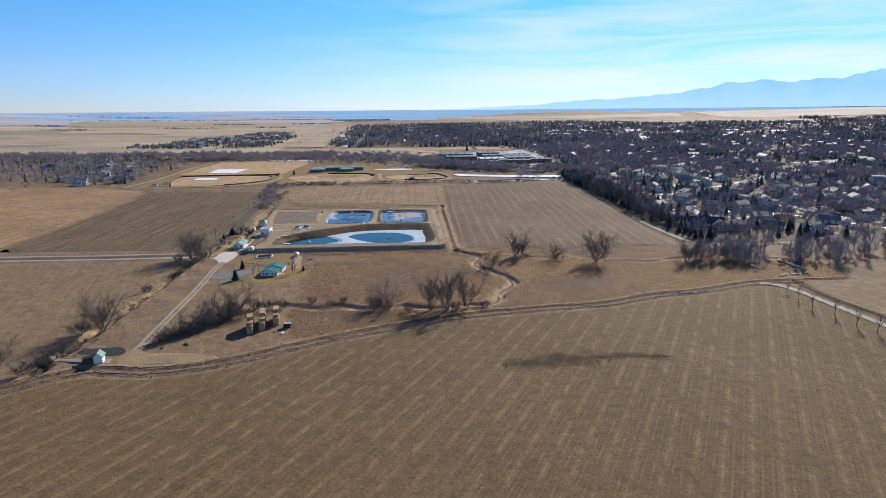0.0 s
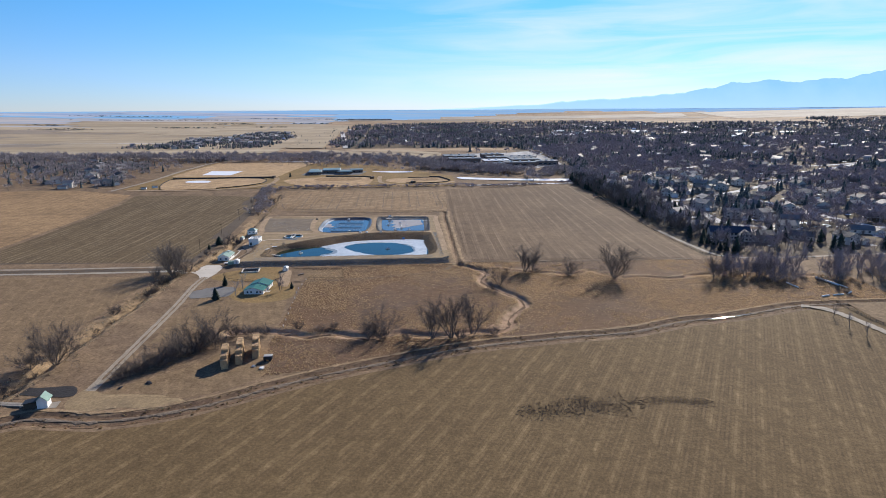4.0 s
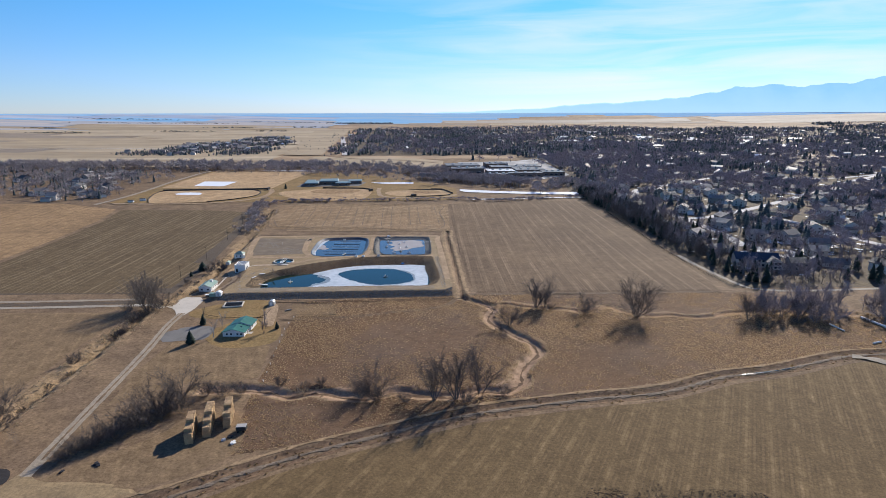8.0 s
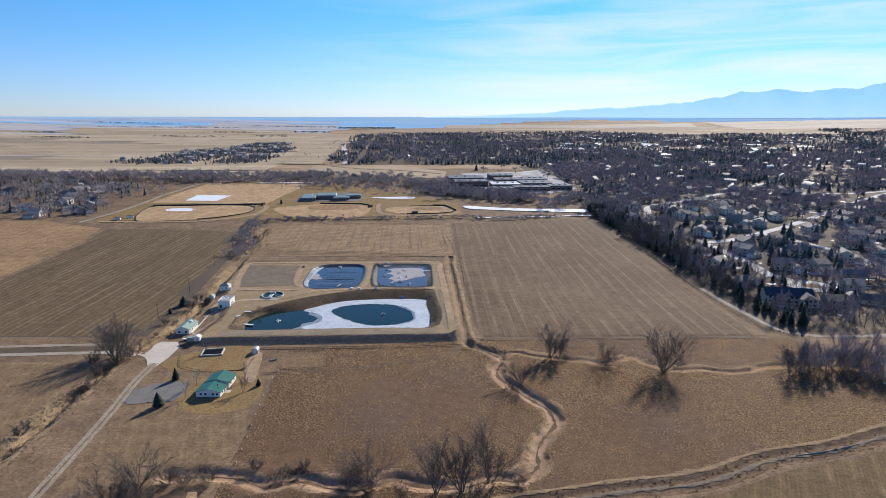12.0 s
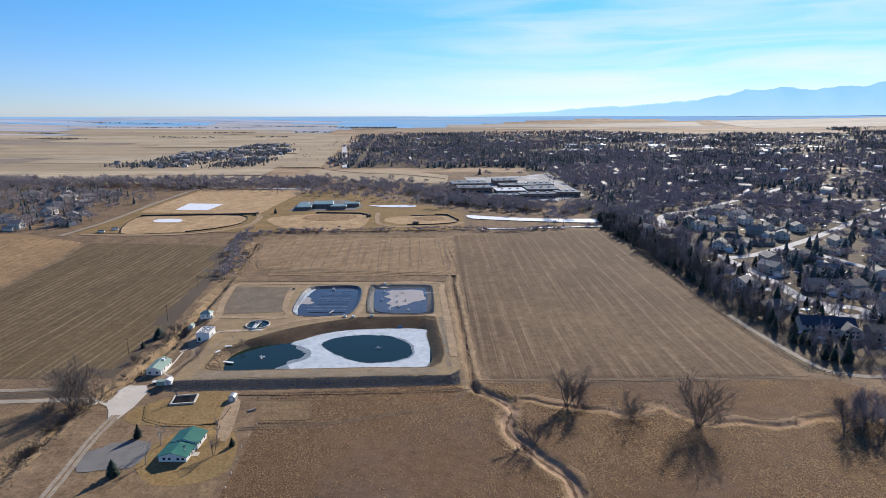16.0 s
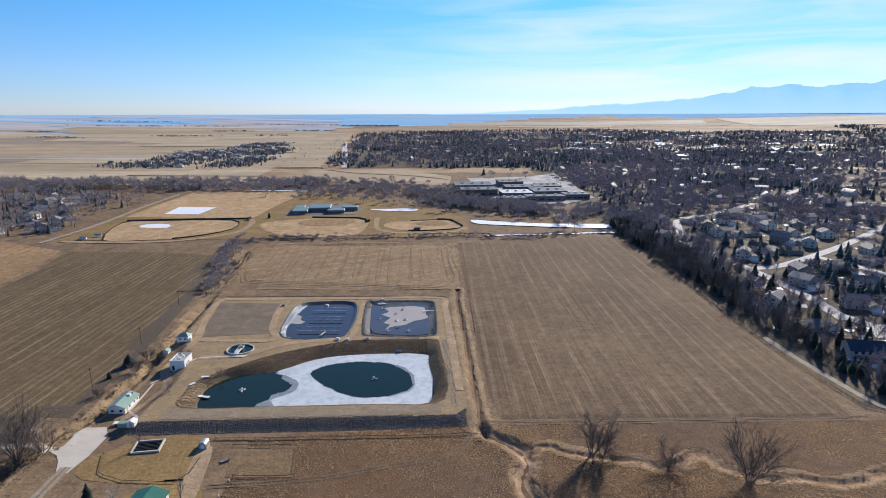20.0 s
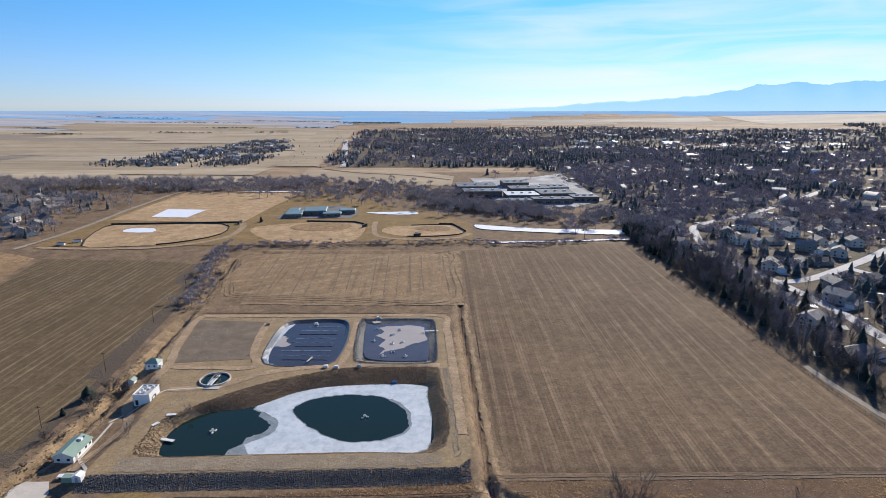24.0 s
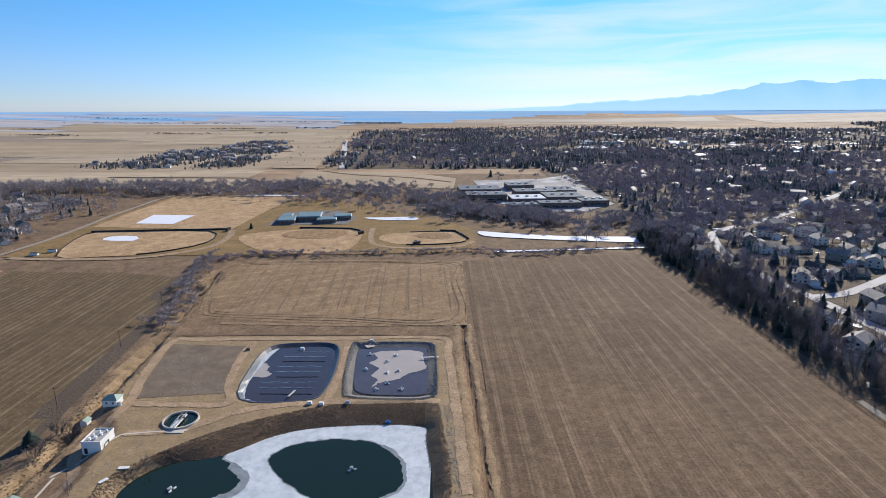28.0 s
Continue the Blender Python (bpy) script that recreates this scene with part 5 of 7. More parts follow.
part("annex", Shape().box(-5.2, -1.5, 0.2, 2.6, -0.3, 1.7), M["pale_green_roof"], h, "low green annex")
part("door", Shape().box(-0.4, 0.5, -0.06, 0.02, -0.1, 1.95), M["steel"], h)
h = thing("flatbed_trailer", -127.8, 388.5, "pale flatbed trailer parked on the apron edge", "trailer", 5)
part("bed", Shape().box(-2.4, 2.4, -1, 1, 0.7, 0.95), M["white"], h)
for x in (-1.2, -0.4):
    for y in (-1.0, 0.8):
        part("wheel", Shape().tube((x, y, 0.38), (x, y + 0.2, 0.38), 0.38, 0.38, 10, True), M["tyre"], h)
part("drawbar", Shape().beam((2.4, 0, 0.7), (4.0, 0, 0.5), 0.12, 0.12), M["steel"], h)
h = thing("metal_shed", -88.4, 371, "grey metal shed with a rounded roof", "shed")
prof = [(-1.5, 0), (-1.5, 1.6)] + [(1.5 * math.cos(a), 1.6 + 1.3 * math.sin(a)) for a in np.linspace(math.pi, 0, 8)[1:-1]] + [(1.5, 1.6), (1.5, 0)]
s, n = Shape(), len(prof)
s.add([(x, y, z - 0.1) for y in (0, 3.2) for x, z in prof], [tuple(range(n)), tuple(range(2 * n - 1, n - 1, -1))] + [(i + 1, i, n + i, n + i + 1) for i in range(n - 1)])
part("shell", s, M["steel"], h)
part("door", Shape().box(-0.6, 0.6, -0.06, -0.01, -0.05, 1.9), M["white"], h)

# drying bed: concrete walls and dark beams
h = thing("drying_bed", -109, 372.5, "sunken concrete drying bed with dark cross beams", "basin", 9)
for b in ((-5, 5, -4, -3.5), (-5, 5, 3.5, 4), (-5, -4.4, -3.5, 3.5), (4.4, 5, -3.5, 3.5)):
    part("side_wall", Shape().box(b[0], b[1], b[2], b[3], -0.4, 0.75), M["concrete"], h)
part("bed", Shape().box(-4.4, 4.4, -3.5, 3.5, -0.2, 0.12), M["bank"], h, "dark sludge bed")
for y in np.linspace(-2.8, 2.8, 7):
    part("beam", Shape().box(-4.4, 4.4, y - 0.12, y + 0.12, 0.2, 0.5), M["black"], h)

# round clarifier with its bridge
h = thing("round_clarifier", -103.2, 457.4, "round concrete clarifier tank with a white access bridge", "tank")
s, n = Shape(), 40
ring = lambda r, z: [(r * math.cos(2 * math.pi * k / n), r * math.sin(2 * math.pi * k / n), z) for k in range(n)]
s.add(ring(6.9, -0.6) + ring(6.75, 0.75) + ring(6.25, 0.75) + ring(6.2, -0.8), [(a * n + k, a * n + (k + 1) % n, (a + 1) * n + (k + 1) % n, (a + 1) * n + k) for a in range(3) for k in range(n)])
part("tank_wall", s, M["concrete"], h)
s = Shape()
s.add(ring(6.3, 0.05), [tuple(range(n))])
part("tank_water", s, M["water"], h, "dark still water")
part("weir", Shape().add(ring(5.6, 0.3) + ring(5.45, 0.3) + ring(5.45, 0.02), [(a * n + k, a * n + (k + 1) % n, (a + 1) * n + (k + 1) % n, (a + 1) * n + k) for a in range(2) for k in range(n)]), M["black"], h)
for x in (-0.75, 0.75):
    part("bridge_girder", Shape().beam((x * 0.9, -7.2, 0.95), (x * 1.1 + 0.3, 3.2, 0.95), 0.3, 0.4), M["white"], h)
    part("handrail", Shape().beam((x * 0.9, -7.2, 1.9), (x * 1.1 + 0.3, 3.2, 1.9), 0.09, 0.09), M["white"], h)
    for y in np.linspace(-7, 3, 6):
        part("rail_post", Shape().beam((x, y, 0.95), (x, y, 1.9), 0.08, 0.08), M["white"], h)
part("walkway", Shape().box(-0.6, 0.8, -7.1, 3.0, 0.98, 1.05), M["steel"], h)
part("centre_drum", Shape().tube((0.2, 0.6, 0), (0.2, 0.6, 1.7), 1.1, 1.1, 14, True), M["black"], h)
part("entry_slab", Shape().box(-1.6, 4.6, -9.2, -6.8, -0.3, 0.3), M["concrete"], h)
ribbon("path_pipe", arr("-133,424 -129,431 -121,447.5 -112,449 -97,450.5"), 0.9, M["concrete"], "pale concrete footpath", "path", 0.12, 0.0)
ribbon("path_office", arr("-130,399.5 -125,394 -121.5,390 -121.4,387"), 1.1, M["concrete"], "pale concrete footpath", "path", 0.12, 0.0)
ribbon("path_office_side", arr("-129.6,400 -130.5,412 -131.5,424 -133,424"), 0.9, M["concrete"], "pale concrete footpath", "path", 0.12, 0.0)

# jetties and boxes by the water
for k, (x, y, ln, tn) in enumerate(arr("-106,412.8,9,-14 -112,419.5,3,60 -109,426.5,3.6,5")):
    z = max(gz(x, y), -0.6) + 0.25
    t = thing("jetty", x, y, "pale weathered plank jetty at the pond edge", "jetty", tn, z, "jetties at the pond")
    for j in range(6):
        part("plank", Shape().box(-ln / 2, ln / 2, -0.75 + j * 0.25, -0.53 + j * 0.25, 0, 0.08), M["trim"], t)
    part("bearer", Shape().box(-ln / 2 + 0.3, ln / 2 - 0.3, -0.1, 0.1, -0.5, -0.01), M["wood"], t)
t = thing("blue_pump_float", -22.9, 460.6, "blue pump float at the pond edge", "pump", 0, -0.7)
part("hull", Shape().box(-1.1, 1.1, -0.6, 0.6, 0, 0.6, 0.12), M["blue"], t)
part("cowl", Shape().box(-0.5, 0.5, -0.4, 0.4, 0.6, 1.1, 0.1), M["blue"], t)
for x, y, mtn in ((-72.8, 528.4, "white"), (-99.2, 525.4, "wood"), (-40.4, 471.2, "steel"), (-38.5, 536.5, "white"), (-51, 470, "white"), (-56, 470.6, "white")):
    t = thing("equipment_box", x, y, "small boxy equipment cabinet on a plinth beside the basins", "cabinet", 12 if mtn == "wood" else 0, max(gz(x, y), 1.0 if mtn == "white" and y > 500 else -9), "equipment boxes")
    part("plinth", Shape().box(-1.1, 1.1, -0.8, 0.8, -0.2, 0.25), M["concrete"], t)
    part("cabinet", Shape().box(-0.9, 0.9, -0.6, 0.6, 0.25, 1.2, 0.03), M[mtn], t)
t = thing("intake_gantry", -38.8, 531.8, "steel intake gantry with a pale plate on the basin side", "gantry", 25, 1.4)
part("plate", Shape().box(-2.2, 2.2, -1.6, 1.6, -0.1, 0.1), M["concrete"], t)
part("boom", Shape().beam((-0.4, 1, 0.2), (2.8, 2.6, 2.4), 0.25, 0.25), M["steel"], t)
part("boom", Shape().beam((2.8, 2.6, 2.4), (3.6, 0.6, 0.4), 0.2, 0.2), M["steel"], t)
t = thing("outlet_walkway", -7.5, 517, "white outlet walkway reaching over a basin", "walkway", 4, 1.9)
part("deck", Shape().box(-4.6, 4.0, -0.4, 0.4, 0, 0.12), M["trim"], t)
part("support", Shape().beam((-4, 0, -1.2), (-4, 0, 0), 0.2, 0.2), M["steel"], t)
t = thing("basin_ramp", -66, 480.5, "pale ladder ramp down a basin side", "ramp", -8, 1.0)
part("ramp", Shape().beam((0, -3.4, 0.9), (0, 4, 0.15), 0.9, 0.15), M["grey_roof"], t)

# hay stacks, each of big square bales
hrnd = random.Random(2)
bs = Shape().box(-1.2, 1.2, -0.6, 0.6, 0.02, 1.19, 0.04)
bale_me = bs.mesh("bale", M["hay"])
for k, (x, y, ln, rows_) in enumerate(arr("-78,236.6,9,5 -73.9,240.6,11,5 -69.2,246.2,9,5")):
    t = thing("hay_stack", x, y, "tall stack of big square straw-coloured hay bales", "hay", 13, None, "hay stacks in the yard")
    for r in range(int(rows_)):
        for j in range(int(ln)):
            if r == rows_ - 1 and j < 4 + k % 2 or r == rows_ - 2 and j < 1 + k % 2:
                continue
            b = part("bale", bale_me, None, t)
            b.matrix_basis = pose(hrnd.uniform(-0.12, 0.12), 0.6 + 1.22 * j + hrnd.uniform(-0.04, 0.04), 1.2 * r, 0, 0, hrnd.uniform(-2, 2))
t = thing("farm_trailer", -63.8, 244.3, "dark farm trailer with a pale tarpaulin top", "trailer", 4)
part("body", Shape().box(-1.6, 1.6, -1.1, 1.1, 0.7, 2.0, 0.05), M["black"], t)
part("tarpaulin", Shape().box(-1.6, 1.6, -1.1, 1.1, 2.0, 2.15, 0.1), M["grey_roof"], t, "pale tarpaulin")
for x in (-0.9, 0.9):
    for y in (-1.25, 1.05):
        part("wheel", Shape().tube((x, y, 0.4), (x, y + 0.2, 0.4), 0.4, 0.4, 10, True), M["tyre"], t)
for k, (x, y, sx, m_) in enumerate((( -66.5, 240.6, 1.4, "black"), (-64.2, 237.4, 1.6, "white"), (-67.6, 238.4, 0.9, "steel"), (-100.5, 226, 1.5, "black"), (-109, 222.5, 0.8, "black"))):
    t = thing("scrap_pile", x, y, "low heap of dark farm scrap and pallets", "scrap", 30 * k)
    for j in range(5):
        part("pallet" if j % 2 else "scrap", Shape().box(-sx * 0.5, sx * 0.5, -0.5, 0.5, 0.12 * j, 0.12 * j + 0.1, 0.02), M[m_] if j else M["wood"], t).matrix_basis = pose(hrnd.uniform(-0.5, 0.5), hrnd.uniform(-0.5, 0.5), 0, hrnd.uniform(-6, 6), 0, hrnd.uniform(0, 90))

lrnd = random.Random(4)
t = thing("log_pile", -77.6, 363.7, "loose heap of pale cut logs beside a paddock", "logs", 35)
for j in range(9):
    part("log", Shape().tube((-1.6 + lrnd.uniform(-0.4, 0.4), -1.0 + 0.3 * (j % 6), 0.16 + 0.26 * (j // 6)), (1.6 + lrnd.uniform(-0.4, 0.4), -0.9 + 0.3 * (j % 6) + lrnd.uniform(-0.3, 0.3), 0.16 + 0.26 * (j // 6)), 0.16, 0.13, 7, True), M["palebark"] if j % 3 else M["wood"], t)

# headgate cabin and bridge by the ditch
t = thing("headgate_cabin", -127.2, 210.6, "small white cabin with a steep green roof beside a ditch", "cabin", 14)
part("wall", Shape().gable_walls(-1.5, 1.5, -1.7, 1.7, -0.3, 2.9, 4.3), M["white"], t)
part("roof", Shape().gable_roof(-1.5, 1.5, -1.7, 1.7, 2.9, 4.3, 0.5, 0.12), M["green_roof"], t, "green metal roof")
part("door", Shape().box(-0.5, 0.5, -1.77, -1.69, 0, 2.0), M["trim"], t)
part("lean_to", Shape().box(-5.4, -1.5, -1.3, 1.5, -0.3, 2.0), M["darkwood"], t, "dark timber lean-to")
part("lean_to_roof", Shape().add([(-5.8, -1.7, 1.95), (-1.5, -1.7, 2.6), (-1.5, 1.8, 2.6), (-5.8, 1.8, 1.95), (-5.8, -1.7, 2.07), (-1.5, -1.7, 2.72), (-1.5, 1.8, 2.72), (-5.8, 1.8, 2.07)], [(3, 2, 1, 0), (4, 5, 6, 7), (0, 1, 5, 4), (1, 2, 6, 5), (2, 3, 7, 6), (3, 0, 4, 7)]), M["black"], t, "dark sheet roof")
part("skid", Shape().box(-2.2, 4.0, -2.2, 2.2, -0.5, 0.05), M["dirty_concrete"], t, "pale concrete base")
t = thing("flume_bridge", -138.5, 211.4, "pale concrete flume bridge over a dark channel", "bridge", -6)
part("deck", Shape().box(-8, 9, -1.1, 1.1, 0.1, 0.4), M["dirty_concrete"], t)
for x in (-8.5, -7.4):
    part("pier", Shape().box(x, x + 0.6, -1.2, 1.2, -1, 1.5), M["dirty_concrete"], t)
for x in (-2, 4, 9):
    part("pier", Shape().box(x, x + 0.5, -1.3, 1.3, -1.5, 0.1), M["concrete"], t)
part("handrail", Shape().beam((-9, 1.4, 1.3), (10, 1.4, 1.3), 0.08, 0.08), M["darkwood"], t)
# Flat dark sheet painted where the pit lies in shadow; no recess is cut.
sheet("channel_dark", rounded_loop(arr("-147,222.5 -136,223.5 -126,224.5 -122,219.5 -123,216.5 -131,216.8 -139,218 -146,217.5"), 3), M["pit_shade"], "channel pit with its shade painted near black", "channel", 0.1, 3)

# pipes and timber in the east wood edge
for k, (x, y, ln, tn, r) in enumerate(arr("191.5,333,9,96,.35 214,339,15,100,.55 217,330,6,97,.3 197,314,5,20,.4 205,316,6,10,.35 213,319,4,40,.4")):
    t = thing("culvert_pipe", x, y, "white culvert pipe lying in rough grass", "pipe", tn, None, "culvert pipes")
    part("barrel", Shape().tube((-ln / 2, 0, r), (ln / 2, 0, r), r, r, 10, True), M["white"], t)


# ---- fences ----
def fence(name, line, gap, height, label, group, rails=2, mat="darkwood", w=0.13):
    p = np.asarray(line, float)
    s = np.r_[0, np.cumsum(np.hypot(*np.diff(p, axis=0).T))]
    u = np.arange(0, s[-1], gap)
    q = np.stack([np.interp(u, s, p[:, 0]), np.interp(u, s, p[:, 1])], 1)
    z = relief(q[:, 0], q[:, 1])
    t = thing(name, q[0][0], q[0][1], label, "fence", 0, 0.0, group)
    o = Vector((q[0][0], q[0][1], 0))
    post = Shape().box(-w / 2, w / 2, -w / 2, w / 2, -0.3, height).mesh("post", M[mat])
    for (x, y), h0 in zip(q, z):
        part("post", post, None, t).matrix_basis = pose(x - o.x, y - o.y, h0)
    for k in range(rails):
        h1 = height * (k + 0.75) / (rails + 0.1)
        for (a, b), (c, d), za, zb in zip(q[:-1], q[1:], z[:-1], z[1:]):
            part("rail", Shape().beam((a - o.x, b - o.y, za + h1), (c - o.x, d - o.y, zb + h1), 0.06, 0.16), M[mat], t)
    return t


fence("rail_fence", arr("168,640 168.5,560 168.5,490 171,440 173,415 175,400 190,392.5"), 3.2, 1.3, "dark wooden rail fence along a field edge", "field fences")
fence("rail_fence", arr("196,304 195,280 199,258 205,236 210,215"), 3.0, 1.4, "dark wooden rail fence beside a gravel lane", "field fences", 3)
fence("yard_fence", arr("-123,368 -118,356 -108,352 -90,351 -87,356 -87,368"), 3.0, 0.8, "low timber fence round a lawn", "yard fences", 1)
fence("yard_fence", arr("-72,352 -73,338 -71,320 -69,300 -67,280"), 8.0, 0.7, "pale broken fence along the meadow", "yard fences", 0, "trim", 0.25)
fence("paddock_fence", arr("-78,373 -54,372.5 -51,354 -74,354"), 3.5, 1.1, "thin wire paddock fence on posts", "yard fences", 1)
fence("embankment_fence", arr("-86,377.5 -40,378 14,380.5"), 5.0, 1.0, "wire fence below an embankment", "yard fences", 1)

# power poles by the west drain
for k, (x, y) in enumerate(arr("-157,420 -160,470 -166,530 -173,590")):
    t = thing("power_pole", x, y, "tall thin wooden power pole by a field", "pole", 0, None, "power poles")
    part("shaft", Shape().tube((0, 0, -0.5), (0, 0, 9.5), 0.12, 0.08, 7, True), M["darkwood"], t)
    part("crossarm", Shape().box(-1.1, 1.1, -0.06, 0.06, 8.7, 8.85), M["darkwood"], t)

# ---- ball fields, school and park ----
def outline_fence(name, poly, height, mat, label, category, closed=True):
    p = np.asarray(poly, float)
    if closed:
        p = np.vstack([p, p[:1]])
    z = relief(p[:, 0], p[:, 1])
    t = thing(name, p[0][0], p[0][1], label, category, 0, 0.0, "outfield fences")
    for (a, b), (c, d), za, zb in zip(p[:-1], p[1:], z[:-1], z[1:]):
        o = p[0]
        part("screen_panel", Shape().beam((a - o[0], b - o[1], za + height / 2), (c - o[0], d - o[1], zb + height / 2), 0.25, height), mat, t)
    return t


sheet("park_ground", arr("-352,700 -349,1000 -180,992 -100,940 25,800 25,715 -60,708 -170,706"), M["lawn"], "dormant park grass", "park", 0.25, 30)
B1 = rounded_loop(arr("-310,703 -331,776 -300,786 -221,788 -207,745 -236,712 -276,701"), 3)
B2 = arr("-343,808 -344,1000 -190,985 -204,795")
B3 = rounded_loop(arr("-183,777 -177,746 -146,716 -107,711 -80,724 -77,776 -90,795 -125,800"), 3)
B4 = rounded_loop(arr("-50,778 -59,756 -34,737 5,741 18,754 6,785"), 3)
for nm, poly in (("ballfield_1", B1), ("ballfield_2", B2), ("ballfield_3", B3), ("ballfield_4", B4)):
    sheet(nm, poly, M["turf"], "golden dormant ball field turf", "ball field", 0.4, 25)
sheet("infield_1", rounded_loop(arr("-302,754 -303,768 -280,769 -274,752"), 2), M["snow"], "white snow-covered infield", "infield", 0.55, 20)
sheet("infield_2", arr("-309,823 -311,866 -266,862 -270,820"), M["snow"], "white snow-covered infield", "infield", 0.55, 20)
sheet("infield_3", rounded_loop(arr("-150,772 -128,758 -98,764 -92,784 -112,795 -140,790"), 3), M["tan_field"], "bare tan infield", "infield", 0.55, 15)
sheet("infield_4", rounded_loop(arr("-30,768 -12,757 4,762 2,778 -18,780"), 3), M["tan_field"], "bare tan infield", "infield", 0.55, 15)
outline_fence("outfield_fence", B1[:-4], 1.2, M["black"], "dark outfield fence screen", "fence", False)
outline_fence("outfield_fence", arr("-331,786 -205,796 -204,786"), 1.8, M["black"], "dark backstop fence screen", "fence", False)
outline_fence("outfield_fence", B4[6:], 1.1, M["black"], "dark outfield fence screen", "fence", False)
outline_fence("outfield_fence", arr("-140,801 -90,797 -80,788 -78,776"), 1.7, M["black"], "dark backstop fence screen", "fence", False)
outline_fence("outfield_fence", arr("-6,789 8,787 20,756"), 1.7, M["black"], "dark backstop fence screen", "fence", False)
ribbon("road_park", rounded(arr("-360,690 -352,770 -355,900 -352,1005 -300,1030")), 5, M["lane"], "pale park road", "road", 0.4)
ribbon("track_park", rounded(arr("-345,697 -300,693 -240,699 -200,730 -196,770 -203,795")), 6, M["dirt"], "worn park track", "track", 0.35)
ribbon("track_park_east", rounded(arr("-70,800 -68,770 -60,738 -30,726 10,732 24,750")), 5, M["dirt"], "worn park track", "track", 0.35)
for k, (x, y, a, b, hh) in enumerate(arr("-160,832,9,13,4 -140,846,12,14,5 -120,832,10,9,4 -106,846,9,8,4.5 -165,852,6,8,3.5")):
    t = thing("park_pavilion", x, y, "low park building with a teal metal roof", "building", 8, None, "park buildings")
    part("wall", Shape().box(-a * 0.9, a * 0.9, -b * 0.9, b * 0.9, -0.5, hh * 0.8), M["brick"], t)
    part("roof", Shape().box(-a, a, -b, b, hh * 0.8, hh, 0.8), M["teal_roof"], t, "teal metal roof")
    windows(t, [(-a * 0.4, -b * 0.9, 1.0, "s"), (a * 0.4, -b * 0.9, 1.0, "s")], 2.5, 1.4)
sheet("park_lot", arr("-176,815 -172,880 -118,890 -92,850 -98,818"), M["asphalt"], "grey park car park", "pavement", 0.45, 30)
for k, (x, y, hh) in enumerate(arr("-330,706,2.4 -322,716,2.6 -25,740,2.5 -78,777,3 -205,792,3 -26,744,2")):
    t = thing("dugout", x, y, "small dark dugout beside a ball field", "shelter", 20 * k, None, "dugouts")
    part("wall", Shape().box(-3, 3, -1, 1, -0.3, hh - 0.3), M["white"] if k < 2 else M["darkwood"], t)
    part("roof", Shape().box(-3.3, 3.3, -1.3, 1.3, hh - 0.3, hh), M["black"], t)
plant(SPRUCE[1], "spruce_tree", -186, 800, "dark spruce at a park corner", "tree", 0.8, 0)
SN = [("snow_bank", "30,786 34,768 60,760 100,752 150,745 166,746 174,762 150,764 110,766 80,772 50,780"), ("snow_bank_west", "-86,848 -60,836 -30,838 -34,852 -60,850"), ("snow_creek", "-280,1004 -240,1000 -180,996 -190,1002 -235,1008"), ("snow_track", "40,712 80,716 160,724 161,728 90,720 50,717")]
for nm, tx in SN:
    sheet(nm, rounded_loop(arr(tx), 3), M["snow"], "drift of old snow on a north bank", "snow", 0.6, 12)
# school: flat-roofed blocks
sheet("school_yard", arr("40,1150 145,1170 198,1220 196,930 150,880 100,872 60,940"), M["lotgrey"], "pale school car park and yards with old snow", "pavement", 0.5, 40)
for k, (x, y, a, b, hh) in enumerate(arr("42,1010,26,20,9 48,965,24,14,8 100,1060,18,16,7 112,1000,26,14,7 96,950,20,16,6 140,960,22,20,7 150,1020,16,18,6 128,912,24,9,6 170,930,16,12,6 86,905,18,8,5")):
    t = thing("school_block", x, y, "long flat-roofed school block with pale roofs", "school", 4, None, "school blocks")
    part("wall", Shape().box(-a, a, -b, b, -1, hh), M["brick"], t)
    part("flat_roof", Shape().box(-a - 0.4, a + 0.4, -b - 0.4, b + 0.4, hh, hh + 0.5), M["slate_roof"] if k != 4 else M["pale_roof"], t)
    for j in range(3):
        part("roof_unit", Shape().box(-a * 0.6 + j * a * 0.55, -a * 0.6 + j * a * 0.55 + 3, -2, 2, hh + 0.5, hh + 2.0), M["steel"], t)
    windows(t, [(-a * 0.7 + j * a * 0.45, -b, 1.5, "s") for j in range(4)], a * 0.3, 2.2)

# ---- suburb ----
STREETS = [("street_1", "233,500 236,530 234,570 230,604 222,650 222,702 236,760 256,790 333,845 436,936 560,1060", 8.0), ("street_2", "230,604 257,612 300,640 349,676 420,735 520,820 700,960", 7.5),
           ("street_3", "246,470 244,486 236,505 233,520", 8.5), ("street_4", "300,640 318,600 330,560 335,520 345,480", 8.0), ("street_5", "420,735 470,690 500,640 520,590", 8.0), ("street_6", "345,480 420,470 500,480", 8.0),
           ("street_8", "333,845 380,800 420,735", 8.0), ("street_9", "436,936 520,880 600,900 700,960", 8.0)]
ST_LINES = []
for nm, tx, w in STREETS:
    ln = rounded(arr(tx))
    ST_LINES.append(ln)
    ribbon(nm, ln, w, M["street"], "pale sunlit suburban street", "street", 0.25, 0.0)
sheet("street_court", [(248 + 15 * math.cos(a), 480 + 13 * math.sin(a)) for a in np.linspace(0, 6.28, 24, endpoint=False)], M["street"], "pale round court of a street", "street", 0.3, 8)
sheet("court_island", [(249 + 6 * math.cos(a), 480 + 5 * math.sin(a)) for a in np.linspace(0, 6.28, 16, endpoint=False)], M["lawn"], "planted island in a street court", "lawn", 0.45, 8)


def street_gap(x, y):
    return np.min([line_dist(x, y, l) for l in ST_LINES], 0)


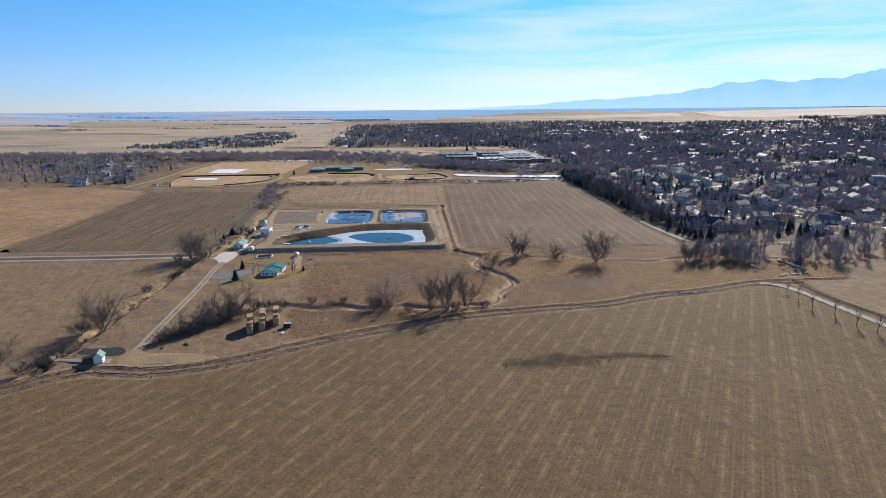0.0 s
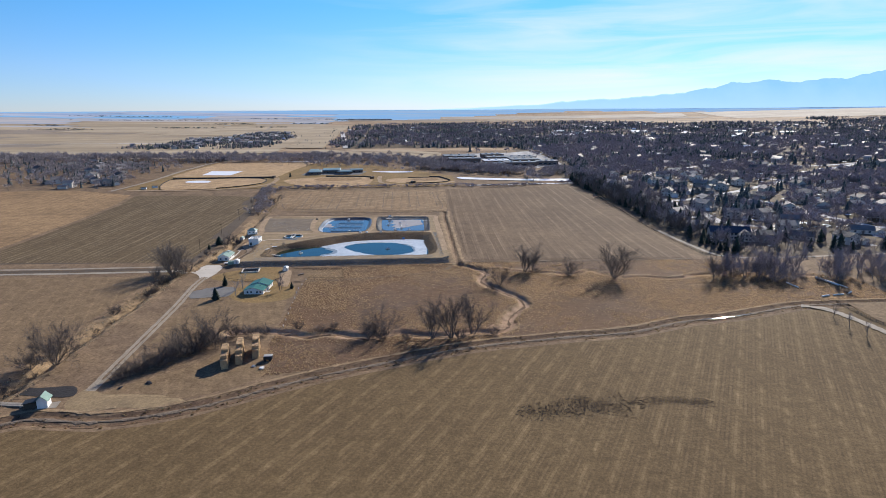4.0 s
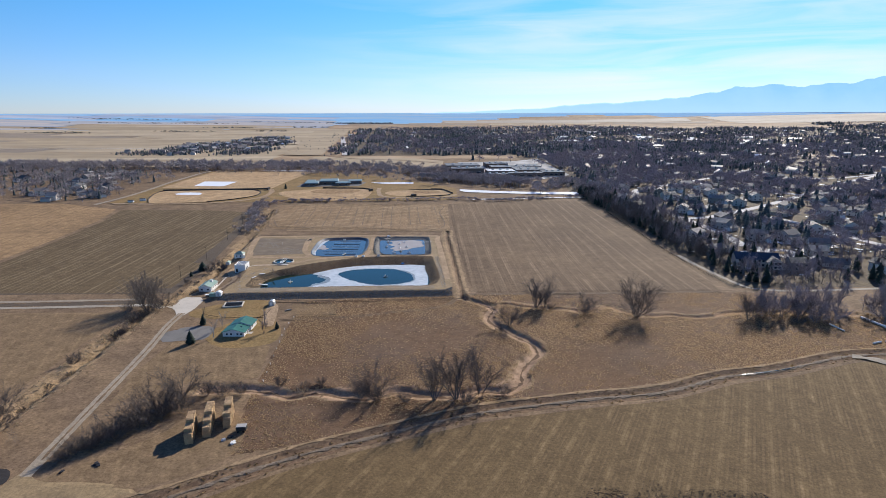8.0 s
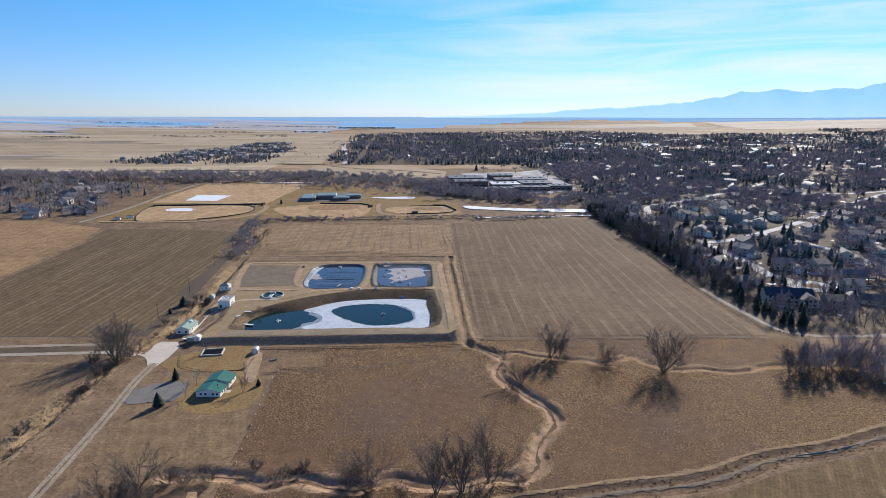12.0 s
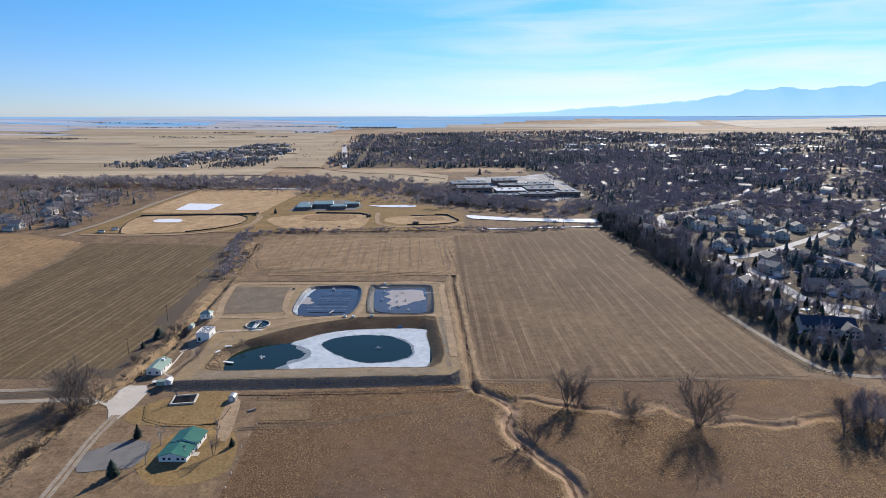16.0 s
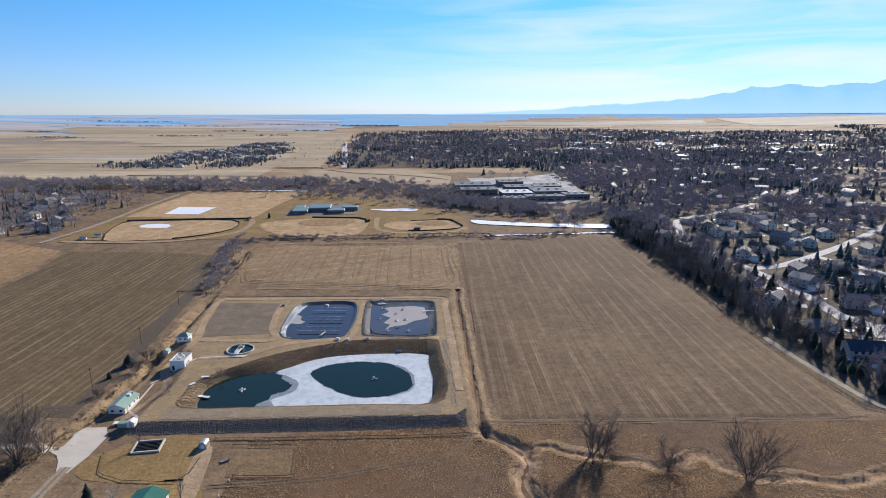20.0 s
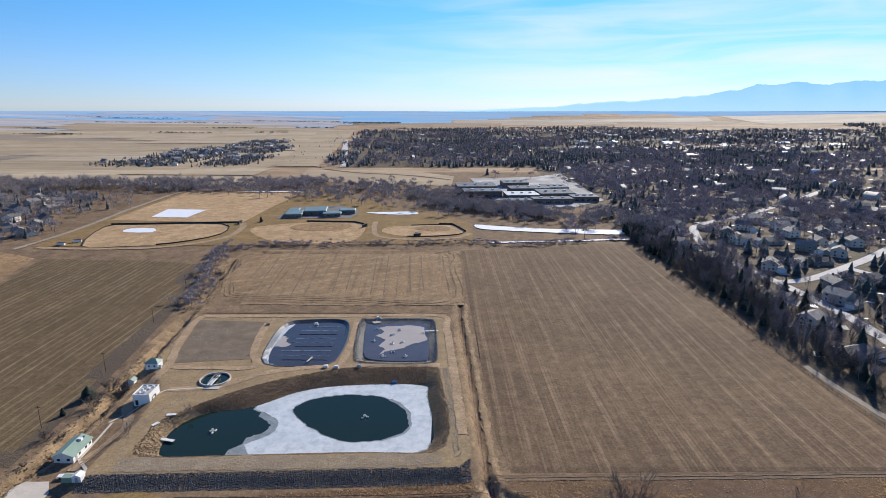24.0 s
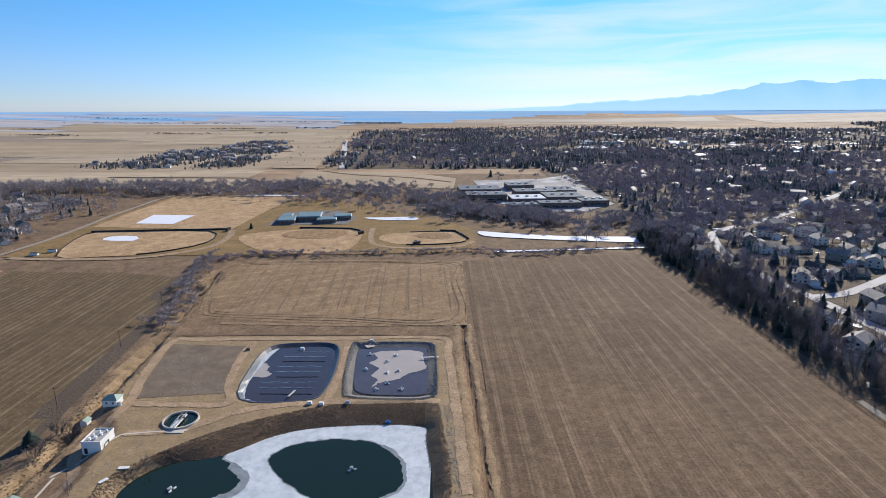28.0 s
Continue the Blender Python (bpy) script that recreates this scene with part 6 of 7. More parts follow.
def house_kind(seed, w, d, storeys, along, flat=False):
    rnd = random.Random(seed)
    t = new("suburban_house")
    hgt = 2.7 * storeys + 0.3
    rise = w * 0.25 if along == "y" else d * 0.25
    part("wall", Shape().gable_walls(-w / 2, w / 2, -d / 2, d / 2, -0.6, hgt, hgt + rise, along), M["siding"], t)
    part("roof", Shape().gable_roof(-w / 2, w / 2, -d / 2, d / 2, hgt, hgt + rise, 0.6, 0.2, along), M["roof"], t)
    gx0 = w / 2
    part("garage", Shape().gable_walls(gx0, gx0 + 6.5, -d / 2 - 2, d / 2 - 3, -0.6, 2.7, 4.4), M["siding"], t)
    part("garage_roof", Shape().gable_roof(gx0 + 0.05, gx0 + 6.5, -d / 2 - 2, d / 2 - 3, 2.7, 4.4, 0.5, 0.2), M["roof"], t)
    part("garage_door", Shape().box(gx0 + 0.8, gx0 + 5.7, -d / 2 - 2.06, -d / 2 - 1.98, -0.2, 2.2), M["trim"], t)
    part("door", Shape().box(-0.5, 0.5, -d / 2 - 0.06, -d / 2 + 0.02, -0.1, 2.1), M["brick"], t)
    part("chimney", Shape().box(-w / 2 + 1, -w / 2 + 2, d * 0.1, d * 0.1 + 1, hgt, hgt + rise + 1.0), M["brick"], t)
    spots = []
    for f in range(storeys):
        z = 0.9 + 2.7 * f
        spots += [(-w * 0.33, -d / 2, z, "s"), (w * 0.28, -d / 2, z, "s"), (-w / 2, -d * 0.2, z, "w"), (-w / 2, d * 0.25, z, "w"), (-w * 0.25, d / 2, z, "n"), (w * 0.2, d / 2, z, "n")]
    windows(t, spots, 1.5, 1.3)
    dk = part("deck", Shape().box(-w / 2 - 3, -w / 2, -d * 0.3, d * 0.3, 0.2, 0.45), M["wood"], t)
    return t


HOUSES = [house_kind(1, 12, 10, 2, "x"), house_kind(2, 10, 13, 2, "y"), house_kind(3, 15, 10, 1, "x"), house_kind(4, 11, 11, 2, "y"), house_kind(5, 14, 11, 2, "x")]
HL = ["two-storey suburban house with pale siding and dark shingles", "tall gabled suburban house with pale siding", "low ranch house with a dark shingle roof", "square gabled house with pale siding", "broad two-storey house with a dark roof"]
srnd = random.Random(77)
house_at = []
# the houses that stand nearest the field, then the blocks behind
for x, y, v, tn in arr("203,487,2,20 207,528,0,35 206,572,2,10 247,566,4,-60 242,638,1,-30 268,470,3,80 266,446,2,150 236,438,0,170 286,560,1,60 278,520,3,-80 204,655,0,20 200,700,3,15 208,745,1,40 262,655,0,-40 300,690,4,-40 316,672,3,140 330,620,2,120 290,600,0,20"):
    house_at.append((x, y, int(v), tn))
for gy_ in range(430, 900, 31):
    for gx_ in range(200, 470, 29):
        x, y = gx_ + srnd.uniform(-6, 6), gy_ + srnd.uniform(-6, 6)
        if x > 70 + 0.72 * (y - 60) or x < 198 or (y > 830 and x < 230):
            continue
        if min(math.hypot(x - a, y - b) for a, b, *_ in house_at) < 25 or float(street_gap(np.array([x]), np.array([y]))[0]) < 14:
            continue
        if math.hypot(x - 215, y - 452) < 34 or math.hypot(x - 248, y - 480) < 26:
            continue
        house_at.append((x, y, srnd.randrange(5), srnd.choice([0, 90, 180, 270]) + srnd.uniform(-25, 25)))
used = [False] * 5
for x, y, v, tn in house_at:
    m_ = pose(x, y, gz(x, y), 0, 0, tn)
    if not used[v]:
        used[v] = True
        HOUSES[v].matrix_basis = m_
        tagged(HOUSES[v], HL[v], "house", "suburban houses")
    else:
        copy_thing(HOUSES[v], m_)
for x, y in arr("-390,740 -420,770 -405,800 -440,800 -452,835 -470,850 -430,850 -480,890 -455,900 -500,930 -470,950 -510,965 -540,985 -445,935 -520,890 -550,930 -560,880 -395,770 -425,725 -460,760"):
    v = srnd.randrange(5)
    copy_thing(HOUSES[v], pose(x, y, gz(x, y), 0, 0, srnd.uniform(0, 360)))
# the large lodge by the path
t = thing("large_lodge", 214, 450, "large two-storey house with a long blue-grey roof", "house", -12)
part("wall", Shape().gable_walls(-13, 13, -6, 6, -0.5, 5.6, 8.8, "x"), M["siding"], t)
part("roof", Shape().gable_roof(-13, 13, -6, 6, 5.6, 8.8, 0.9, 0.25, "x"), M["navy_roof"], t, "long dark blue-grey roof")
part("wing", Shape().gable_walls(5, 14, -11, -5, -0.5, 5.0, 7.4), M["siding"], t)
part("wing_roof", Shape().gable_roof(5, 14, -11, -2, 5.0, 7.4, 0.7, 0.2), M["navy_roof"], t)
part("porch_roof", Shape().box(-12, -1, -9, -5.6, 2.7, 2.95), M["roof"], t)
for x in (-11.5, -8, -5, -1.5):
    part("porch_post", Shape().box(x, x + 0.2, -8.8, -8.6, -0.3, 2.7), M["trim"], t)
windows(t, [(x, -6, z, "s") for x in (-11, -8, -5, -2, 1, 3.5) for z in (0.9, 3.6)] + [(x, -11, z, "s") for x in (7, 9.5, 12) for z in (0.9, 3.4)], 1.6, 1.4)
part("chimney", Shape().box(-4, -2.8, -0.6, 0.6, 8, 10.6), M["brick"], t)

# ---- woods of the suburb: near trees are single things, far ones joined ----


def wooded(x, y):
    """How thickly trees stand, 0 to 1."""
    east = (x > np.interp(y, (400, 470, 510, 555, 640, 690, 720), (190, 184, 178, 179, 172, 168, 168))) & (y > 405)
    hill = (y > 1330 + 25 * wavy(x, y, 23)) & (x > -215 - 0.105 * (y - 1352) + 22 * wavy(x, y, 31))
    rise = (y > 820) & (x > 205 + 0.05 * (y - 820))
    d = np.where(east | hill | rise, 1.0, 0.0)
    d = np.where((x > 10) & (x < 200) & (y > 850) & (y < 1260), 0.05, d)
    d *= np.clip(0.85 + 0.45 * wavy(x, y, 60) + 0.35 * wavy(x + 200, y, 170), 0.2, 1)
    d = np.where(hill & (x < 200) & (np.abs((x + 215 + 0.105 * (y - 1352)) - 45 - 0.03 * (y - 1352)) < 7), 0.05, d)
    d = np.where(y > 1650, d * np.clip(0.85 + 0.9 * wavy(x * 0.5, y, 47) - 0.12 * (y - 1650) / 600, 0.03, 1), d)
    d = np.where(y > 2950 + 250 * wavy(x, y, 260), 0.0, d)
    d = np.where((x > 430) & (x < 2000) & (np.abs(y - 1900 - 120 * wavy(x, y * 0.2, 300)) < 70), 0.15, d)
    d = np.where((x > 255 + 0.2 * (y - 400)) & (x < 300 + 0.25 * (y - 400)) & (y < 480), 0.15, d)
    return d


LBLS = ["leafless grey suburban tree between houses", "leafless brownish suburban shade tree", "dark green suburban spruce"]
trs = np.random.RandomState(21)
near_trees = 0
cand = np.c_[167 + 253 * trs.rand(9000) ** 1.5, trs.uniform(405, 760, 9000)]
ok = (trs.rand(len(cand)) < wooded(cand[:, 0], cand[:, 1])) & (street_gap(cand[:, 0], cand[:, 1]) > 7.5) & (cand[:, 0] < 60 + 0.75 * (cand[:, 1] - 60))
hx = np.array([(a, b) for a, b, *_ in house_at])
taken = []
KINDS = SLIM + GREYT + GREYT[:1]
cand = cand[ok]
cand = cand[np.argsort(cand[:, 0] + 0.35 * cand[:, 1])]
for x, y in cand:
    if near_trees >= 470:
        break
    if np.min(np.hypot(hx[:, 0] - x, hx[:, 1] - y)) < 9.5 or math.hypot((x - 214) / 1.6, y - 450) < 14 or math.hypot(x - 248, y - 480) < 13:
        continue
    if taken and np.min(np.hypot(*(np.array(taken) - (x, y)).T)) < (3.8 if x < 200 else 5.8):
        continue
    taken.append((x, y))
    near_trees += 1
    edge = x < 198 and y > 440
    if trs.rand() < (0.3 if edge else 0.2):
        plant(SPRUCE[trs.randint(3)], "spruce_tree", x, y, LBLS[2], "tree", trs.uniform(0.65, 1.25), trs.uniform(0, 360), "suburban spruces")
    else:
        v = trs.randint(len(KINDS))
        if edge and trs.rand() < 0.5:
            plant(COTTON[trs.randint(4)], "hedgerow_tree", x, y, "dark leafless tree along a field edge", "tree", trs.uniform(0.6, 0.95), trs.uniform(0, 360), "suburban trees")
            continue
        plant(KINDS[v], "suburban_tree" if v % 2 else "shade_tree", x, y, LBLS[v % 2], "tree", trs.uniform(0.7, 1.1), trs.uniform(0, 360), "suburban trees")
for k in range(34):
    x, y = 207 + 13 * trs.rand(), 596 + 105 * trs.rand()
    if np.min(np.hypot(hx[:, 0] - x, hx[:, 1] - y)) < 7.5:
        continue
    taken.append((x, y))
    plant(GREYT[k % 3], "street_tree", x, y, "tall leafless tree screening a street", "tree", trs.uniform(0.8, 1.15), trs.uniform(0, 360), "suburban trees")
taken = np.array(taken)

# templates of far trees: a bare crown of fine blades, and a ragged spruce
def bare_template(seed, blades=70, thick=1.0):
    rs = np.random.RandomState(seed)
    v, f = [], []
    for k in range(blades):
        az, el = rs.uniform(0, 6.283), math.asin(rs.uniform(-0.45, 1.0))
        d = np.array([math.cos(az) * math.cos(el), math.sin(az) * math.cos(el), math.sin(el)])
        p = np.array([0, 0, 0.5]) + d * rs.uniform(0.05, 0.28) * np.array([0.9, 0.9, 1.0])
        e = d + rs.normal(size=3) * 0.35 + np.array([0, 0, 0.6])
        q = p + e / np.linalg.norm(e) * rs.uniform(0.12, 0.26)
        s = np.cross(d, rs.normal(size=3))
        s /= np.linalg.norm(s) + 1e-6
        w = rs.uniform(0.012, 0.03) * thick
        n = len(v)
        v += [p - s * w, p + s * w, q + s * w * 0.5]
        f.append((n, n + 1, n + 2))
    n = len(v)
    v += [(-0.025, 0, -0.05), (0.025, 0, -0.05), (0, 0.02, 0.6), (0, -0.025, -0.05), (0, 0.025, -0.05)]
    f += [(n, n + 1, n + 2), (n + 3, n + 4, n + 2)]
    return np.array(v), np.array(f)


def spruce_template(seed):
    rs = np.random.RandomState(seed)
    v, f = [], []
    for k in range(5):
        z0, r = 0.05 + 0.17 * k, 0.26 * (1 - k / 5.6)
        n, m = len(v), 6
        v.append((0, 0, z0 + 0.34))
        for j in range(m):
            a = 6.283 * (j + rs.uniform(-0.2, 0.2)) / m
            q = r * rs.uniform(0.7, 1.2)
            v.append((q * math.cos(a), q * math.sin(a), z0 + rs.uniform(-0.02, 0.03)))
        f += [(n, n + 1 + j, n + 1 + (j + 1) % m) for j in range(m)]
    return np.array(v), np.array(f)


def scatter(name, template, xs, ys, sizes, mat, label, seed, category="trees", wide=1.0):
    rs = np.random.RandomState(seed)
    tv, tf = template
    n = len(xs)
    a = rs.uniform(0, 6.283, n)
    sw = sizes * wide * rs.uniform(0.8, 1.25, n)
    vx = (tv[None, :, 0] * np.cos(a)[:, None] - tv[None, :, 1] * np.sin(a)[:, None]) * sw[:, None] + xs[:, None]
    vy = (tv[None, :, 0] * np.sin(a)[:, None] + tv[None, :, 1] * np.cos(a)[:, None]) * sw[:, None] + ys[:, None]
    vz = tv[None, :, 2] * sizes[:, None] + relief(xs, ys)[:, None]
    v = np.stack([vx, vy, vz], -1).reshape(-1, 3)
    f = (tf[None] + len(tv) * np.arange(n)[:, None, None]).reshape(-1, 3)
    return tagged(new(name, put_mesh(name, v, f, mat)), label, category, kind="stuff")


BARE = [bare_template(s_, 84, 0.9) for s_ in (1, 2, 3)]
BARE_FINE = [bare_template(s_, 130, 0.72) for s_ in (4, 5, 6)]
BARE_FAR = [bare_template(s_, 46, 1.3) for s_ in (7, 8, 9)]
FIR = [spruce_template(s_) for s_ in (1, 2)]
# Distance haze mixed in: paler and bluer than near twigs and needles.
TW2 = island_mat("far_bare_twigs", [(0.22, 0.184, 0.196), (0.3, 0.258, 0.275), (0.39, 0.34, 0.36), (0.265, 0.218, 0.226)])
ND2 = island_mat("far_needles", [(0.05, 0.066, 0.068), (0.075, 0.094, 0.09), (0.105, 0.125, 0.112)])


def wood_points(n, xr, yr, fn, seed, power=1.0):
    rs = np.random.RandomState(seed)
    x, y = rs.uniform(*xr, n), yr[0] + (yr[1] - yr[0]) * rs.rand(n) ** power
    k = rs.rand(n) < fn(x, y)
    return x[k], y[k], rs


def in_view(x, y):
    return np.abs(x) < 0.80 * (y + 60) + 40


bands = [("suburb", (167, 1100), (405, 1150), 12000, 0), ("hill", (-700, 1700), (1150, 2100), 21000, 1), ("upland", (-900, 2700), (2100, 3300), 24000, 2)]
for nm, xr, yr, cnt, k in bands:
    x, y, rs = wood_points(cnt, xr, yr, lambda x, y: wooded(x, y) * in_view(x, y), 60 + k)
    keep_ = street_gap(x, y) > 8
    if k == 0:
        keep_ &= ~((x < taken[:, 0].max()) & (x + 0.35 * y < (taken[:, 0] + 0.35 * taken[:, 1]).max()))
    x, y = x[keep_], y[keep_]
    fir = rs.rand(len(x)) < np.clip(np.where(y > 1300, 0.42, 0.22) + 0.4 * wavy(x, y, 75) + 0.15 * wavy(x, y, 31), 0.04, 0.9)
    size = rs.uniform(7.5, 13, len(x)) * (1 + 0.12 * k)
    for j in range(3):
        q = (~fir) & (np.arange(len(x)) % 3 == j)
        scatter("far_bare_trees", (BARE_FINE, BARE, BARE_FAR)[k][j], x[q], y[q], size[q], TW2, "grey leafless woods over a far suburb", 70 + j + 10 * k, wide=1.5)
    for j in range(2):
        q = fir & (np.arange(len(x)) % 2 == j)
        scatter("far_spruce_trees", FIR[j], x[q], y[q], size[q] * 0.95, ND2, "dark conifers over a far suburb", 90 + j + 10 * k, wide=1.35)

# creek woods, hedges, the western village and clumps on the plain
CLINE = arr("-1500,1180 -900,1130 -647,1080 -500,1050 -350,1022 -235,1016 -160,960 -100,925 -40,890 32,868 110,815 175,770 210,740")


def near_line(line, wide):
    return lambda x, y: np.exp(-(line_dist(x, y, line) / wide) ** 2) * np.clip(0.62 + 0.45 * wavy(x, y, 24) + 0.3 * wavy(x + 40, y, 9), 0.08, 0.95)


GREY2 = island_mat("far_grey_twigs", [(0.26, 0.22, 0.21), (0.36, 0.315, 0.302), (0.47, 0.42, 0.405), (0.25, 0.2, 0.185)])
x, y, rs = wood_points(18000, (-1500, 215), (700, 1330), near_line(CLINE, 32), 101)
for j in range(3):
    q = np.arange(len(x)) % 3 == j
    scatter("creek_woods", BARE[j], x[q], y[q], rs.uniform(6, 14, q.sum()), GREY2 if j else TW2, "grey leafless woods along a creek", 110 + j, wide=1.15)
x, y, rs = wood_points(12000, (-1500, -330), (960, 1330), near_line(arr("-1500,1150 -900,1085 -620,1040 -440,1040 -380,1055"), 30), 102)
scatter("creek_woods", BARE[1], x, y, rs.uniform(12, 19, len(x)), GREY2, "tall pale leafless woods along a creek", 120, wide=1.0)
x, y, rs = wood_points(5200, (-20, 230), (770, 910), near_line(arr("-5,900 50,870 110,838 160,806 205,775"), 20), 108)
scatter("creek_woods", BARE[0], x, y, rs.uniform(7, 12, len(x)), GREY2, "leafless woods below a school", 121, wide=1.2)
x, y, rs = wood_points(5000, (-200, 172), (655, 742), near_line(arr("-186,688 -150,708 -100,706 -40,710 20,716 60,704 160,728"), 5), 103)
scatter("field_hedge", BARE[2], x, y, rs.uniform(2.2, 4.5, len(x)), TW2, "dark brush along the field's far edge", 130, wide=1.8)
x, y, rs = wood_points(1900, (-215, -140), (545, 720), near_line(arr("-156,560 -166,610 -178,660 -186,700"), 6), 104)
scatter("drain_brush", BARE[0], x, y, rs.uniform(3, 7.5, len(x)), GREY2, "leafless brush along a drain", 131, wide=1.3)


def blocks(*boxes):
    def fn(x, y):
        d = np.zeros(np.shape(x))
        for cx, cy, sx, sy, dens in boxes:
            d = np.maximum(d, dens * np.exp(-((x - cx) / sx) ** 4 - ((y - cy) / sy) ** 4))
        return d
    return fn


NW = blocks((-470, 860, 85, 110, 0.85), (-560, 920, 70, 90, 0.8), (-410, 745, 40, 40, 0.8), (-650, 1000, 80, 60, 0.7), (-740, 960, 80, 50, 0.6))
x, y, rs = wood_points(3000, (-850, -350), (690, 1100), NW, 105)
fir = rs.rand(len(x)) < 0.2
scatter("village_bare_trees", BARE[0], x[~fir], y[~fir], rs.uniform(7, 12, (~fir).sum()), GREY2, "leafless trees round village houses", 140, wide=1.2)
scatter("village_spruces", FIR[0], x[fir], y[fir], rs.uniform(6, 11, fir.sum()), ND2, "dark spruces round village houses", 141)
WV = blocks((-600, 1400, 70, 70, 0.9), (-580, 1640, 80, 170, 0.95), (-430, 1450, 45, 110, 0.9), (-460, 1760, 45, 120, 0.9), (-560, 2020, 60, 130, 0.75),
            (-350, 3600, 200, 60, 0.5))
x, y, rs = wood_points(42000, (-900, -250), (1300, 3800), WV, 106)
fir = rs.rand(len(x)) < 0.6
scatter("plain_bare_trees", BARE[1], x[~fir], y[~fir], rs.uniform(5, 9, (~fir).sum()), TW2, "leafless trees in clumps on the plain", 150, wide=1.4)
scatter("plain_spruces", FIR[1], x[fir], y[fir], rs.uniform(5, 9, fir.sum()), ND2, "dark trees in clumps on the plain", 151, wide=1.5)
x, y, rs = wood_points(26000, (-2300, -250), (2350, 4000), blocks((-1500, 2500, 110, 22, 0.9), (-1060, 2620, 130, 16, 0.8), (-980, 2960, 110, 20, 0.8), (-620, 3050, 90, 22, 0.8), (-1800, 2850, 80, 22, 0.8), (-700, 2650, 60, 20, 0.9), (-1500, 3400, 400, 14, 0.6), (-800, 3650, 300, 14, 0.6), (-1900, 3750, 300, 18, 0.6)), 109)
scatter("plain_clumps", BARE[0], x, y, rs.uniform(6, 11, len(x)), ND2, "dark clumps of trees round far farmsteads", 153, wide=2.0)
x, y, rs = wood_points(700, (-420, -150), (1300, 3000), lambda x, y: 0.25 * (np.abs(x + 270 + 0.13 * (y - 1350)) < 50), 107)
scatter("slope_junipers", FIR[0], x, y, rs.uniform(3, 6, len(x)), ND2, "scattered junipers on a tan slope", 152, wide=1.4)

x, y, rs = wood_points(4200, (-380, 40), (930, 1200), near_line(arr("-340,1055 -230,1075 -120,1045 -40,985 20,935"), 40), 110)
scatter("creek_woods", BARE[0], x, y, rs.uniform(7, 14, len(x)), GREY2, "grey leafless woods below a tan slope", 122, wide=1.2)

# far houses, joined
hv = np.array([(-.5, -.4, 0), (.5, -.4, 0), (.5, .4, 0), (-.5, .4, 0), (-.5, -.4, .45), (.5, -.4, .45), (.5, .4, .45), (-.5, .4, .45), (-.5, 0, .72), (.5, 0, .72),
               (-.55, -.46, .41), (.55, -.46, .41), (.55, 0, .75), (-.55, 0, .75), (.55, .46, .41), (-.55, .46, .41)], float)
hw = np.array([(0, 1, 5), (0, 5, 4), (1, 2, 6), (1, 6, 5), (2, 3, 7), (2, 7, 6), (3, 0, 4), (3, 4, 7), (4, 8, 7), (5, 6, 9)])
hr = np.array([(10, 11, 12), (10, 12, 13), (14, 15, 13), (14, 13, 12)])
WALLS = island_mat("far_house_walls", [(0.45, 0.42, 0.38), (0.62, 0.6, 0.57), (0.3, 0.26, 0.22), (0.7, 0.69, 0.67)])
ROOFS = island_mat("far_house_roofs", [(0.14, 0.13, 0.125), (0.24, 0.225, 0.215), (0.18, 0.16, 0.15), (0.34, 0.32, 0.31), (0.2, 0.18, 0.17), (0.75, 0.77, 0.79)], 0.7)
rs = np.random.RandomState(8)
hx_, hy_ = rs.uniform(-700, 2900, 9000), 560 + 2500 * rs.rand(9000) ** 1.1
kk = (rs.rand(9000) < 0.22 * wooded(hx_, hy_)) & in_view(hx_, hy_) & ~((hx_ < 480) & (hy_ < 910))
vx_, vy_ = rs.uniform(-700, -390, 700), rs.uniform(1330, 2200, 700)
vk = rs.rand(700) < 0.4 * WV(vx_, vy_)
fx, fy = np.r_[hx_[kk], vx_[vk]], np.r_[hy_[kk], vy_[vk]]
fs = rs.uniform(9, 14, len(fx))
scatter("far_house_walls", (hv, hw), fx, fy, fs, WALLS, "walls of far suburban houses", 200, "houses")
scatter("far_house_roofs", (hv, hr), fx, fy, fs, ROOFS, "roofs of far suburban houses", 200, "houses")
bx, by = rs.uniform(300, 2600, 90), rs.uniform(1400, 2700, 90)
bk = in_view(bx, by) & (bx < 0.6 * by)
scatter("far_long_roofs", (hv * np.array([2.2, 1, 0.5]), np.vstack([hw, hr])), bx[bk], by[bk], rs.uniform(12, 24, bk.sum()), M["pale_roof"], "pale flat-roofed far buildings", 201, "buildings")

# old snow between the houses
rs = np.random.RandomState(15)
sx_, sy_ = rs.uniform(185, 1000, 8200), rs.uniform(420, 1500, 8200)
sk = (rs.rand(8200) < 0.6 * wooded(sx_, sy_)) & (street_gap(sx_, sy_) > 6)
disc = np.array([(math.cos(a) * (0.7 + 0.3 * math.sin(3 * a + 1)), math.sin(a) * (0.7 + 0.3 * math.cos(2 * a)), 0.0) for a in np.linspace(0, 6.283, 10, endpoint=False)] + [(0, 0, 0.05)])
dtri = np.array([(10, i, (i + 1) % 10) for i in range(10)])
o_ = scatter("snow_patches", (disc, dtri), sx_[sk], sy_[sk], 0.8 + 5.0 * rs.rand(sk.sum()) ** 2, M["snow"], "patches of old snow between houses", 210, "snow")
o_.location.z = 0.35
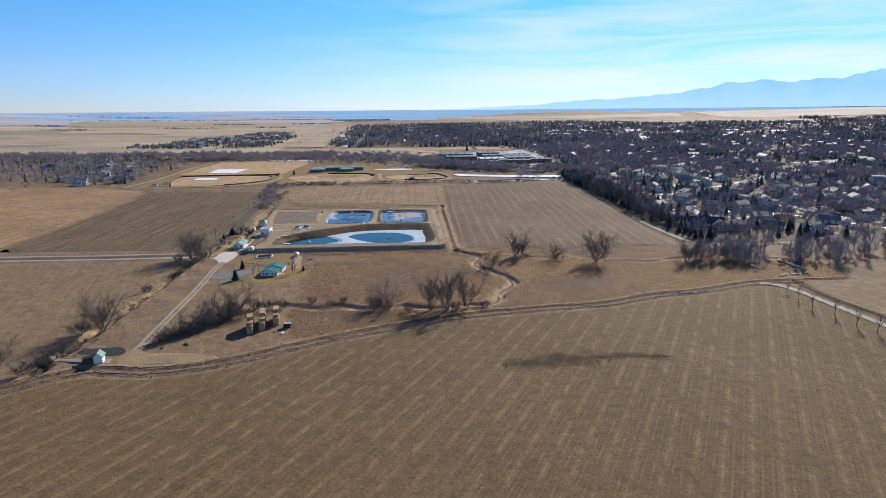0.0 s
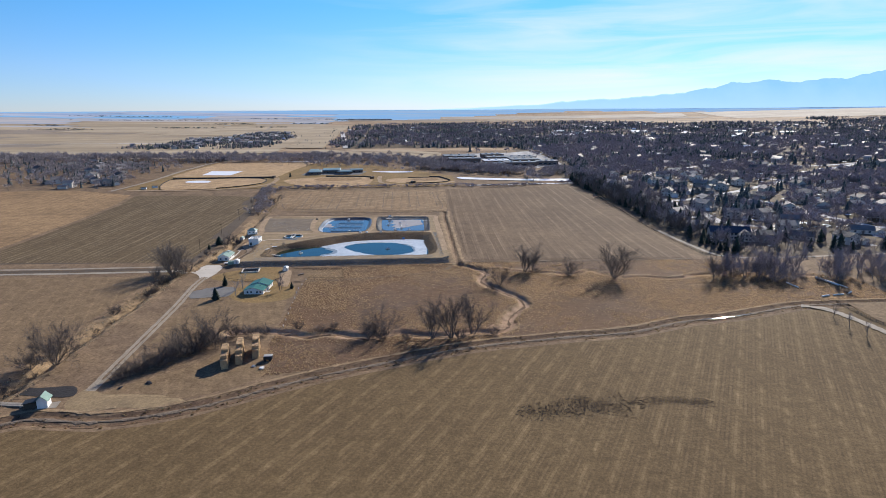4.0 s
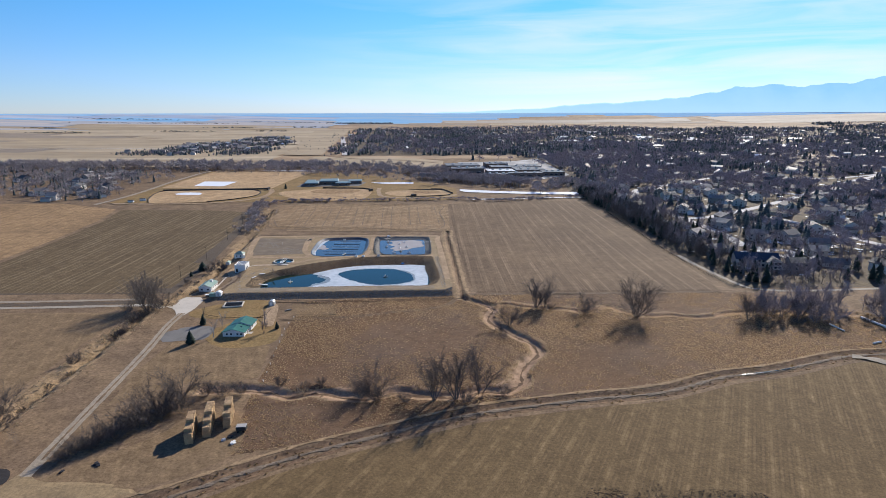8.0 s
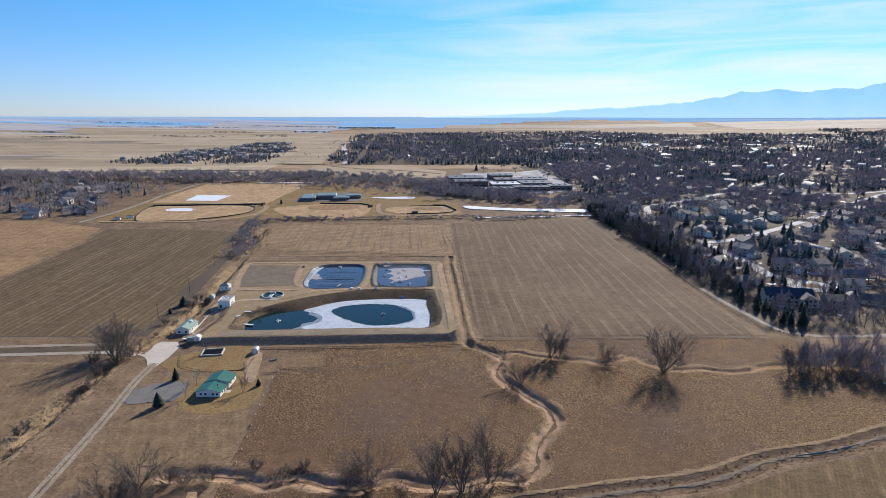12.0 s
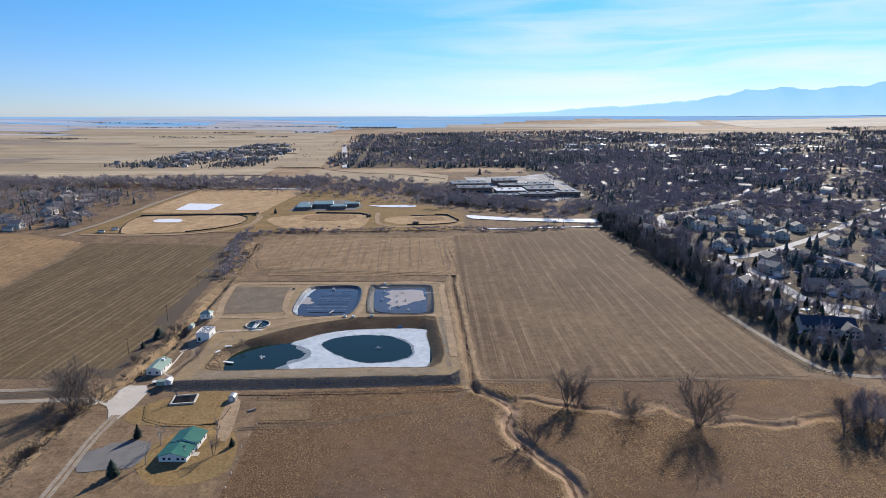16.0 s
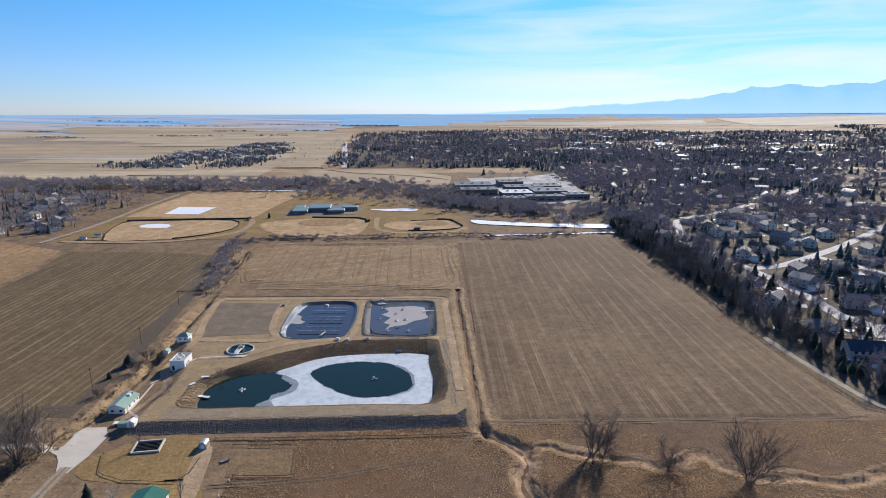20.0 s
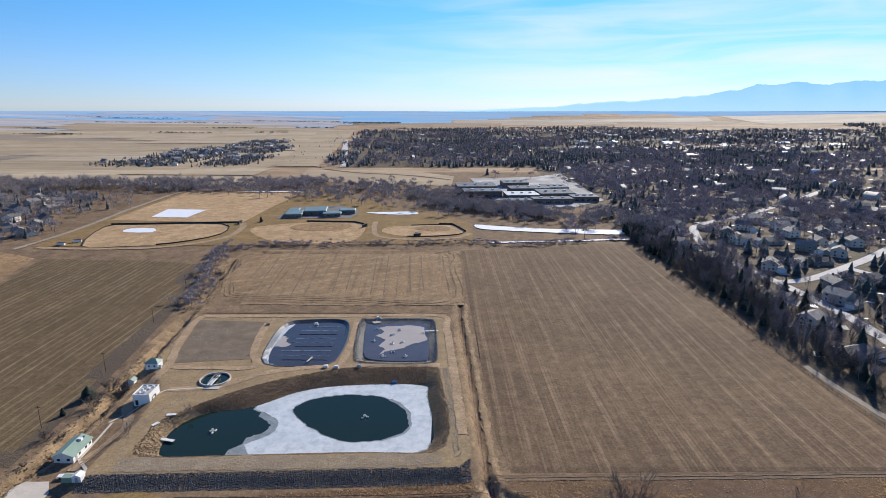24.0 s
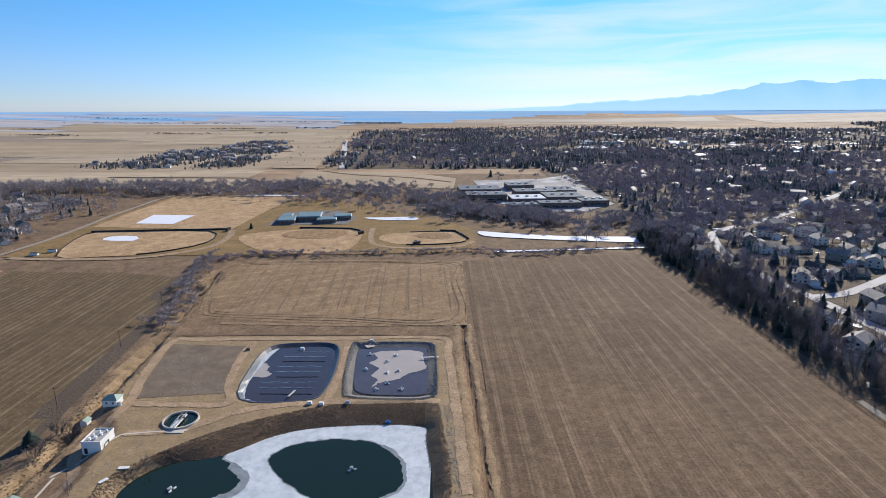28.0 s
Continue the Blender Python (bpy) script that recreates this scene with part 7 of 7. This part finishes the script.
# driveways and walks beside the houses
dq = np.array([(-.5, -.5, 0), (.5, -.5, 0), (.5, .5, 0), (-.5, .5, 0)])
da = np.array(house_at)
ang = np.radians(da[:, 3])
ddx, ddy = da[:, 0] + 9.5 * np.cos(ang) + 11 * np.sin(ang), da[:, 1] + 9.5 * np.sin(ang) - 11 * np.cos(ang)
o_ = scatter("driveways", (dq, np.array([(0, 1, 2), (0, 2, 3)])), ddx, ddy, rs.uniform(6, 9, len(ddx)), M["street"], "pale concrete driveways before houses", 211, "pavement")
o_.location.z = 0.22

# broad fields and roads of the plain
frnd = random.Random(12)
kf = 0
yy_ = 1100.0
while yy_ < 4250:
    dy_ = frnd.uniform(70, 170) * (1 + (min(yy_, 2600) - 1300) / 2600)
    left = -0.80 * (yy_ + dy_)
    right = -330 - 0.12 * (yy_ - 1300)
    xx_ = left
    far_off = yy_ > 2600
    while xx_ < right - 40:
        dx_ = min(frnd.uniform(400, 1500) if far_off else frnd.uniform(250, 900), right - xx_)
        mn_ = frnd.choice(["far_tan", "far_tan", "far_pale", "far_brown", "far_tan", "far_pale"])
        # Fields past 2600 m get colours with distance haze mixed in.
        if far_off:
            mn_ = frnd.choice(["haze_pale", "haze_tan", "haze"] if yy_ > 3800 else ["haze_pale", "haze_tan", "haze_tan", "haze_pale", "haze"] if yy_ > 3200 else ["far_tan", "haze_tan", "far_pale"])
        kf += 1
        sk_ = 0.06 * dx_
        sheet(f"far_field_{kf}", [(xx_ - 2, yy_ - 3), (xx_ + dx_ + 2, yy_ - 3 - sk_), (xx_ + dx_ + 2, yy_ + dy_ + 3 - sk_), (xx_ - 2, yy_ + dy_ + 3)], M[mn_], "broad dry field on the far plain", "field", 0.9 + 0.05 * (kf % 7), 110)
        xx_ += dx_
    yy_ += dy_
FARF = [("-500,3450 200,3400 260,3560 -500,3600", "far_brown"), ("60,3640 1500,3560 1600,3900 40,3950", "far_ridge"), ("300,3420 900,3390 960,3530 320,3560", "far_pale"), ("1000,3390 1500,3340 1600,3520 1020,3540", "far_brown"),
        ("1650,3300 3600,3200 3700,3900 1700,3950", "far_ridge"), ("500,1750 1200,1850 1150,1980 520,1880", "far_tan"), ("1250,1450 1700,1500 1650,1570 1260,1540", "far_pale"), ("-320,1330 -240,1330 -400,2900 -560,2900", "far_tan")]
for k, (tx, mn) in enumerate(FARF):
    sheet(f"upland_field_{k + 1}", arr(tx), M[mn], "broad dry field on the far upland", "field", 1.3 + 0.05 * k, 110)
ribbon("far_road", arr("-3000,1620 -1500,1600 -760,1570 -500,1540"), 9, M["street"], "pale road across the plain", "road", 1.2, 0.0)
ribbon("far_road_north", arr("-440,1300 -560,1900 -700,2600 -860,3300"), 10, M["lane"], "pale track across the plain", "road", 1.6, 0.0)
ribbon("hill_road", arr("-190,1330 -250,1700 -330,2200"), 14, M["street"], "pale road up a wooded hill", "road", 0.8, 0.0)
sheet("slope_field", arr("-230,1130 -120,1090 10,1060 15,1180 -60,1260 -250,1290"), M["far_tan"], "tan grass slope below the wooded hill", "field", 0.5, 40)
ribbon("slope_path", rounded(arr("-220,1290 -150,1230 -60,1190 10,1130")), 6, M["bank"], "dark path over a tan slope", "track", 0.9)

# ---- tufts of dry grass in the meadow ----
rs = np.random.RandomState(33)
tx_, ty_ = rs.uniform(-72, 235, 210000), rs.uniform(225, 392, 210000)
tk = inside(tx_, ty_, MEADOW) & (line_dist(tx_, ty_, CREEK) > 2.5) & (line_dist(tx_, ty_, DITCH) > 5)
clump = 1.1 * wavy(tx_, ty_, 17) + 0.8 * wavy(tx_ + 50, ty_, 5) + 0.9 * wavy(tx_, ty_ + 90, 45) + 0.5 * wavy(tx_ + 13, ty_, 2.2)
mown = (tx_ > 36) & (ty_ > np.interp(tx_, STREAM[12:, 0], STREAM[12:, 1]) + 3)
bald = np.exp(-(((tx_ + 5) / 26) ** 2 + ((ty_ - 318) / 20) ** 2)) + np.exp(-(((tx_ - 74) / 24) ** 2 + ((ty_ - 306) / 13) ** 2)) + 0.8 * np.exp(-(((tx_ + 30) / 16) ** 2 + ((ty_ - 335) / 12) ** 2))
clump = clump - 1.2 * bald - 1.6 * mown
tk &= rs.rand(210000) < np.clip(0.72 + 0.36 * clump, 0.05, 0.97)
tx_, ty_ = tx_[tk], ty_[tk]
trs2 = np.random.RandomState(44)
tv_, tf_ = [], []
for k in range(5):
    a = trs2.uniform(0, 3.14)
    cx_, cy_ = trs2.uniform(-0.35, 0.35, 2)
    w_, h_ = trs2.uniform(0.22, 0.38), trs2.uniform(0.45, 0.75)
    lean = trs2.uniform(-0.25, 0.25, 2)
    n_ = len(tv_)
    tv_ += [(cx_ - w_ * math.cos(a), cy_ - w_ * math.sin(a), -0.05), (cx_ + w_ * math.cos(a), cy_ + w_ * math.sin(a), -0.05), (cx_ + lean[0], cy_ + lean[1], h_)]
    tf_.append((n_, n_ + 1, n_ + 2))
tuft, tuf = np.array(tv_), np.array(tf_)
STRAW = island_mat("tuft_straw", [(0.25, 0.172, 0.103), (0.4, 0.285, 0.174), (0.56, 0.415, 0.26), (0.3, 0.208, 0.126), (0.46, 0.332, 0.206)], through_light=0.72)
scatter("meadow_tufts", (tuft, tuf), tx_, ty_, 0.16 + 0.42 * rs.rand(len(tx_)) ** 1.8, STRAW, "yellow tufts of dry grass in a meadow", 300, "grass", 1.3)
DSTRAW = island_mat("drain_straw", [(0.2, 0.155, 0.105), (0.36, 0.285, 0.19), (0.48, 0.385, 0.265), (0.15, 0.112, 0.078)], through_light=0.55)
x, y, rs = wood_points(44000, (-175, -125), (195, 660), near_line(WDRAIN, 4.5), 301)
scatter("drain_tufts", (tuft, tuf), x, y, rs.uniform(0.25, 0.75, len(x)), DSTRAW, "tall pale grass along a drain", 301, "grass", 1.2)
x, y, rs = wood_points(60000, (-170, 235), (175, 400), lambda x, y: 0.6 * np.exp(-((line_dist(x, y, DITCH) - 2.6) / 1.4) ** 2), 302)
WEED = island_mat("bank_weeds", [(0.08, 0.058, 0.04), (0.16, 0.112, 0.068), (0.34, 0.24, 0.12), (0.12, 0.085, 0.055)], through_light=0.6)
scatter("bank_weeds", (tuft, tuf), x, y, rs.uniform(0.25, 0.8, len(x)), WEED, "dark and pale weeds on ditch and creek banks", 302, "weeds", 1.4)
PWEED = island_mat("pond_bank_weeds", [(0.14, 0.117, 0.096), (0.23, 0.19, 0.15), (0.31, 0.24, 0.165), (0.19, 0.15, 0.115)], through_light=0.5)
x, y, rs = wood_points(60000, (-118, 4), (390, 475), lambda x, y: (depth_in(x, y, CREST) > 0) & (depth_in(x, y, POND) < 0), 303)
scatter("pond_bank_weeds", (tuft, tuf), x, y, rs.uniform(0.15, 0.45, len(x)), PWEED, "grey-brown weeds on the pond's inner banks", 303, "weeds", 1.4)
x, y, rs = wood_points(20000, (20, 100), (188, 222), lambda x, y: np.clip(0.9 - line_dist(x, y, arr("34,203 48,205 58,206 72,209 88,207")) / np.where(x < 62, 9.0, 4.0) + 0.25 * wavy(x, y, 3), 0, 0.8), 304)
DARKW = island_mat("dark_weeds", [(0.11, 0.083, 0.066), (0.15, 0.115, 0.092), (0.2, 0.15, 0.11)])
scatter("field_weeds", (tuft, tuf), x, y, rs.uniform(0.12, 0.3, len(x)), DARKW, "patch of dark weeds in a stubble field", 304, "weeds", 1.4).location.z = 0.26
